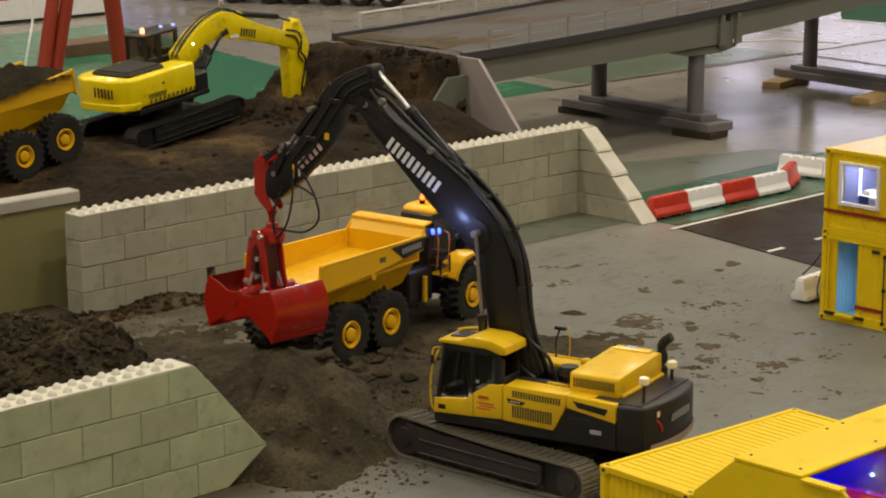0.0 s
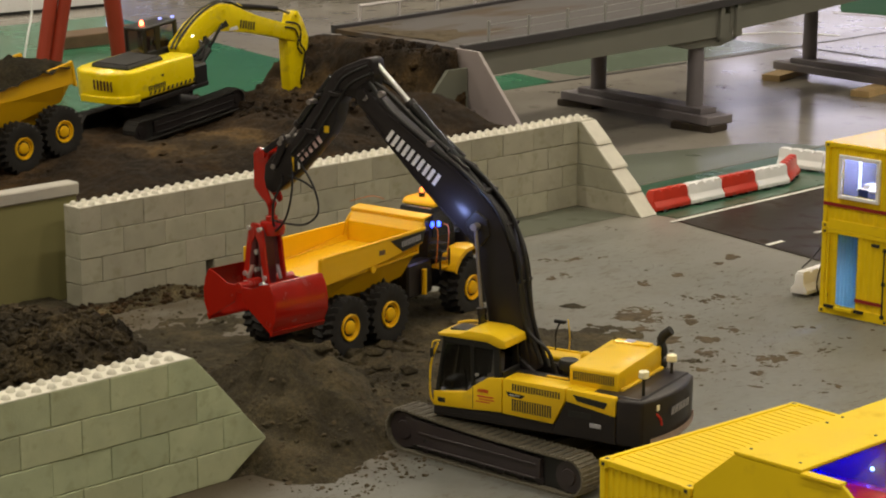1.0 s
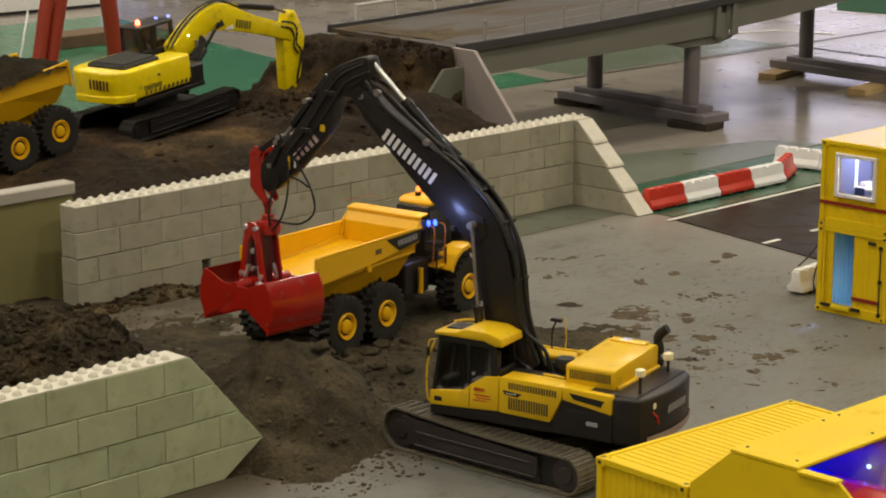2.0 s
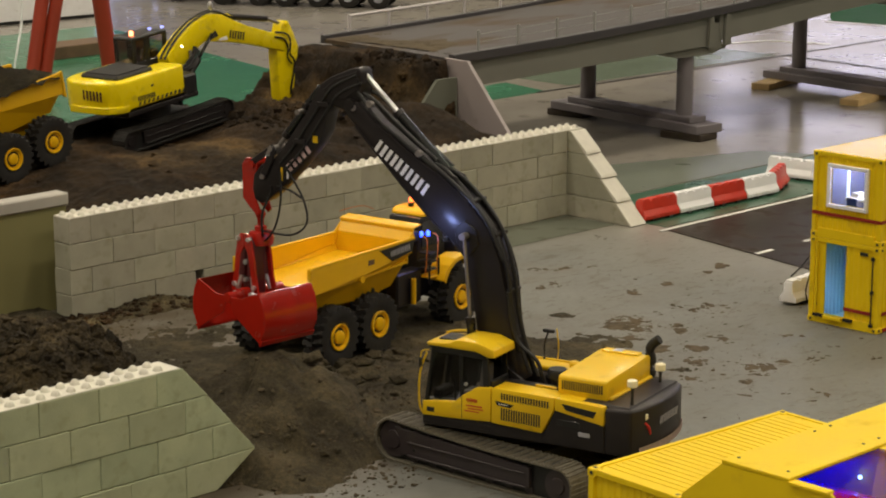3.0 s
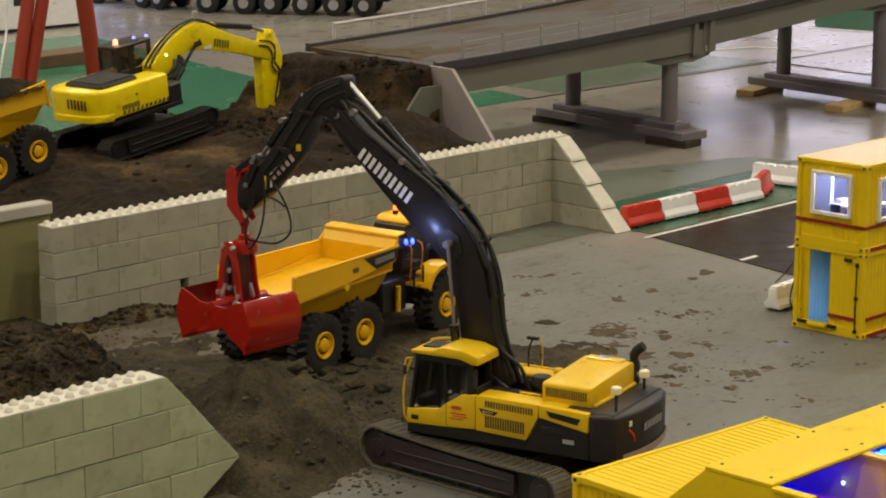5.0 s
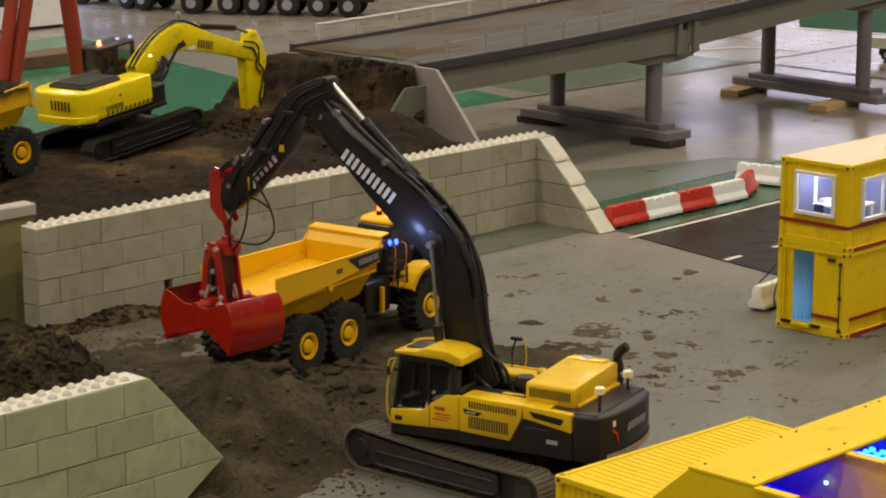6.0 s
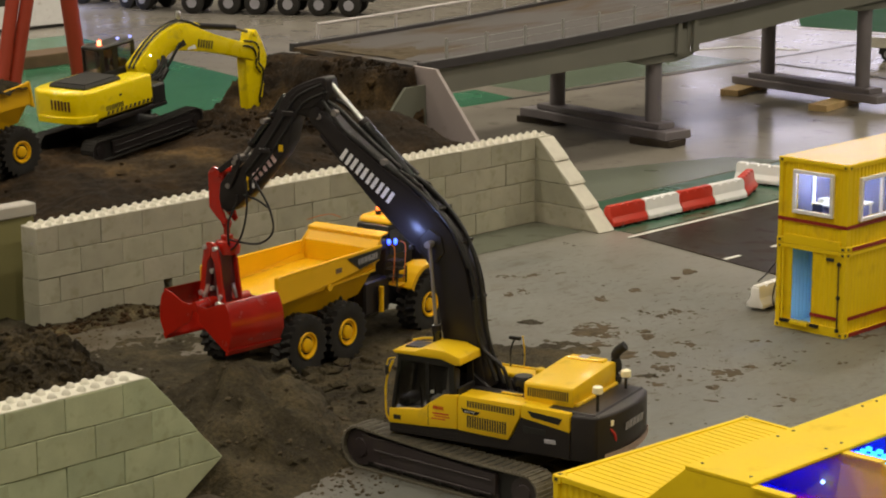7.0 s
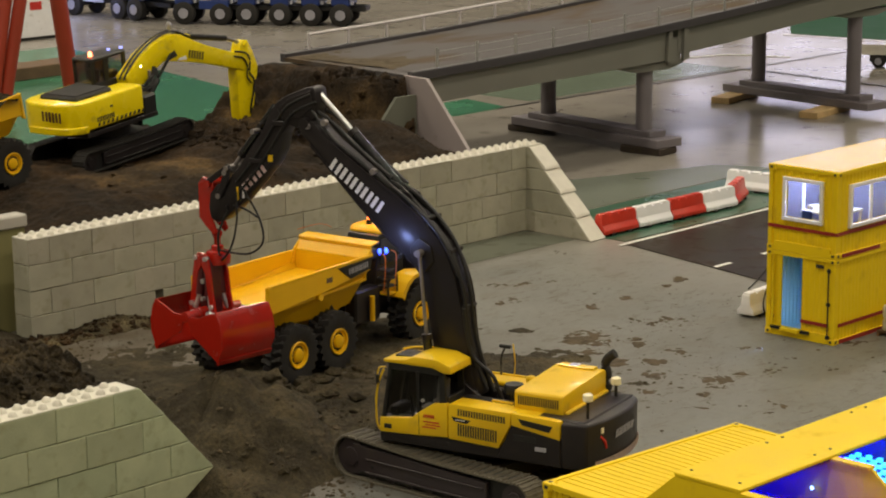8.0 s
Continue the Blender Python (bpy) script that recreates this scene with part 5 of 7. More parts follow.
def heavy_lorry(m, axles, length, label):
    v = thing("heavy_lorry", m, label, "lorry", "display lorries")
    part("chassis", boxes((-0.06, length, -0.05, 0.05, 0.066, 0.090), bevel=0.004), BLACK, v)
    part("bodywork", boxes((-0.05, length - 0.01, -0.085, 0.085, 0.125, 0.30), bevel=0.008), TRUCK_BLUE, v)
    part("side_skirt", boxes((0.075, 0.215, -0.088, -0.0845, 0.072, 0.112), bevel=0.002), RIM_GREY if len(axles) < 4 else TRUCK_BLUE, v)
    for x in axles:
        part("axle_module", boxes((x - 0.046, x + 0.040, -0.080, 0.080, 0.092, 0.126), bevel=0.005), TRUCK_BLUE, v)
        for y in (-0.072, 0.072):
            side = -1 if y < 0 else 1
            w = wheel(v, x, y, 0.052, 0.052, 0.036, side, RIM_GREY, 0.44)
            out = y + side * 0.0185
            part("hub", lathe(bmesh.new(), [(0.0075, min(out, out + side * 0.004)), (0.0055, max(out, out + side * 0.004))], (x, 0, 0.052), "y", 14), RIM_GREY, w, "", True)
            # black disc that paints the shade in the rim's dish
            part("rim_shade", lathe(bmesh.new(), [(0.0150, out - side * 0.0085), (0.0145, out - side * 0.0070)], (x, 0, 0.052), "y", 18), BLACK, w)
        part("axle", cyl(bmesh.new(), (x, -0.06, 0.052), (x, 0.06, 0.052), 0.012), BLACK, v)
        part("reflector", boxes((x + 0.048, x + 0.060, -0.0815, -0.0795, 0.100, 0.114), bevel=0.0006), RIM_GREY, v)
    if len(axles) < 4:
        for x in (0.02, 0.10, 0.18):
            part("running_lamp", boxes((x, x + 0.014, -0.090, -0.0865, 0.116, 0.122), bevel=0.001), WHITE_LED, v, "glowing bluish white lamp")
    return v


heavy_lorry(pose(3.815, 4.945, 0, 0, 0, -84) @ pose(0, 0.09, 0), (0.0, 0.31, 0.42), 0.62, "dark blue heavy lorry with silver rims")
heavy_lorry(pose(3.915, 4.235, 0, 0, 0, -57) @ pose(0, 0.09, 0), (0.0, 0.175, 0.30, 0.455, 0.60, 0.74), 0.85, "long dark blue trailer on many axles")

li = bpy.data.lights.new("lorry_lamp", "POINT")
li.energy, li.color, li.shadow_soft_size = 1.6, (0.42, 0.50, 1.0), 0.02
new("lorry_lamp", li).location = (3.66, 4.80, 0.13)

cart = thing("flatbed_cart", pose(4.80, 0.99, 0, 0, 0, -62), "small pale flatbed model truck far off", "model truck")
part("bed", boxes((-0.14, 0.10, -0.035, 0.035, 0.050, 0.072), bevel=0.002), STUD, cart)
cartcab = part("cab", prism(bmesh.new(), [(0.105, 0.03), (0.172, 0.03), (0.174, 0.075), (0.160, 0.118), (0.105, 0.118)], -0.035, 0.035, "y", bevel=0.005, seg=2), WHITE, cart, "", True)
part("side_window", boxes((0.118, 0.155, -0.0362, -0.0348, 0.080, 0.108)), GLASS_DARK, cartcab)
part("beacon", lathe(bmesh.new(), [(0.006, 0.118), (0.007, 0.126), (0.004, 0.131)], (0.13, 0, 0), "z", 14), AMBER_OFF, cartcab, "", True)
part("side_board", boxes((-0.14, 0.10, -0.036, -0.033, 0.072, 0.090)), STUD, cart)
part("axle_frame", boxes((-0.10, 0.13, -0.02, 0.02, 0.022, 0.050), bevel=0.002), BLACK, cart)
for x in (-0.065, 0.12):
    for y in (-0.03, 0.03):
        wheel(cart, x, y, 0.026, 0.026, 0.014, -1 if y < 0 else 1, RIM_GREY, 0.5)


# ---- large charcoal and yellow excavator with a red clamshell grab ----
def mark_bars(name, parent, m, n, w, h, gap, material, lean=0.0):
    """A row of plain upright bars in place of a maker's name."""
    bm = bmesh.new()
    tot = n * w + (n - 1) * gap
    for i in range(n):
        x = -tot / 2 + i * (w + gap)
        t = w * 0.35
        for a in (0, w - t):
            prism(bm, [(x + a, -h / 2), (x + a + t, -h / 2), (x + a + t + lean, h / 2), (x + a + lean, h / 2)], 0, 0.0005, "z")
    ob = part(name, bm, material, parent)
    ob.matrix_basis = m
    return ob


def track_outline(n_shoe, xf, xr, rf, rr, sag):
    """Points and directions along the chain: front idler at xf, rear sprocket at xr."""
    pts = []
    def arc(cx, cz, r, a0, a1, k):
        for i in range(k):
            a = a0 + (a1 - a0) * i / k
            pts.append((cx + r * math.cos(a), cz + r * math.sin(a)))
    arc(xf, rf, rf, -math.pi / 2, math.pi / 2, 24)
    k = 40
    for i in range(k):
        u = i / k
        pts.append((xf + (xr - xf) * u, 2 * rf + (2 * rr - 2 * rf) * u - sag * math.sin(math.pi * u)))
    arc(xr, rr, rr, math.pi / 2, 1.5 * math.pi, 24)
    for i in range(k):
        pts.append((xr + (xf - xr) * i / k, 0.0))
    ps = [Vector((a, 0, b)) for a, b in pts]
    ds = [0.0]
    for a, b in zip(ps, ps[1:] + ps[:1]):
        ds.append(ds[-1] + (b - a).length)
    out = []
    for s in range(n_shoe):
        d = ds[-1] * s / n_shoe
        i = max(j for j in range(len(ds) - 1) if ds[j] <= d)
        a, b = ps[i], ps[(i + 1) % len(ps)]
        u = (d - ds[i]) / max(1e-9, ds[i + 1] - ds[i])
        p = a.lerp(b, u)
        t = (b - a).normalized()
        out.append((p, math.degrees(math.atan2(t.z, t.x))))
    return out, ps, ds[-1] / n_shoe


def crawler(parent, base, side, y_out, width, xf, xr, rf, rr, sag, n_shoe, frame_mat, shoe_mat):
    """One crawler track as parts: shoes, chain core, side frame, idler and sprocket. base: pose of the undercarriage in the machine."""
    ya, yb = (y_out - width, y_out) if side > 0 else (-y_out, -y_out + width)
    shoes, ps, step = track_outline(n_shoe, xf, xr, rf, rr, sag)
    first = None
    for p, ang in shoes:
        m = base @ pose(p.x, 0, p.z, 0, -ang, 0)
        if first is None:
            bm = bmesh.new()
            h = step * 0.47
            prism(bm, [(-h, 0.0045), (h, 0.0045), (h, 0.0018), (h * 0.75, 0.0015), (h * 0.72, -0.0012), (h * 0.48, -0.0012), (h * 0.42, 0.0015), (-h * 0.2, 0.0015), (-h * 0.24, -0.0004), (-h * 0.5, -0.0004), (-h * 0.55, 0.0015), (-h, 0.0018)], ya, yb, "y")
            first = part("track_shoe", bm, shoe_mat, parent)
            first.matrix_basis = m
        else:
            share("track_shoe", first, m, parent)
    ym = (ya + yb) / 2
    core = [(xf + (p.x - xf) * 0.97, rf * 0.10 + p.z * 0.90 + 0.0015) for p in ps]
    chain = part("track_chain", prism(bmesh.new(), core, ym - width * 0.25, ym + width * 0.25, "y"), BLACK, parent)
    chain.matrix_basis = base
    yo = yb - 0.004 if side > 0 else ya + 0.004
    yi = ym
    bm = bmesh.new()
    prism(bm, [(xf - rf * 0.55, rf * 0.42), (xf - rf * 0.1, rf * 1.62), (xr + rr * 1.75, rr * 1.55), (xr + rr * 1.75, rr * 0.50)], min(yo, yi), max(yo, yi), "y", bevel=0.0012)
    fr = part("track_frame", bm, frame_mat, parent)
    fr.matrix_basis = base
    s = 1 if side > 0 else -1
    bm = bmesh.new()
    lipz = rf * 1.02
    box(bm, xr + rr * 2.0, xf - rf * 0.9, min(yo, yo + s * 0.003), max(yo, yo + s * 0.003), lipz, lipz + 0.0025, bevel=0.0006)
    box(bm, xr + rr * 1.9, xf - rf * 0.9, min(yo, yo + s * 0.004), max(yo, yo + s * 0.004), rf * 0.42, rf * 0.42 + 0.003, bevel=0.0006)
    part("frame_ledge", bm, frame_mat, fr)
    bm = bmesh.new()
    cyl(bm, (xf - rf * 1.25, yo - s * 0.001, rf * 0.74), (xf - rf * 1.25, yo + s * 0.0008, rf * 0.74), 0.003, None, 12)
    part("frame_bolt", bm, BLACK, fr)
    for cx, cz, r, nm in ((xf, rf, rf * 0.80, "idler"), (xr, rr, rr * 0.80, "sprocket")):
        bm = bmesh.new()
        h0, h1 = (ym, yb - 0.006) if side > 0 else (ym, ya + 0.006)
        lathe(bm, [(r, min(h0, h1)), (r, max(h0, h1))] if side > 0 else [(r, min(h0, h1)), (r, max(h0, h1))], (cx, 0, cz), "y", 26)
        lathe(bm, [(r * 0.55, yo - s * 0.003), (r * 0.5, yo + s * 0.001)], (cx, 0, cz), "y", 20)
        ob = part(nm, bm, frame_mat, parent, "", True)
        ob.matrix_basis = base
    roller = None
    for i in range(7):
        x = xr + rr * 1.9 + (xf - xr - rf - 2.0 * rr) * i / 6.0
        m = base @ pose(x, ym, rf * 0.32)
        if roller is None:
            roller = part("roller", lathe(bmesh.new(), [(0.008, -width * 0.3), (0.008, width * 0.3)], (0, 0, 0), "y", 14), frame_mat, parent, "", True)
            roller.matrix_basis = m
        else:
            share("roller", roller, m, parent)


EXC = pose(-0.027, -1.290, 0, 0, 0, 105)
exc = thing("excavator", EXC, "charcoal and yellow crawler excavator with red clamshell grab", "excavator")
UNDER = pose(0, 0, 0, 0, 0, -11)
for side in (1, -1):
    crawler(exc, UNDER, side, 0.134, 0.050, 0.166, -0.182, 0.038, 0.0325, 0.004, 58, FRAME_GREY, TRACK_METAL)
ob = part("undercarriage", boxes((-0.10, 0.10, -0.09, 0.09, 0.022, 0.058), bevel=0.004), CHARCOAL, exc)
ob.matrix_basis = UNDER
part("turntable", lathe(bmesh.new(), [(0.075, 0.056), (0.080, 0.060), (0.080, 0.072), (0.072, 0.078)], (0, 0, 0), "z", 40), BLACK, exc, "", True)

# revolving platform
def tail(r=0.268, w=0.1035, x0=-0.2052, n=26):
    pts = [(x0, w)]
    a0 = math.asin(w * 0.93 / r)
    for i in range(n + 1):
        a = math.pi - a0 + 2 * a0 * i / n
        pts.append((r * math.cos(a), r * math.sin(a)))
    return pts + [(x0, -w)]
bm = bmesh.new()
box(bm, -0.2050, 0.128, -0.102, 0.100, 0.076, 0.098, bevel=0.002)
part("platform", bm, CHARCOAL, exc)
bm = bmesh.new()
prism(bm, tail(), 0.076, 0.153, "z", bevel=0.006, seg=3)
part("counterweight", bm, CHARCOAL, exc, "dark charcoal rounded counterweight", True)
bm = bmesh.new()
pts = [p for p in tail(0.2705, 0.104) if p[0] < -0.2]
rings = []
for x, y in pts[3:]:
    rings.append(((x, y, 0.0785), (x, y, 0.0905)))
for (a, b), (c, d) in zip(rings, rings[1:]):
    v = [bm.verts.new(p) for p in (a, c, d, b)]
    bm.faces.new(v)
bmesh.ops.solidify(bm, geom=bm.faces[:], thickness=0.0012)
part("warning_strip", bm, mat("hazard_strip", (0.62, 0.50, 0.46), 0.5, vary=0.2, scale=160), exc, "pale red and white hazard strip")
mb = mark_bars("marking", exc, pose(-0.256, -0.072, 0.128), 5, 0.0100, 0.0125, 0.0045, RIM_GREY, 0.003)
mb.matrix_basis = pose(-0.2684, -0.004, 0.124, 0, 0, -89.0) @ pose(0, 0, 0, 90, 0, 0)
part("tail_lamp", boxes((-0.2615, -0.2560, 0.056, 0.066, 0.132, 0.142), bevel=0.001), AMBER_OFF, exc)
bm = bmesh.new()
tube(bm, [(-0.258, 0.066, 0.128), (-0.263, 0.058, 0.118), (-0.262, 0.052, 0.106)], 0.0022, 6, 4)
part("red_reflector", bm, LETTER_RED, exc, "", True)
part("deck", boxes((-0.245, -0.10, -0.092, 0.092, 0.150, 0.1555), bevel=0.002), CHARCOAL, exc)

# yellow side panels (near side)
def side_panel(name, pts, y0, y1, parent=exc, material=YELLOW, bevel=0.0018):
    return part(name, prism(bmesh.new(), pts, y0, y1, "y", bevel=bevel, seg=2), material, parent, "", True)
part("engine_bay", boxes((-0.2050, -0.100, -0.102, 0.060, 0.098, 0.1515), bevel=0.002), CHARCOAL, exc)
part("lower_skirt", prism(bmesh.new(), [(-0.090, 0.0775), (-0.205, 0.0775), (-0.205, 0.126), (-0.118, 0.138)], 0.070, 0.1015, "y", bevel=0.0015), CHARCOAL, exc)
part("skirt_vent", boxes((-0.162, -0.122, 0.1012, 0.1019, 0.112, 0.122), bevel=0.0003), BLACK, exc, "black vent opening")
part("number_plate", boxes((-0.180, -0.160, 0.1014, 0.1022, 0.0995, 0.1065), bevel=0.0003), RIM_GREY, exc, "small pale plate")
p1 = side_panel("side_panel", [(-0.003, 0.098), (-0.095, 0.0945), (-0.116, 0.136), (-0.117, 0.157), (-0.008, 0.158), (-0.003, 0.156)], 0.060, 0.1035)
p2 = side_panel("rear_panel", [(-0.1175, 0.136), (-0.2045, 0.1225), (-0.2045, 0.1540), (-0.1175, 0.157)], 0.060, 0.1030)
part("panel_recess", prism(bmesh.new(), [(-0.130, 0.1495), (-0.192, 0.1440), (-0.186, 0.1335), (-0.138, 0.1395)], 0.1028, 0.1036, "y"), BLACK, p2)
def louvres(parent, x0, x1, z0, z1, y, n, drop=0.0):
    first = None
    for i in range(n):
        x = x0 + (x1 - x0) * (i + 0.5) / n
        w = abs(x1 - x0) / n * 0.30
        m = pose(x, y, z0 + drop * (i + 0.5) / n)
        if first is None:
            first = part("louvre", boxes((-w, w, -0.0003, 0.0005, 0, z1 - z0)), LETTER_DARK, parent)
            first.matrix_basis = m
        else:
            share("louvre", first, m, parent)
louvres(p1, -0.020, -0.108, 0.140, 0.151, 0.1035, 18, -0.002)
louvres(p1, -0.020, -0.093, 0.106, 0.126, 0.1035, 16, -0.002)
part("name_plate", prism(bmesh.new(), [(-0.010, 0.137), (-0.045, 0.134), (-0.038, 0.128), (-0.014, 0.130)], 0.1036, 0.1042, "y"), BLACK, p1)
mark_bars("marking", p1, pose(-0.026, 0.1046, 0.1325, 90, 0, 180), 5, 0.0028, 0.0022, 0.0010, LETTER)

cab = part("cab_frame", prism(bmesh.new(), [(0.126, 0.091), (0.124, 0.119), (0.000, 0.119), (-0.002, 0.091)], 0.032, 0.0995, "y", bevel=0.0015), BLACK, exc, "black cab frame with smoked glass", True)
for ya, yb in ((0.032, 0.037), (0.0945, 0.0995)):
    part("front_post", prism(bmesh.new(), [(0.1245, 0.117), (0.1165, 0.117), (0.1025, 0.208), (0.1105, 0.208)], ya, yb, "y", bevel=0.0008), BLACK, cab)
    part("middle_post", boxes((0.051, 0.058, ya, yb, 0.117, 0.208), bevel=0.0008), BLACK, cab)
    part("rear_post", prism(bmesh.new(), [(0.013, 0.117), (0.000, 0.117), (0.006, 0.208), (0.017, 0.208)], ya, yb, "y", bevel=0.0008), BLACK, cab)
    part("header", boxes((0.006, 0.111, ya, yb, 0.2005, 0.2130), bevel=0.0008), BLACK, cab)
part("header", boxes((0.103, 0.110, 0.037, 0.0945, 0.2005, 0.2130)), BLACK, cab)
part("rear_panel", boxes((0.000, 0.006, 0.037, 0.0945, 0.117, 0.165), bevel=0.0008), BLACK, cab)
part("headlining", boxes((0.008, 0.104, 0.034, 0.0975, 0.2055, 0.2078)), BLACK, cab)
part("far_side_glass", boxes((0.014, 0.112, 0.033, 0.0338, 0.119, 0.201)), SMOKED, cab).visible_shadow = False
part("dashboard", boxes((0.098, 0.116, 0.045, 0.088, 0.119, 0.136), bevel=0.003), CHARCOAL, cab)
for y in (0.046, 0.084):
    part("joystick", tube(bmesh.new(), [(0.074, y, 0.119), (0.075, y, 0.148), (0.078, y, 0.156)], 0.0022, 6, 3), BLACK, cab, "", True)
part("cab_sill", boxes((-0.002, 0.127, 0.030, 0.1005, 0.082, 0.0915), bevel=0.001), CHARCOAL, exc)
bm = bmesh.new()
prism(bm, [(0.127, 0.0925), (0.1265, 0.117), (0.066, 0.124), (0.050, 0.137), (0.026, 0.153), (-0.0015, 0.157), (-0.0015, 0.099), (0.060, 0.095)], 0.094, 0.1028, "y", bevel=0.0018, seg=2)
door = part("cab_door", bm, YELLOW, exc, "", True)
part("door_seam", boxes((0.0515, 0.0525, 0.1024, 0.1031, 0.098, 0.134)), BLACK, door)
part("step_recess", boxes((0.104, 0.118, 0.1024, 0.1032, 0.100, 0.108), bevel=0.0005), BLACK, door)
mark_bars("marking", door, pose(0.033, 0.1034, 0.131, 90, 0, 180), 5, 0.0032, 0.0055, 0.0008, LETTER_RED)
part("marking_line", boxes((0.014, 0.044, 0.1028, 0.1033, 0.120, 0.1222), (0.012, 0.040, 0.1028, 0.1033, 0.1155, 0.1172), (0.020, 0.046, 0.1028, 0.1033, 0.111, 0.1127)), LETTER_RED, door)
part("door_glass", prism(bmesh.new(), [(0.117, 0.125), (0.066, 0.129), (0.058, 0.137), (0.060, 0.203), (0.107, 0.203)], 0.0994, 0.1003, "y"), SMOKED, exc).visible_shadow = False
part("side_glass", prism(bmesh.new(), [(0.052, 0.143), (0.026, 0.160), (0.020, 0.163), (0.016, 0.201), (0.052, 0.202)], 0.0994, 0.1003, "y"), SMOKED, exc).visible_shadow = False
bm = bmesh.new()
prism(bm, [(0.1262, 0.124), (0.1275, 0.124), (0.1135, 0.203), (0.1122, 0.203)], 0.040, 0.092, "y")
part("windscreen", bm, SMOKED, exc).visible_shadow = False
part("door_pillar", prism(bmesh.new(), [(0.0565, 0.140), (0.0525, 0.142), (0.0525, 0.204), (0.0575, 0.204)], 0.0996, 0.1012, "y"), BLACK, exc)
part("door_handle", cyl(bmesh.new(), (0.045, 0.100, 0.156), (0.045, 0.1030, 0.156), 0.0028, None, 10), STEEL, exc)
SEAT = mat("grey_seat_cloth", (0.10, 0.095, 0.09), 0.85)
part("operator_seat", prism(bmesh.new(), [(0.022, 0.119), (0.064, 0.119), (0.066, 0.138), (0.040, 0.140), (0.032, 0.188), (0.020, 0.186)], 0.050, 0.082, "y", bevel=0.003, seg=2), SEAT, exc, "grey operator seat", True)
bm = bmesh.new()
prism(bm, [(0.117, 0.2125), (0.1195, 0.2175), (0.078, 0.2205), (0.066, 0.2262), (0.058, 0.2280), (0.020, 0.2275), (-0.006, 0.2190), (-0.008, 0.2065), (0.004, 0.2055), (0.028, 0.2125)], 0.030, 0.1020, "y", bevel=0.0018, seg=2)
roof = part("cab_roof", bm, YELLOW, exc, "yellow cab roof", True)
part("roof_hatch", boxes((0.072, 0.108, 0.040, 0.080, 0.2175, 0.2215), bevel=0.001), CHARCOAL, roof)
part("roof_rim", tube(bmesh.new(), [(0.062, 0.034, 0.2275), (0.096, 0.034, 0.2245), (0.118, 0.036, 0.2190)], 0.0022, 6, 3), YELLOW, roof)
part("handrail", tube(bmesh.new(), [(0.127, 0.098, 0.094), (0.131, 0.104, 0.110), (0.131, 0.105, 0.150), (0.126, 0.105, 0.178), (0.118, 0.102, 0.200)], 0.0018, 8, 4), YELLOW, exc, "", True)
part("mirror", boxes((0.124, 0.129, 0.103, 0.112, 0.176, 0.192), bevel=0.0015), BLACK, exc)
part("mirror_arm", tube(bmesh.new(), [(0.115, 0.100, 0.204), (0.124, 0.107, 0.203), (0.127, 0.108, 0.190)], 0.0012, 6, 3), YELLOW, exc)

# engine hood
bm = bmesh.new()
hood = [(0.072, 0.150), (0.072, 0.183), (0.069, 0.1865), (-0.085, 0.1935), (-0.092, 0.189), (-0.093, 0.150)]
prism(bm, hood, -0.195, -0.108, "x", bevel=0.0014, seg=2)
hd = part("engine_hood", bm, YELLOW, exc, "", True)
louvres(hd, -0.114, -0.188, 0.164, 0.179, 0.0720, 18)
part("hood_handle", boxes((-0.182, -0.116, -0.088, -0.070, 0.1915, 0.1965), bevel=0.0014), YELLOW, hd)
part("hood_latch", boxes((-0.152, -0.136, -0.086, -0.072, 0.1965, 0.1980), bevel=0.0006), STEEL, hd)
part("hood_rear_step", boxes((-0.202, -0.195, -0.088, 0.066, 0.152, 0.160), bevel=0.002), YELLOW, hd)
bm = bmesh.new()
tube(bm, [(-0.194, -0.098, 0.150), (-0.194, -0.098, 0.184), (-0.190, -0.098, 0.197), (-0.195, -0.099, 0.209), (-0.207, -0.100, 0.219)], 0.0080, 12, 4)
part("exhaust_pipe", bm, RUBBER, exc, "", True)
for x, y, h in ((-0.238, 0.070, 0.198), (-0.223, -0.070, 0.189)):
    s = part("beacon_stem", cyl(bmesh.new(), (x, y, 0.152), (x, y, h - 0.014), 0.0026, None, 10), BLACK, exc)
    part("beacon", lathe(bmesh.new(), [(0.0066, h - 0.014), (0.0086, h - 0.0125), (0.0084, h - 0.003), (0.0060, h - 0.0015)], (x, y, 0), "z", 18), AMBER_OFF, s, "pale amber beacon", True)
bm = bmesh.new()
lathe(bm, [(0.010, 0.150), (0.010, 0.166), (0.0165, 0.168), (0.0175, 0.178), (0.015, 0.183)], (-0.085, 0.028, 0), "z", 22)
part("air_cleaner", bm, BLACK, exc, "", True)
part("walkway", boxes((-0.10, 0.0, 0.036, 0.058, 0.150, 0.157), bevel=0.001), CHARCOAL, exc)
part("walkway_edge", boxes((-0.098, -0.060, 0.054, 0.059, 0.157, 0.160), bevel=0.0006), YELLOW, exc)
# far side: tank, steps and rail
part("tool_box", boxes((-0.095, 0.095, -0.101, -0.045, 0.098, 0.148), bevel=0.003), CHARCOAL, exc)
part("tank_top", boxes((-0.090, 0.030, -0.098, -0.060, 0.148, 0.156), bevel=0.002), YELLOW, exc)
part("tank_cap", lathe(bmesh.new(), [(0.009, 0.156), (0.009, 0.163), (0.006, 0.166)], (-0.062, -0.080, 0), "z", 16), YELLOW, exc, "", True)
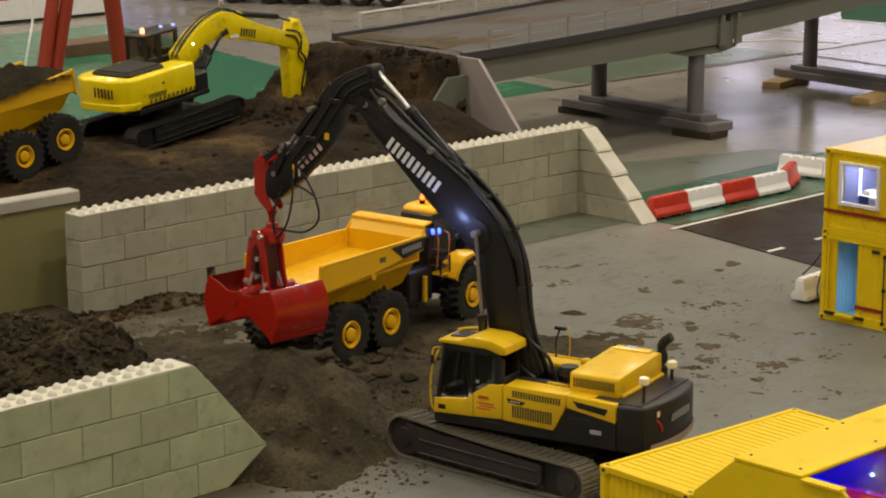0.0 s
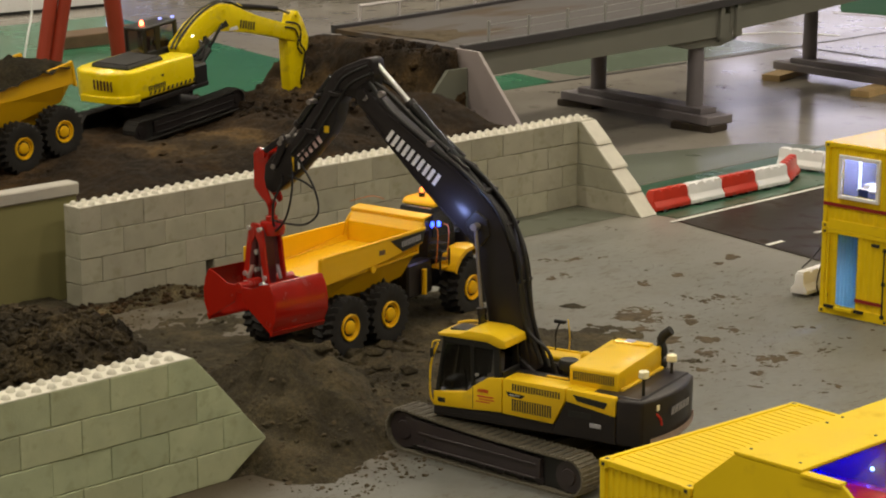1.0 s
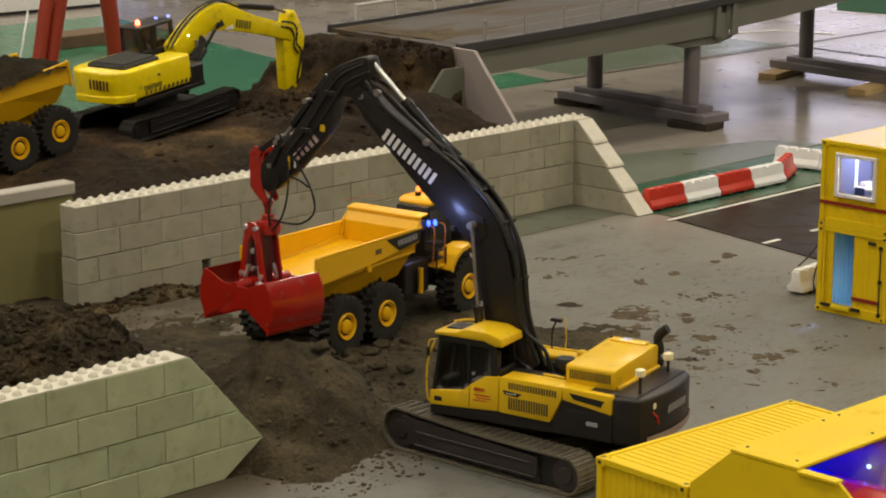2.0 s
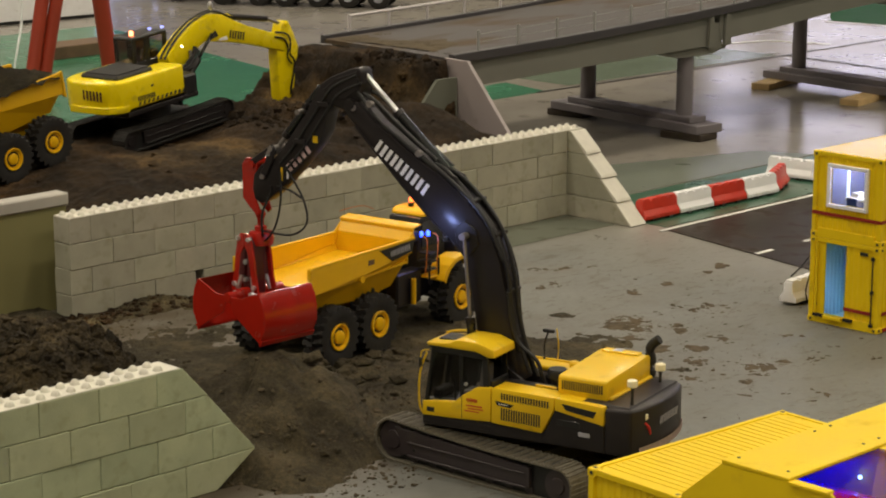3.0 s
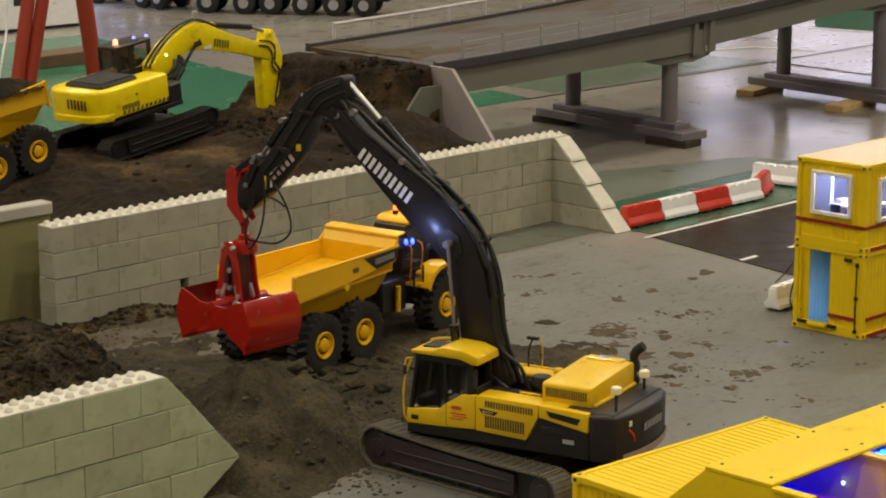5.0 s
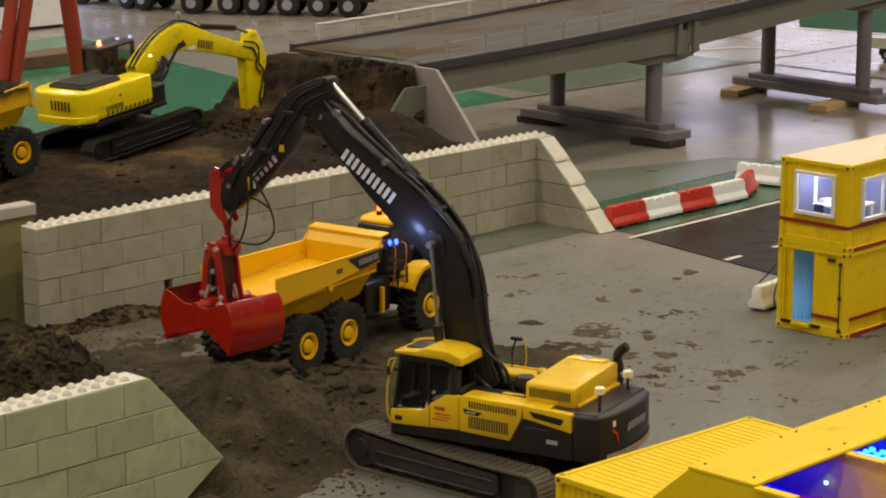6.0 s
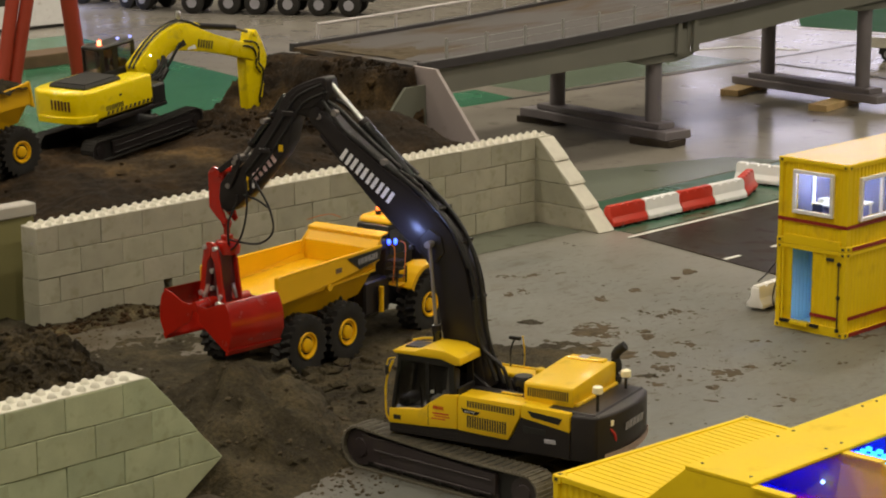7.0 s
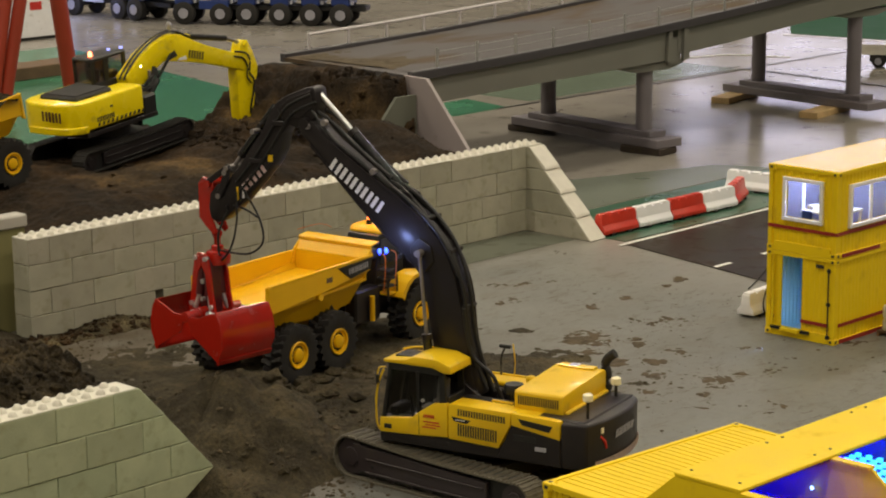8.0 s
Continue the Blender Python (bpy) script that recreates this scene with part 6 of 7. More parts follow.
part("far_rail", tube(bmesh.new(), [(0.004, -0.098, 0.150), (0.004, -0.098, 0.185), (-0.004, -0.098, 0.206)], 0.0016, 8, 3), BLACK, exc, "", True)
part("far_mirror", boxes((-0.014, 0.008, -0.103, -0.096, 0.203, 0.209), bevel=0.0015), BLACK, exc)
part("far_handrail", tube(bmesh.new(), [(-0.020, -0.098, 0.150), (-0.022, -0.099, 0.180), (-0.018, -0.099, 0.212)], 0.0010, 6, 3), YELLOW, exc, "thin yellow handrail", True)
part("tank_edge", boxes((-0.098, 0.040, -0.103, -0.098, 0.150, 0.1585), bevel=0.001), YELLOW, exc)
for y in (0.030, -0.030):
    part("boom_bracket", prism(bmesh.new(), [(-0.05, 0.098), (0.075, 0.098), (0.055, 0.150), (0.030, 0.175), (0.005, 0.175), (-0.03, 0.150)], y - 0.004, y + 0.004, "y", bevel=0.001), CHARCOAL, exc)

# boom, arm and their rams
BOOM = [(-0.018, 0.150), (0.040, 0.140), (0.058, 0.180), (0.066, 0.224), (0.0785, 0.300), (0.090, 0.344), (0.1086, 0.366), (0.157, 0.4076), (0.206, 0.4534), (0.270, 0.518), (0.302, 0.551), (0.320, 0.566), (0.325, 0.580), (0.312, 0.592), (0.296, 0.588), (0.260, 0.5555), (0.184, 0.505), (0.130, 0.474), (0.082, 0.438), (0.045, 0.399), (0.0237, 0.344), (0.0075, 0.270), (-0.003, 0.205)]
part("boom", prism(bmesh.new(), BOOM, -0.015, 0.027, "y", bevel=0.003, seg=2), CHARCOAL, exc, "long charcoal gooseneck boom", True)
mark_bars("marking", exc, pose(0.2100, 0.0276, 0.4870, 90, 0, 180) @ pose(0, 0, 0, 0, 0, -36.0), 5, 0.0195, 0.022, 0.0050, LETTER)
ARM = [(0.293, 0.640), (0.297, 0.645), (0.308, 0.645), (0.322, 0.640), (0.353, 0.627), (0.373, 0.614), (0.387, 0.592), (0.405, 0.561), (0.450, 0.500), (0.472, 0.476), (0.500, 0.462), (0.513, 0.445), (0.516, 0.420), (0.512, 0.402), (0.499, 0.395), (0.488, 0.399), (0.450, 0.432), (0.415, 0.470), (0.381, 0.508), (0.368, 0.530), (0.360, 0.562), (0.348, 0.578), (0.322, 0.572), (0.306, 0.571), (0.296, 0.594), (0.289, 0.620)]
part("arm", prism(bmesh.new(), ARM, -0.016, 0.0205, "y", bevel=0.003, seg=2), CHARCOAL, exc, "charcoal dipper arm", True)
bm = bmesh.new()
for i in range(5):
    a = Vector((0.402 + 0.0095 * i, 0, 0.500 - 0.0085 * i + 0.006))
    prism(bm, [(a.x, a.z), (a.x + 0.005, a.z - 0.0045), (a.x - 0.004, a.z - 0.015), (a.x - 0.009, a.z - 0.0105)], 0.0206, 0.0214, "y")
part("hazard_marks", bm, mat("pink_marks", (0.62, 0.45, 0.45), 0.5), exc, "pale slanted marking bars")
part("amber_bar", boxes((0.4522, 0.4562, 0.0206, 0.0216, 0.439, 0.463), bevel=0.0003), YELLOW, exc)
part("white_bar", boxes((0.4398, 0.4440, 0.0206, 0.0216, 0.444, 0.468), bevel=0.0003), LETTER, exc)
part("yellow_tag", boxes((0.380, 0.390, 0.0206, 0.0214, 0.512, 0.524), bevel=0.0003), YELLOW, exc)
part("pivot_pin", cyl(bmesh.new(), (0.310, -0.032, 0.585), (0.310, 0.032, 0.585), 0.009, None, 16), CHARCOAL, exc, "", True)
for px_, pz_ in ((0.304, 0.580), (0.272, 0.588), (0.178, 0.513)):
    part("pin_cap", cyl(bmesh.new(), (px_, 0.020, pz_), (px_, 0.0305, pz_), 0.0055, None, 12), DULL_STEEL, exc, "", True)
for p in ((0.330, 0.566), (0.345, 0.600), (0.300, 0.625), (0.405, 0.573), (0.480, 0.470), (0.478, 0.425)):
    part("pin_head", cyl(bmesh.new(), (p[0], -0.024, p[1]), (p[0], 0.0238, p[1]), 0.0040, None, 12), CHARCOAL, exc, "", True)


def ram(a, b, y, r, split=0.55, rod_mat=STEEL, name="ram", thin=0.52):
    a, b = Vector((a[0], y, a[1])), Vector((b[0], y, b[1]))
    mid = a.lerp(b, split)
    t = part(name + "_barrel", cyl(bmesh.new(), a, mid, r, None, 16), GLOSS_BLACK, exc, "", True)
    part(name + "_rod", cyl(bmesh.new(), mid, b, r * thin, None, 14), rod_mat, t, "bright steel rod", True)
    part(name + "_collar", cyl(bmesh.new(), mid - (b - a).normalized() * 0.006, mid + (b - a).normalized() * 0.003, r * 1.12, None, 16), CHARCOAL, t, "", True)


ram((0.122, 0.4685), (0.2995, 0.636), 0.0, 0.0088, 0.62, STEEL, "arm_ram")
for y in (-0.016, 0.011):
    part("ram_bracket", prism(bmesh.new(), [(0.092, 0.440), (0.150, 0.482), (0.128, 0.484), (0.112, 0.478)], y, y + 0.005, "y", bevel=0.001), CHARCOAL, exc)
for y in (0.038, -0.038):
    ram((0.062, 0.130), (0.085, 0.386), y, 0.0075, 0.46, DULL_STEEL, "boom_ram", 0.40)
    part("ram_pin", cyl(bmesh.new(), (0.085, min(0, y * 1.22), 0.386), (0.085, max(0, y * 1.22), 0.386), 0.006, None, 12), DULL_STEEL, exc, "", True)
ram((0.386, 0.604), (0.474, 0.494), 0.0, 0.0072, 0.80, DULL_STEEL, "grab_ram")
for y in (-0.0255, 0.0215):
    part("tip_link", prism(bmesh.new(), [(0.470, 0.500), (0.480, 0.492), (0.486, 0.470), (0.498, 0.444), (0.488, 0.440), (0.472, 0.470), (0.463, 0.492)], y, y + 0.004, "y", bevel=0.001), CHARCOAL, exc)
    part("coupler_link", prism(bmesh.new(), [(0.468, 0.496), (0.474, 0.502), (0.520, 0.470), (0.517, 0.460), (0.474, 0.488)], y * 0.8, y * 0.8 + 0.0035, "y", bevel=0.001), CHARCOAL, exc)
for u, w in ((0.474, 0.494), (0.478, 0.486), (0.417, 0.5625), (0.492, 0.444)):
    part("link_pin", cyl(bmesh.new(), (u, -0.027, w), (u, 0.0275, w), 0.0046, None, 12), DULL_STEEL, exc, "", True)
# welded seams and flange plates that stiffen the boom and arm
part("boom_flange", prism(bmesh.new(), [(0.258, 0.5560), (0.184, 0.5075), (0.130, 0.4765), (0.083, 0.4405), (0.083, 0.4365), (0.130, 0.4725), (0.184, 0.5035), (0.258, 0.5520)], 0.0255, 0.0290, "y"), CHARCOAL, exc)
part("boom_flange", prism(bmesh.new(), [(0.300, 0.551), (0.206, 0.4555), (0.157, 0.4095), (0.1086, 0.368), (0.1086, 0.3645), (0.157, 0.4060), (0.206, 0.4515), (0.302, 0.548)], 0.0255, 0.0285, "y"), CHARCOAL, exc)
part("boom_boss", prism(bmesh.new(), [(0.062, 0.372), (0.080, 0.352), (0.104, 0.372), (0.108, 0.392), (0.090, 0.410), (0.068, 0.398)], 0.026, 0.0305, "y", bevel=0.001), CHARCOAL, exc)
part("arm_plate", prism(bmesh.new(), [(0.300, 0.640), (0.345, 0.624), (0.368, 0.604), (0.356, 0.588), (0.322, 0.592), (0.296, 0.612)], 0.0205, 0.0228, "y", bevel=0.0008), CHARCOAL, exc)
part("arm_pipe", tube(bmesh.new(), [(0.300, 0.023, 0.634), (0.345, 0.024, 0.612), (0.372, 0.024, 0.580), (0.420, 0.024, 0.512), (0.455, 0.024, 0.470)], 0.0022, 8, 5), BLACK, exc, "", True)
part("arm_pipe", tube(bmesh.new(), [(0.290, 0.023, 0.622), (0.335, 0.024, 0.600), (0.362, 0.024, 0.566), (0.410, 0.024, 0.498), (0.446, 0.024, 0.458)], 0.0022, 8, 5), BLACK, exc, "", True)
for u, w in ((0.366, 0.580), (0.414, 0.512)):
    part("pipe_clamp", boxes((u - 0.012, u + 0.012, 0.0208, 0.0268, w - 0.004, w + 0.004), bevel=0.0008), CHARCOAL, exc)
part("lamp_housing", boxes((0.119, 0.127, 0.0275, 0.036, 0.372, 0.380), bevel=0.0015), BLACK, exc)
LED_AT = EXC @ Vector((0.126, 0.062, 0.402))
li = bpy.data.lights.new("boom_lamp", "POINT")
li.energy, li.color, li.shadow_soft_size = 0.19, (0.34, 0.44, 1.0), 0.007
new("boom_lamp", li).location = LED_AT
part("lamp_lens", boxes((0.121, 0.125, 0.0300, 0.0345, 0.3714, 0.3722)), GLASS_DARK, exc)

# hoses along the boom and to the grab
HOSE = [[(-0.034, 0.016, 0.165), (-0.004, 0.018, 0.240), (0.009, 0.018, 0.330), (0.034, 0.016, 0.398), (0.078, 0.014, 0.446), (0.126, 0.012, 0.488), (0.150, 0.010, 0.498)],
        [(-0.020, -0.012, 0.160), (0.004, -0.012, 0.240), (0.015, -0.012, 0.330), (0.042, -0.010, 0.396), (0.085, -0.010, 0.445), (0.134, -0.008, 0.486)],
        [(-0.044, 0.002, 0.160), (-0.012, 0.004, 0.245), (0.001, 0.004, 0.335), (0.026, 0.002, 0.403), (0.068, 0.0, 0.453), (0.116, 0.0, 0.490), (0.142, 0.0, 0.494)],
        [(-0.012, 0.020, 0.200), (0.000, 0.022, 0.260), (0.012, 0.022, 0.340), (0.040, 0.020, 0.400), (0.070, 0.020, 0.434)],
        [(0.150, 0.016, 0.504), (0.209, 0.016, 0.546), (0.262, 0.016, 0.588), (0.292, 0.014, 0.604)],
        [(0.134, -0.012, 0.490), (0.209, -0.012, 0.547), (0.262, -0.012, 0.588), (0.292, -0.012, 0.604)],
        [(0.112, -0.004, 0.478), (0.180, -0.002, 0.512), (0.245, 0.000, 0.560), (0.285, 0.002, 0.596)],
        [(0.105, 0.022, 0.462), (0.165, 0.023, 0.501), (0.222, 0.023, 0.538), (0.262, 0.022, 0.565), (0.300, 0.020, 0.606)],
        [(0.020, 0.024, 0.350), (0.050, 0.026, 0.412), (0.092, 0.026, 0.455), (0.135, 0.024, 0.485), (0.180, 0.020, 0.512)],
        [(-0.060, 0.022, 0.150), (-0.048, 0.024, 0.190), (-0.010, 0.028, 0.225), (0.004, 0.030, 0.300)]]
for h, dx in zip(HOSE, (0.005, 0.0, 0.009, 0.002, 0.0, 0.0, 0.0, 0.0, 0.0, 0.003)):
    h = [(p[0] + dx, p[1], p[2] - 0.4 * dx) for p in h]
    part("hose", tube(bmesh.new(), h, 0.0034, 8, 5), BLACK, exc, "", True)
for i, s in enumerate(((0.010, 0.30), (0.036, 0.392), (0.076, 0.444), (0.002, 0.22))):
    part("hose_clamp", boxes((s[0] - 0.004, s[0] + 0.008, -0.016, 0.024, s[1] - 0.005, s[1] + 0.001), bevel=0.001), CHARCOAL if i % 2 else BLACK, exc)
GRAB_HOSE = [[(0.44, 0.024, 0.46), (0.405, 0.030, 0.415), (0.395, 0.034, 0.375), (0.425, 0.030, 0.350), (0.470, 0.024, 0.346), (0.505, 0.012, 0.346)],
             [(0.455, 0.024, 0.455), (0.452, 0.028, 0.410), (0.462, 0.028, 0.365), (0.485, 0.020, 0.335), (0.505, 0.010, 0.325)],
             [(0.468, 0.018, 0.43), (0.430, 0.028, 0.425), (0.408, 0.03, 0.415)],
             [(0.475, 0.022, 0.42), (0.492, 0.026, 0.38), (0.496, 0.022, 0.345), (0.500, 0.012, 0.335)]]
for h in GRAB_HOSE:
    part("grab_hose", tube(bmesh.new(), h, 0.0019, 8, 5), BLACK, exc, "", True)

# red coupler and grab; the grab's axis lies along the block walls
bm = bmesh.new()
for y in (-0.019, 0.014):
    prism(bm, [(0.507, 0.470), (0.528, 0.474), (0.538, 0.462), (0.538, 0.402), (0.526, 0.388), (0.508, 0.372), (0.502, 0.378), (0.512, 0.405)], y, y + 0.005, "y", bevel=0.0008)
box(bm, 0.530, 0.537, -0.015, 0.015, 0.404, 0.460, bevel=0.001)
part("coupler", bm, RED, exc, "red quick coupler")
part("coupler_pin", cyl(bmesh.new(), (0.518, -0.024, 0.462), (0.518, 0.024, 0.462), 0.007, None, 14), RED, exc, "", True)
part("swivel", lathe(bmesh.new(), [(0.007, 0.378), (0.010, 0.372), (0.006, 0.362), (0.006, 0.352), (0.011, 0.350), (0.011, 0.342), (0.020, 0.340), (0.024, 0.330), (0.022, 0.318)], (0.514, 0, 0), "z", 20), RED, exc, "", True)
GC = (-0.174, -0.790)
TO = EXC.inverted() @ Matrix.Translation((GC[0], GC[1], 0))


def placed(bm, m):
    bm.transform(m)
    return bm


HW = 0.058
# the grab's head: an inner block, its shade put into the colour, between two bell-shaped red plates, with short rams
bm = bmesh.new()
prism(bm, [(-0.017, 0.226), (0.017, 0.226), (0.018, 0.25), (0.013, 0.320), (0.008, 0.334), (-0.008, 0.334), (-0.013, 0.320), (-0.018, 0.25)], -0.012, 0.012, "x", bevel=0.002)
part("grab_head", placed(bm, TO), GRAB_DARK, exc, "inner block of the grab, shade put into its dark red", True)
for x in (-0.022, 0.017):
    for s in (-1, 1):
        leg = [(s * 0.0005, 0.342), (s * 0.010, 0.341), (s * 0.018, 0.330), (s * 0.024, 0.305), (s * 0.029, 0.270), (s * 0.036, 0.238), (s * 0.030, 0.226), (s * 0.021, 0.232), (s * 0.015, 0.270), (s * 0.010, 0.304), (s * 0.0005, 0.318)]
        bm = prism(bmesh.new(), leg if s < 0 else leg[::-1], x, x + 0.005, "x", bevel=0.0010)
        part("head_plate", placed(bm, TO), RED, exc)
for x in (-0.024, 0.024):
    for s in (-1, 1):
        part("grab_cylinder", placed(cyl(bmesh.new(), (x * 0.55, s * 0.007, 0.318), (x * 0.65, s * 0.013, 0.266), 0.0072, None, 14), TO), GRAB_DARK, exc, "", True)
        part("grab_rod", placed(cyl(bmesh.new(), (x * 0.65, s * 0.013, 0.266), (x * 0.8, s * 0.022, 0.240), 0.0045, None, 12), TO), STEEL, exc, "", True)
    part("hinge_boss", placed(cyl(bmesh.new(), (x - 0.010, 0, 0.235), (x + 0.010, 0, 0.235), 0.010, None, 16), TO), RED, exc, "", True)
for x, y, z in ((-0.037, 0.005, 0.236), (-0.037, -0.040, 0.240), (-0.036, -0.048, 0.238)):
    part("bolt_head", placed(cyl(bmesh.new(), (x - 0.006, y, z), (x, y, z), 0.0058, None, 12), TO), STEEL, exc, "", True)


for x, y, z, rr in ((-0.022, 0.013, 0.332, 0.0042), (-0.022, -0.013, 0.332, 0.0042), (-0.0170, 0.0, 0.290, 0.0048), (-0.022, 0.026, 0.248, 0.0046), (-0.022, -0.026, 0.248, 0.0046), (-0.0170, 0.002, 0.258, 0.0040)):
    part("pin_head", placed(cyl(bmesh.new(), (x - 0.004, y, z), (x + 0.003, y, z), rr, None, 12), TO), STEEL, exc, "", True)


def shell(s):
    """One half of the clamshell: curved back, two cheeks and a lip. s: +1 or -1, the side on which it hangs."""
    back = [(0.082, 0.253), (0.092, 0.236), (0.097, 0.214), (0.096, 0.190), (0.083, 0.164)]
    bm = bmesh.new()
    out = [(s * a, z) for a, z in back]
    inn = [(s * (a - 0.0035), z + 0.0005) for a, z in back]
    prism(bm, out + inn[::-1], -HW, HW, "x")
    sh = part("grab_shell", placed(bm, TO), RED, exc, "glossy red bucket shell, swung open", True)
    for x in (-HW - 0.003, HW):
        bm = bmesh.new()
        prism(bm, out + [(s * 0.012, 0.206), (s * 0.006, 0.226), (s * 0.010, 0.236), (s * 0.034, 0.236), (s * 0.060, 0.247)], x, x + 0.003, "x", bevel=0.0006)
        part("cheek", placed(bm, TO), RED, sh)
    bm = bmesh.new()
    prism(bm, [(s * 0.084, 0.160), (s * 0.090, 0.170), (s * 0.086, 0.1705), (s * 0.0795, 0.162)], -HW - 0.003, HW + 0.003, "x", bevel=0.0005)
    part("lip", placed(bm, TO), RED, sh)
    return sh


part("hinge_shaft", placed(cyl(bmesh.new(), (-HW - 0.004, 0, 0.233), (HW + 0.004, 0, 0.233), 0.009, None, 16), TO), RED, exc, "", True)
shell(1)
shell(-1)


# ---- articulated dump trucks ----
def big_wheel_meshes():
    n = 88
    rings = [(0.0252, 0.0252, -0.019), (0.034, 0.034, -0.0225), (0.050, 0.050, -0.0232), (0.0540, 0.0600, -0.0225), (0.0535, 0.0605, -0.012), (0.0535, 0.0605, -0.0015),
             (0.0535, 0.0605, 0.0015), (0.0535, 0.0605, 0.012), (0.0540, 0.0600, 0.0225), (0.050, 0.050, 0.0232), (0.034, 0.034, 0.0225), (0.0252, 0.0252, 0.019)]
    bm = bmesh.new()
    made = []
    for low, high, h in rings:
        row = []
        for i in range(n):
            skew = round(abs(h) / 0.012)
            lug = ((i + skew) % 4 < 2) if h < 0 else ((i + 2 + skew) % 4 < 2)
            rr = high if lug else low
            a = 2 * math.pi * (i + 0.35 * (i % 2)) / n
            row.append(bm.verts.new((rr * math.cos(a), h, rr * math.sin(a))))
        made.append(row)
    for a, b in zip(made, made[1:]):
        for i in range(n):
            j = (i + 1) % n
            bm.faces.new((a[i], b[i], b[j], a[j]))
    bm.faces.new(made[0])
    bm.faces.new(made[-1][::-1])
    bmesh.ops.recalc_face_normals(bm, faces=bm.faces[:])
    return bm


def rim_bmesh():
    bm = bmesh.new()
    lathe(bm, [(0.0258, -0.018), (0.0267, -0.0232), (0.0257, -0.0245), (0.0230, -0.0240), (0.0215, -0.0200), (0.0165, -0.0185), (0.0140, -0.0190), (0.0128, -0.0235), (0.0098, -0.0250), (0.0030, -0.0252)], (0, 0, 0), "y", 36)
    for i in range(10):
        a = 2 * math.pi * i / 10
        cyl(bm, (0.0188 * math.cos(a), -0.0185, 0.0188 * math.sin(a)), (0.0188 * math.cos(a), -0.0212, 0.0188 * math.sin(a)), 0.0012, None, 6)
    return bm


def dump_truck(m, label, soil=False, lit=True):
    t = thing("dump_truck", m, label, "dump truck", "articulated dump trucks")
    # wheels: the rim faces -y on the right-hand side
    tyre = rim = None
    for x in (-0.013, 0.113, 0.390):
        for y, turn in ((-0.089, 0), (0.089, 180)):
            mm = pose(x, y, 0.0585, 0, 17 * x * 10, 0) if not turn else pose(x, y, 0.0585, 0, 31 * x * 10, 180)
            if tyre is None:
                tyre = part("wheel", big_wheel_meshes(), RUBBER, t, "", True)
                rim = part("rim", rim_bmesh(), BODY_YELLOW, tyre, "yellow wheel rim", True)
                tyre.matrix_basis = mm
            else:
                w = share("wheel", tyre, mm, t)
                tagged(share("rim", rim, pose(0, 0, 0), w), "yellow wheel rim")
    for x in (-0.013, 0.113, 0.390):
        part("axle", cyl(bmesh.new(), (x, -0.075, 0.0605), (x, 0.075, 0.0605), 0.014, None, 14), CHARCOAL, t, "", True)
    part("rear_frame", boxes((-0.055, 0.215, -0.032, -0.012, 0.062, 0.098), (-0.055, 0.215, 0.012, 0.032, 0.062, 0.098), (-0.05, 0.21, -0.012, 0.012, 0.07, 0.085), bevel=0.002), BODY_YELLOW, t)
    part("walking_beam", boxes((-0.02, 0.135, -0.064, -0.048, 0.050, 0.068), bevel=0.003), CHARCOAL, t)
    # dump body: hull, flared sides, floor, headboard
    hull = bmesh.new()
    prism(hull, [(-0.100, 0.146), (-0.060, 0.112), (0.120, 0.104), (0.200, 0.113), (0.221, 0.150), (0.219, 0.160), (-0.094, 0.1485)], -0.070, 0.055, "y", bevel=0.001)
    body = part("dump_body", hull, BODY_YELLOW, t, "yellow open dump body", True)
    for s in (-1, 1):
        # slanted lower side; the far side stands closer to the middle
        low_y, rim_y = (0.055, 0.082) if s > 0 else (-0.070, -0.104)
        bm = bmesh.new()
        a = [(-0.096, 0.146), (-0.060, 0.112), (0.120, 0.104), (0.200, 0.113), (0.221, 0.150)]
        b = [(-0.092, 0.156), (-0.060, 0.158), (0.105, 0.169), (0.190, 0.179), (0.222, 0.183)]
        for (p, q), (u, v) in zip(zip(a, a[1:]), zip(b, b[1:])):
            f = [bm.verts.new((p[0], low_y, p[1])), bm.verts.new((q[0], low_y, q[1])), bm.verts.new((v[0], rim_y, v[1])), bm.verts.new((u[0], rim_y, u[1]))]
            bm.faces.new(f)
        bmesh.ops.remove_doubles(bm, verts=bm.verts[:], dist=1e-5)
        bmesh.ops.solidify(bm, geom=bm.faces[:], thickness=0.0025)
        part("lower_side", bm, BODY_YELLOW, body)
        # upright upper side with its rounded rail
        bm = bmesh.new()
        lo, hi = rim_y - 0.0025, rim_y + 0.0025
        prism(bm, [(-0.090, 0.146), (-0.084, 0.152), (0.075, 0.164), (0.140, 0.172), (0.224, 0.181), (0.233, 0.209 if s < 0 else 0.200), (-0.093, 0.206 if s < 0 else 0.203)], lo, hi, "y", bevel=0.0012)
        part("upper_side", bm, BODY_YELLOW, body)
        rail = [(-0.093, rim_y, 0.2055), (0.05, rim_y, 0.2075), (0.233, rim_y, 0.2095)] if s < 0 else [(-0.093, rim_y, 0.203), (0.233, rim_y, 0.200)]
        part("top_rail", tube(bmesh.new(), rail, 0.0034, 8), BODY_YELLOW, body, "", True)
        part("rear_post", prism(bmesh.new(), [(-0.097, 0.140), (-0.088, 0.146), (-0.090, 0.2065), (-0.096, 0.2065)], rim_y - 0.005, rim_y + 0.005, "y", bevel=0.001), BODY_YELLOW, body)
    part("body_floor", prism(bmesh.new(), [(-0.094, 0.156), (0.217, 0.166), (0.217, 0.161), (-0.092, 0.150)], -0.1012, 0.0792, "y"), BODY_YELLOW, body)
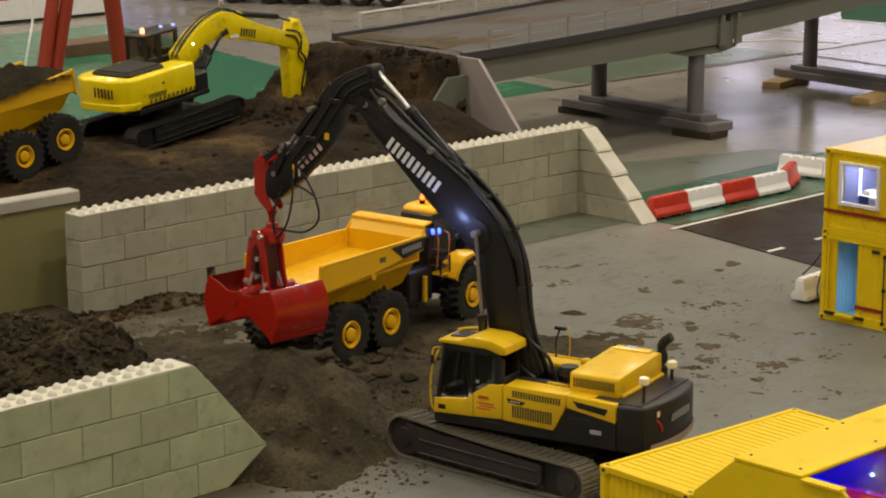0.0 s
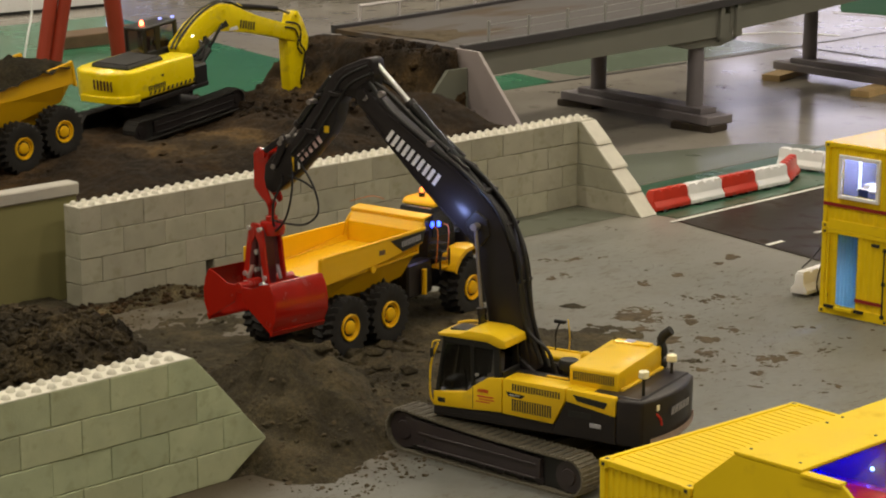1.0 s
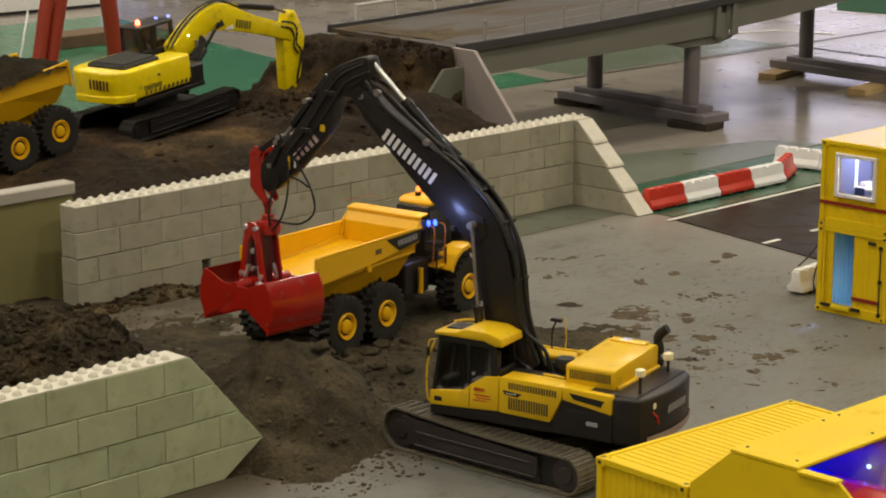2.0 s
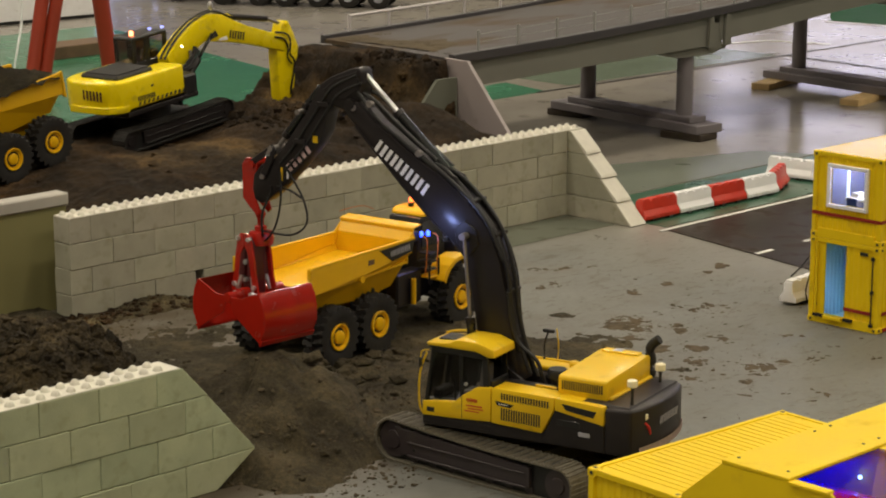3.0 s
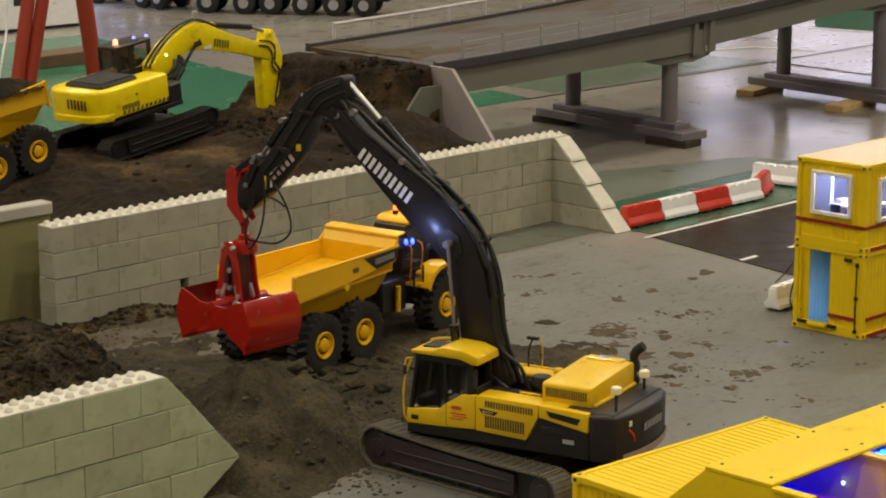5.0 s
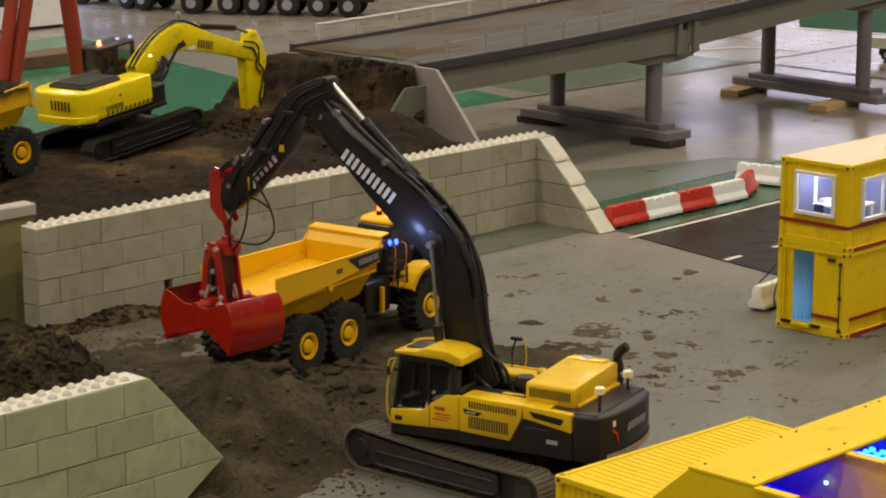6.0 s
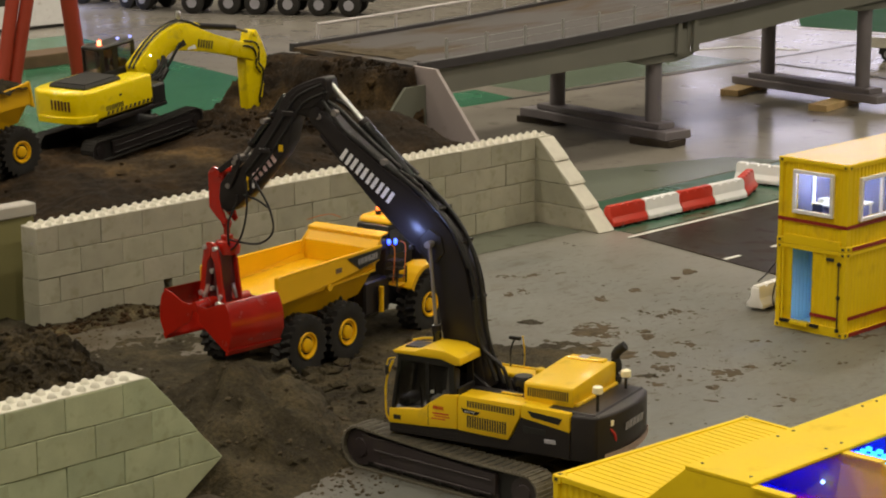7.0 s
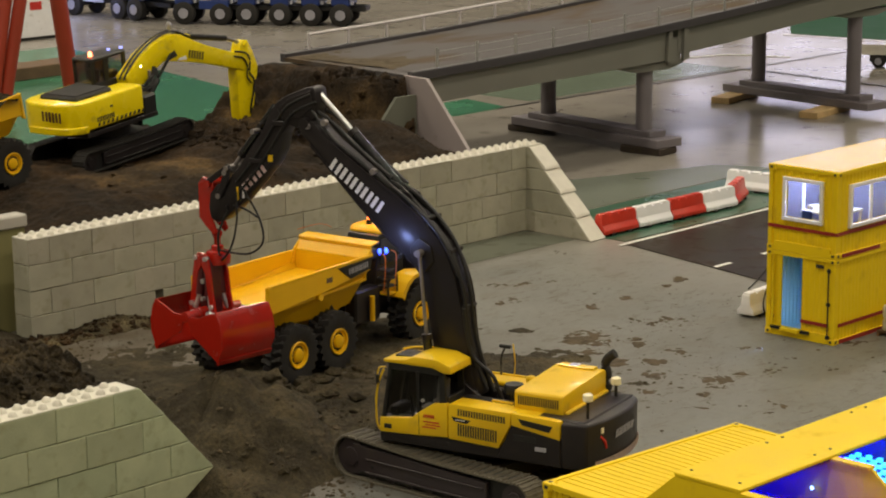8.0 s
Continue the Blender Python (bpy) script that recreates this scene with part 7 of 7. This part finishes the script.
    # headboard, leaning forward, with a bent spill guard
    hb = bmesh.new()
    prism(hb, [(0.212, 0.160), (0.2155, 0.205), (0.231, 0.2225), (0.235, 0.2215), (0.2195, 0.203), (0.217, 0.160)], -0.1012, 0.0795, "y", bevel=0.0008)
    part("headboard", hb, BODY_YELLOW, body)
    for s in (-1, 1):
        bm = bmesh.new()
        prism(bm, [(0.200, 0.176), (0.222, 0.181), (0.236, 0.209), (0.233, 0.224), (0.212, 0.207)], (0.0775 if s > 0 else -0.1035), (0.0815 if s > 0 else -0.0995), "y", bevel=0.0006)
        part("headboard_gusset", bm, BODY_YELLOW, body)
    part("spill_guard", prism(bmesh.new(), [(0.2305, 0.221), (0.229, 0.2285), (0.232, 0.2305), (0.258, 0.2335), (0.258, 0.2305), (0.236, 0.2275)], -0.1035, 0.0815, "y", bevel=0.0006), BODY_YELLOW, body)
    plate = part("name_plate", prism(bmesh.new(), [(0.118, 0.204), (0.158, 0.1765), (0.222, 0.1845), (0.230, 0.207)], -0.1078, -0.1066, "y"), BLACK, body, "black name plate")
    mark_bars("marking", plate, pose(0.183, -0.1082, 0.1935, 90, 0, 0) @ pose(0, 0, 0, 0, 0, 3.5), 5, 0.0105, 0.0115, 0.0022, RIM_GREY)
    part("badge", boxes((0.082, 0.101, -0.1072, -0.1064, 0.181, 0.191), bevel=0.0003), WOOD_DARK, body)
    part("body_bolt", cyl(bmesh.new(), (0.062, -0.109, 0.158), (0.062, -0.095, 0.158), 0.007, None, 14), BODY_YELLOW, body, "", True)
    part("tipping_ram", cyl(bmesh.new(), (0.165, -0.060, 0.070), (0.120, -0.075, 0.140), 0.008, None, 14), CHARCOAL, t, "", True)
    part("tipping_rod", cyl(bmesh.new(), (0.128, -0.078, 0.135), (0.112, -0.085, 0.148), 0.004, None, 12), STEEL, t, "", True)
    # articulation, front frame and cab
    part("hitch", boxes((0.205, 0.275, -0.022, 0.022, 0.055, 0.115), bevel=0.006), CHARCOAL, t)
    part("front_frame", boxes((0.26, 0.50, -0.036, 0.036, 0.055, 0.115), bevel=0.004), CHARCOAL, t)
    part("engine_cover", prism(bmesh.new(), [(0.432, 0.115), (0.515, 0.105), (0.520, 0.150), (0.500, 0.172), (0.432, 0.180)], -0.062, 0.062, "y", bevel=0.006, seg=3), CHARCOAL, t, "", True)
    cabf = part("cab", prism(bmesh.new(), [(0.312, 0.115), (0.412, 0.115), (0.414, 0.165), (0.400, 0.226), (0.328, 0.226)], -0.050, 0.032, "y", bevel=0.005, seg=2), BLACK, t, "black cab body", True)
    part("side_window", prism(bmesh.new(), [(0.328, 0.165), (0.402, 0.165), (0.392, 0.218), (0.330, 0.218)], -0.0532, -0.0518, "y"), GLASS_DARK, cabf)
    part("rear_window", prism(bmesh.new(), [(0.3155, 0.172), (0.3170, 0.172), (0.3205, 0.216), (0.3190, 0.216)], -0.042, 0.030, "y"), GLASS_DARK, cabf)
    part("windscreen", prism(bmesh.new(), [(0.4145, 0.168), (0.4160, 0.168), (0.4030, 0.220), (0.4015, 0.220)], -0.044, 0.032, "y"), GLASS_DARK, cabf)
    rf = part("cab_roof", prism(bmesh.new(), [(0.336, 0.2262), (0.414, 0.2262), (0.410, 0.234), (0.398, 0.240), (0.352, 0.240), (0.340, 0.234)], -0.050, 0.034, "y", bevel=0.004, seg=2), BODY_YELLOW, t, "yellow cab roof", True)
    part("beacon_base", cyl(bmesh.new(), (0.362, 0.0, 0.239), (0.362, 0.0, 0.249), 0.006, None, 14), BLACK, rf)
    part("beacon", lathe(bmesh.new(), [(0.0044, 0.2485), (0.0046, 0.256), (0.0028, 0.259)], (0.362, 0, 0), "z", 16), AMBER if lit else AMBER_OFF, rf, "lit amber beacon" if lit else "amber beacon", True)
    for s in (-1, 1):
        arc = [(0.326, 0.104), (0.332, 0.116), (0.346, 0.132), (0.366, 0.143), (0.392, 0.147), (0.428, 0.141), (0.450, 0.126), (0.455, 0.114)]
        inner = [(a + (0.392 - a) * 0.06, b - 0.0035) for a, b in arc]
        part("fender", prism(bmesh.new(), arc + inner[::-1], s * 0.0885 - 0.023, s * 0.0885 + 0.023, "y", bevel=0.0008), BODY_YELLOW, t)
        lip = [(a + (0.392 - a) * 0.10, b - 0.0075) for a, b in arc]
        edge = s * 0.1115
        part("fender_lip", prism(bmesh.new(), arc + lip[::-1], min(edge, edge - s * 0.002), max(edge, edge - s * 0.002), "y", bevel=0.0005), BODY_YELLOW, t)
    # ladder, handrails and side gear on the near side; charcoal on steps and tank stands for the body's shade
    for k, z in enumerate((0.110, 0.126, 0.142, 0.158)):
        part("step", boxes((0.303, 0.331, -0.092, -0.062, z, z + 0.004), bevel=0.001), BODY_YELLOW if k == 0 else CHARCOAL, t)
    part("step_side", boxes((0.300, 0.303, -0.094, -0.090, 0.100, 0.150), bevel=0.0008), CHARCOAL, t)
    part("step_side", boxes((0.331, 0.334, -0.094, -0.090, 0.100, 0.150), bevel=0.0008), CHARCOAL, t)
    part("side_tank", boxes((0.222, 0.306, -0.070, -0.040, 0.060, 0.130), bevel=0.004), CHARCOAL, t)
    part("air_tank", cyl(bmesh.new(), (0.266, -0.078, 0.064), (0.266, -0.078, 0.116), 0.0055, None, 16), BODY_YELLOW, t, "", True)
    for x in (0.281, 0.318):
        part("handrail", tube(bmesh.new(), [(x, -0.096, 0.122), (x + 0.002, -0.098, 0.150), (x + 0.012, -0.092, 0.192), (x + 0.016, -0.076, 0.198)], 0.0011, 8, 4), ORANGE_RAIL, t, "orange handrail", True)
    part("rear_lamp_bar", boxes((0.290, 0.310, -0.060, 0.044, 0.185, 0.205), bevel=0.002), BLACK, t)
    if lit:
        for lx, y in ((0.304, -0.070), (0.318, -0.076)):
            bm = bmesh.new()
            bmesh.ops.create_icosphere(bm, subdivisions=2, radius=0.0052, matrix=Matrix.Translation((lx, y, 0.200)) @ Matrix.Diagonal((0.7, 0.85, 1.3, 1)))
            part("blue_lamp", bm, BLUE_LED, t, "glowing blue lamp", True)
    part("antenna", tube(bmesh.new(), [(0.30, 0.05, 0.238), (0.285, 0.07, 0.245), (0.25, 0.10, 0.236)], 0.0008, 6, 5), ORANGE_RAIL, t)
    if soil:
        bm = bmesh.new()
        n = 22
        grid = [[bm.verts.new((-0.085 + 0.29 * i / n, -0.098 + 0.196 * j / n, 0.196 + 0.050 * math.exp(-(((i / n - 0.5) / 0.38) ** 2 + ((j / n - 0.5) / 0.40) ** 2)) + 0.012 * noise.noise(Vector((i * 0.5, j * 0.5, 7))))) for j in range(n + 1)] for i in range(n + 1)]
        for i in range(n):
            for j in range(n):
                bm.faces.new((grid[i][j], grid[i + 1][j], grid[i + 1][j + 1], grid[i][j + 1]))
        bmesh.ops.solidify(bm, geom=bm.faces[:], thickness=0.02)
        part("soil_load", bm, YARD_SOIL, t, "heaped load of dark soil", True)
    return t


TRUCK = pose(0.152, -0.540, 0.003, 0, 0, 8.7)
dump_truck(TRUCK, "empty yellow articulated dump truck with lit beacon")
li = bpy.data.lights.new("beacon_light", "POINT")
li.energy, li.color, li.shadow_soft_size = 0.08, (1.0, 0.30, 0.06), 0.006
new("beacon_light", li).location = TRUCK @ Vector((0.362, 0, 0.275))
li = bpy.data.lights.new("blue_lamp_light", "POINT")
li.energy, li.color, li.shadow_soft_size = 0.05, (0.05, 0.10, 1.0), 0.006
new("blue_lamp_light", li).location = TRUCK @ Vector((0.312, -0.094, 0.199))

# a second dump truck, loaded, on the hill
dump_truck(pose(0.400, 0.623, 0.249, 0, 11, 185) @ pose(0, -0.112, -0.0605), "loaded yellow articulated dump truck on the soil hill", True, False)


# ---- lemon yellow excavator on the hill ----
LEX = pose(0.879, 0.859, 0.1257, 0, -5, 11) @ Matrix.Scale(0.893, 4)
TRACK_DARK = mat("dark_track_rubber", (0.020, 0.018, 0.016), 0.7, vary=0.2, scale=40, dirt=0.3, dirt_color=(0.05, 0.04, 0.028))
lex = thing("yellow_excavator", LEX, "lemon yellow crawler excavator with lit cab lamps on the hill", "excavator")
LUND = pose(0.016, 0, 0.070, 0, 0, 0)
for side in (1, -1):
    crawler(lex, LUND, side, 0.122, 0.046, 0.202, -0.222, 0.032, 0.032, 0.004, 58, CHARCOAL, TRACK_DARK)
ob = part("undercarriage", boxes((-0.10, 0.10, -0.085, 0.085, 0.022, 0.060), bevel=0.004), CHARCOAL, lex)
ob.matrix_basis = LUND
part("turntable", lathe(bmesh.new(), [(0.070, 0.125), (0.070, 0.172)], (0, 0, 0), "z", 32), BLACK, lex, "", True)
part("platform", boxes((-0.19, 0.115, -0.104, 0.104, 0.166, 0.180), bevel=0.002), CHARCOAL, lex)
bm = bmesh.new()
prism(bm, [(-0.246, -0.050), (-0.238, -0.076), (-0.212, -0.102), (-0.188, -0.108), (0.056, -0.106), (0.056, -0.020), (-0.02, -0.020), (-0.02, 0.106), (-0.19, 0.106), (-0.222, 0.094), (-0.246, 0.060), (-0.250, 0.0)], 0.186, 0.272, "z", bevel=0.009, seg=3)
body = part("body", bm, LEMON, lex, "lemon yellow engine housing and counterweight", True)
part("rear_ledge", prism(bmesh.new(), [(-0.251, -0.056), (-0.243, -0.080), (-0.214, -0.107), (-0.188, -0.1105), (-0.188, -0.104), (-0.236, -0.06), (-0.246, 0.0), (-0.246, 0.06), (-0.252, 0.06), (-0.2555, 0.0)], 0.184, 0.204, "z", bevel=0.002), LEMON, body, "", True)
part("side_mark", boxes((-0.092, -0.082, -0.1082, -0.1066, 0.236, 0.242)), LETTER_DARK, body)
bm = bmesh.new()
for i in range(11):
    x = -0.150 + 0.019 * i
    prism(bm, [(x, 0.193), (x + 0.007, 0.193), (x + 0.012, 0.203), (x + 0.005, 0.203)], -0.1088, -0.1060, "y")
part("stripe_marks", bm, LETTER_DARK, body)
mark_bars("marking", body, pose(-0.115, -0.1080, 0.212, 90, 0, 0), 5, 0.012, 0.014, 0.003, LETTER_DARK)
mark_bars("marking", body, pose(-0.2488, -0.030, 0.236, 90, 0, -94) @ pose(0, 0, 0.003), 3, 0.021, 0.028, 0.006, MARK_BROWN)
part("engine_deck", boxes((-0.200, -0.045, -0.080, 0.060, 0.267, 0.283), bevel=0.006), TRACK_DARK, lex)
part("deck_grille", boxes((-0.190, -0.055, -0.070, 0.050, 0.283, 0.286), bevel=0.001), RUBBER, lex)
part("front_well", boxes((0.056, 0.115, -0.104, -0.02, 0.176, 0.235), bevel=0.006), BLACK, lex)
cab = part("cab", prism(bmesh.new(), [(-0.015, 0.180), (0.125, 0.180), (0.148, 0.250), (0.147, 0.272), (-0.012, 0.272)], 0.030, 0.104, "y", bevel=0.004, seg=2), BLACK, lex, "black framed cab", True)
part("roof", boxes((-0.014, 0.138, 0.028, 0.106, 0.336, 0.347), bevel=0.004), BLACK, cab)
for x, w in ((-0.013, 0.015), (0.040, 0.020), (0.122, 0.016)):
    for y in (0.031, 0.098):
        part("post", boxes((x, x + w, y, y + 0.006, 0.270, 0.338), bevel=0.001), BLACK, cab)
TINTED = SMOKED.copy()
TINTED.name = "tinted_cab_glass"
TINTED.node_tree.nodes["Principled BSDF"].inputs["Base Color"].default_value = (0.55, 0.44, 0.40, 1)
for y in (0.0335, 0.1005):
    part("side_glass", boxes((0.005, 0.120, y, y + 0.0010, 0.273, 0.336)), TINTED, cab).visible_shadow = False
part("rear_glass", boxes((-0.011, -0.010, 0.037, 0.098, 0.273, 0.336)), TINTED, cab).visible_shadow = False
part("driver_seat", boxes((0.022, 0.044, 0.052, 0.084, 0.262, 0.308), bevel=0.004), CHARCOAL, cab)
part("control_console", boxes((0.085, 0.115, 0.045, 0.092, 0.262, 0.292), bevel=0.004), CHARCOAL, cab)
part("roof_lamp", lathe(bmesh.new(), [(0.0062, 0.345), (0.0062, 0.352), (0.0056, 0.358), (0.003, 0.361)], (0.018, 0.06, 0), "z", 16), RED_LED, cab, "glowing red beacon", True)
for x, y in ((0.105, 0.066), (0.142, 0.050)):
    part("work_lamp", boxes((x - 0.004, x + 0.004, y - 0.005, y + 0.005, 0.346, 0.353), bevel=0.0015), mat("violet_lamp", (0.3, 0.3, 0.9), 0.3, emit=(0.35, 0.40, 1.0), strength=1.3) if x == 0.105 else bpy.data.materials["violet_lamp"], cab)
cab.matrix_basis = pose(0.010, 0, 0)
BOOM2 = [(0.092, 0.250), (0.086, 0.280), (0.121, 0.302), (0.163, 0.329), (0.217, 0.352), (0.284, 0.365), (0.330, 0.359), (0.400, 0.327), (0.464, 0.298), (0.571, 0.258), (0.636, 0.237), (0.648, 0.212), (0.634, 0.184), (0.579, 0.2035), (0.5115, 0.226), (0.405, 0.2575), (0.313, 0.279), (0.259, 0.2896), (0.221, 0.277), (0.193, 0.262), (0.1515, 0.237)]
part("boom", prism(bmesh.new(), BOOM2, -0.022, 0.022, "y", bevel=0.004, seg=2), LEMON, lex, "lemon yellow bent boom", True)
mark_bars("marking", lex, pose(0.405, -0.0226, 0.281, 90, 0, 0) @ pose(0, 0, 0, 0, 0, -16), 3, 0.020, 0.024, 0.005, LETTER_DARK)
part("boom_mark", prism(bmesh.new(), [(0.318, 0.2805), (0.362, 0.276), (0.356, 0.289), (0.326, 0.287)], -0.0230, -0.0221, "y"), WHITE, lex)
part("boom_mark", prism(bmesh.new(), [(0.280, 0.290), (0.318, 0.296), (0.306, 0.315), (0.290, 0.308)], -0.0230, -0.0221, "y"), LETTER_DARK, lex)
part("ram_ear", prism(bmesh.new(), [(0.335, 0.352), (0.400, 0.322), (0.404, 0.340), (0.385, 0.350)], -0.010, 0.010, "y", bevel=0.002), LEMON, lex)
ARM2 = [(0.6287, 0.268), (0.644, 0.279), (0.664, 0.2757), (0.688, 0.2335), (0.7066, 0.187), (0.700, 0.156), (0.684, 0.136), (0.672, 0.090), (0.654, 0.030), (0.598, 0.033), (0.598, 0.1226), (0.5985, 0.191), (0.618, 0.240)]
part("arm", prism(bmesh.new(), ARM2, -0.018, 0.018, "y", bevel=0.003, seg=2), LEMON, lex, "lemon yellow dipper arm", True)
part("bucket_ram", cyl(bmesh.new(), (0.706, 0.0, 0.186), (0.686, 0.0, 0.080), 0.007, None, 12), CHARCOAL, lex, "", True)
part("arm_bracket", prism(bmesh.new(), [(0.672, 0.100), (0.690, 0.104), (0.678, 0.060), (0.656, 0.030), (0.650, 0.034)], -0.012, 0.012, "y", bevel=0.001), LEMON, lex)
part("arm_hose", tube(bmesh.new(), [(0.592, -0.023, 0.254), (0.640, -0.025, 0.240), (0.658, -0.026, 0.215), (0.652, -0.026, 0.175), (0.672, -0.025, 0.150), (0.668, -0.023, 0.110), (0.654, -0.021, 0.070), (0.650, -0.020, 0.045)], 0.0032, 8, 5), BLACK, lex, "", True)
part("arm_hose", tube(bmesh.new(), [(0.585, -0.023, 0.240), (0.628, -0.025, 0.226), (0.645, -0.025, 0.195), (0.640, -0.025, 0.165), (0.662, -0.023, 0.140)], 0.0028, 8, 5), BLACK, lex, "", True)
part("arm_ram_barrel", cyl(bmesh.new(), (0.395, 0, 0.338), (0.575, 0, 0.298), 0.010, None, 14), CHARCOAL, lex, "", True)
part("arm_ram_rod", cyl(bmesh.new(), (0.575, 0, 0.298), (0.650, 0, 0.268), 0.005, None, 12), DULL_STEEL, lex, "", True)
for u, w in ((0.300, 0.343), (0.640, 0.215), (0.648, 0.266), (0.125, 0.268)):
    part("pin_boss", cyl(bmesh.new(), (u, -0.0245, w), (u, 0.0245, w), 0.006, None, 12), LEMON, lex, "", True)
for y in (-0.034, 0.034):
    part("boom_ram_barrel", cyl(bmesh.new(), (0.140, y, 0.195), (0.205, y, 0.248), 0.010, None, 14), BLACK, lex, "", True)
    part("boom_ram_rod", cyl(bmesh.new(), (0.205, y, 0.248), (0.275, y, 0.310), 0.005, None, 12), GLOSS_BLACK, lex, "", True)
for k in range(2):
    part("swing_hose", tube(bmesh.new(), [(0.070 + 0.012 * k, -0.040, 0.205), (0.120 + 0.010 * k, -0.046, 0.236 - 0.006 * k), (0.165 + 0.012 * k, -0.040, 0.242 - 0.004 * k), (0.205 + 0.014 * k, -0.026, 0.270 - 0.001 * k)], 0.0034, 8, 4), RUBBER, lex, "", True)
for k, (h, r) in enumerate(((0.150, 0.0055), (0.172, 0.0048), (0.190, 0.0042))):
    part("foot_hose", tube(bmesh.new(), [(0.075, -0.012 - 0.012 * k, h + 0.045), (0.128 + 0.006 * k, -0.030, h + 0.040), (0.165, -0.033, h + 0.064), (0.205 + 0.008 * k, -0.0255, 0.286 - 0.008 * k)], r, 8, 5), RUBBER, lex, "", True)
part("foot_valve", boxes((0.118, 0.150, -0.036, -0.0245, 0.222, 0.246), bevel=0.003), GLOSS_BLACK, lex)
part("hose_clamp", boxes((0.176, 0.186, -0.030, -0.0225, 0.252, 0.280), bevel=0.0015), DULL_STEEL, lex)
for y in (-0.014, 0.002):
    part("boom_hose", tube(bmesh.new(), [(0.080, y, 0.272), (0.110, y, 0.302), (0.160, y, 0.334), (0.215, y, 0.358), (0.282, y, 0.371), (0.330, y, 0.366), (0.395, y, 0.336)], 0.0034, 8, 5), BLACK, lex, "", True)
part("top_lamp", lathe(bmesh.new(), [(0.004, 0.362), (0.004, 0.374), (0.0075, 0.378), (0.0085, 0.390), (0.005, 0.397)], (0.318, 0, 0), "z", 16), STEEL, lex, "small chrome lamp on the boom", True)
part("boom_lamp", boxes((0.1465, 0.1515, -0.027, -0.0215, 0.2955, 0.3005), bevel=0.002), WHITE_LED, lex)
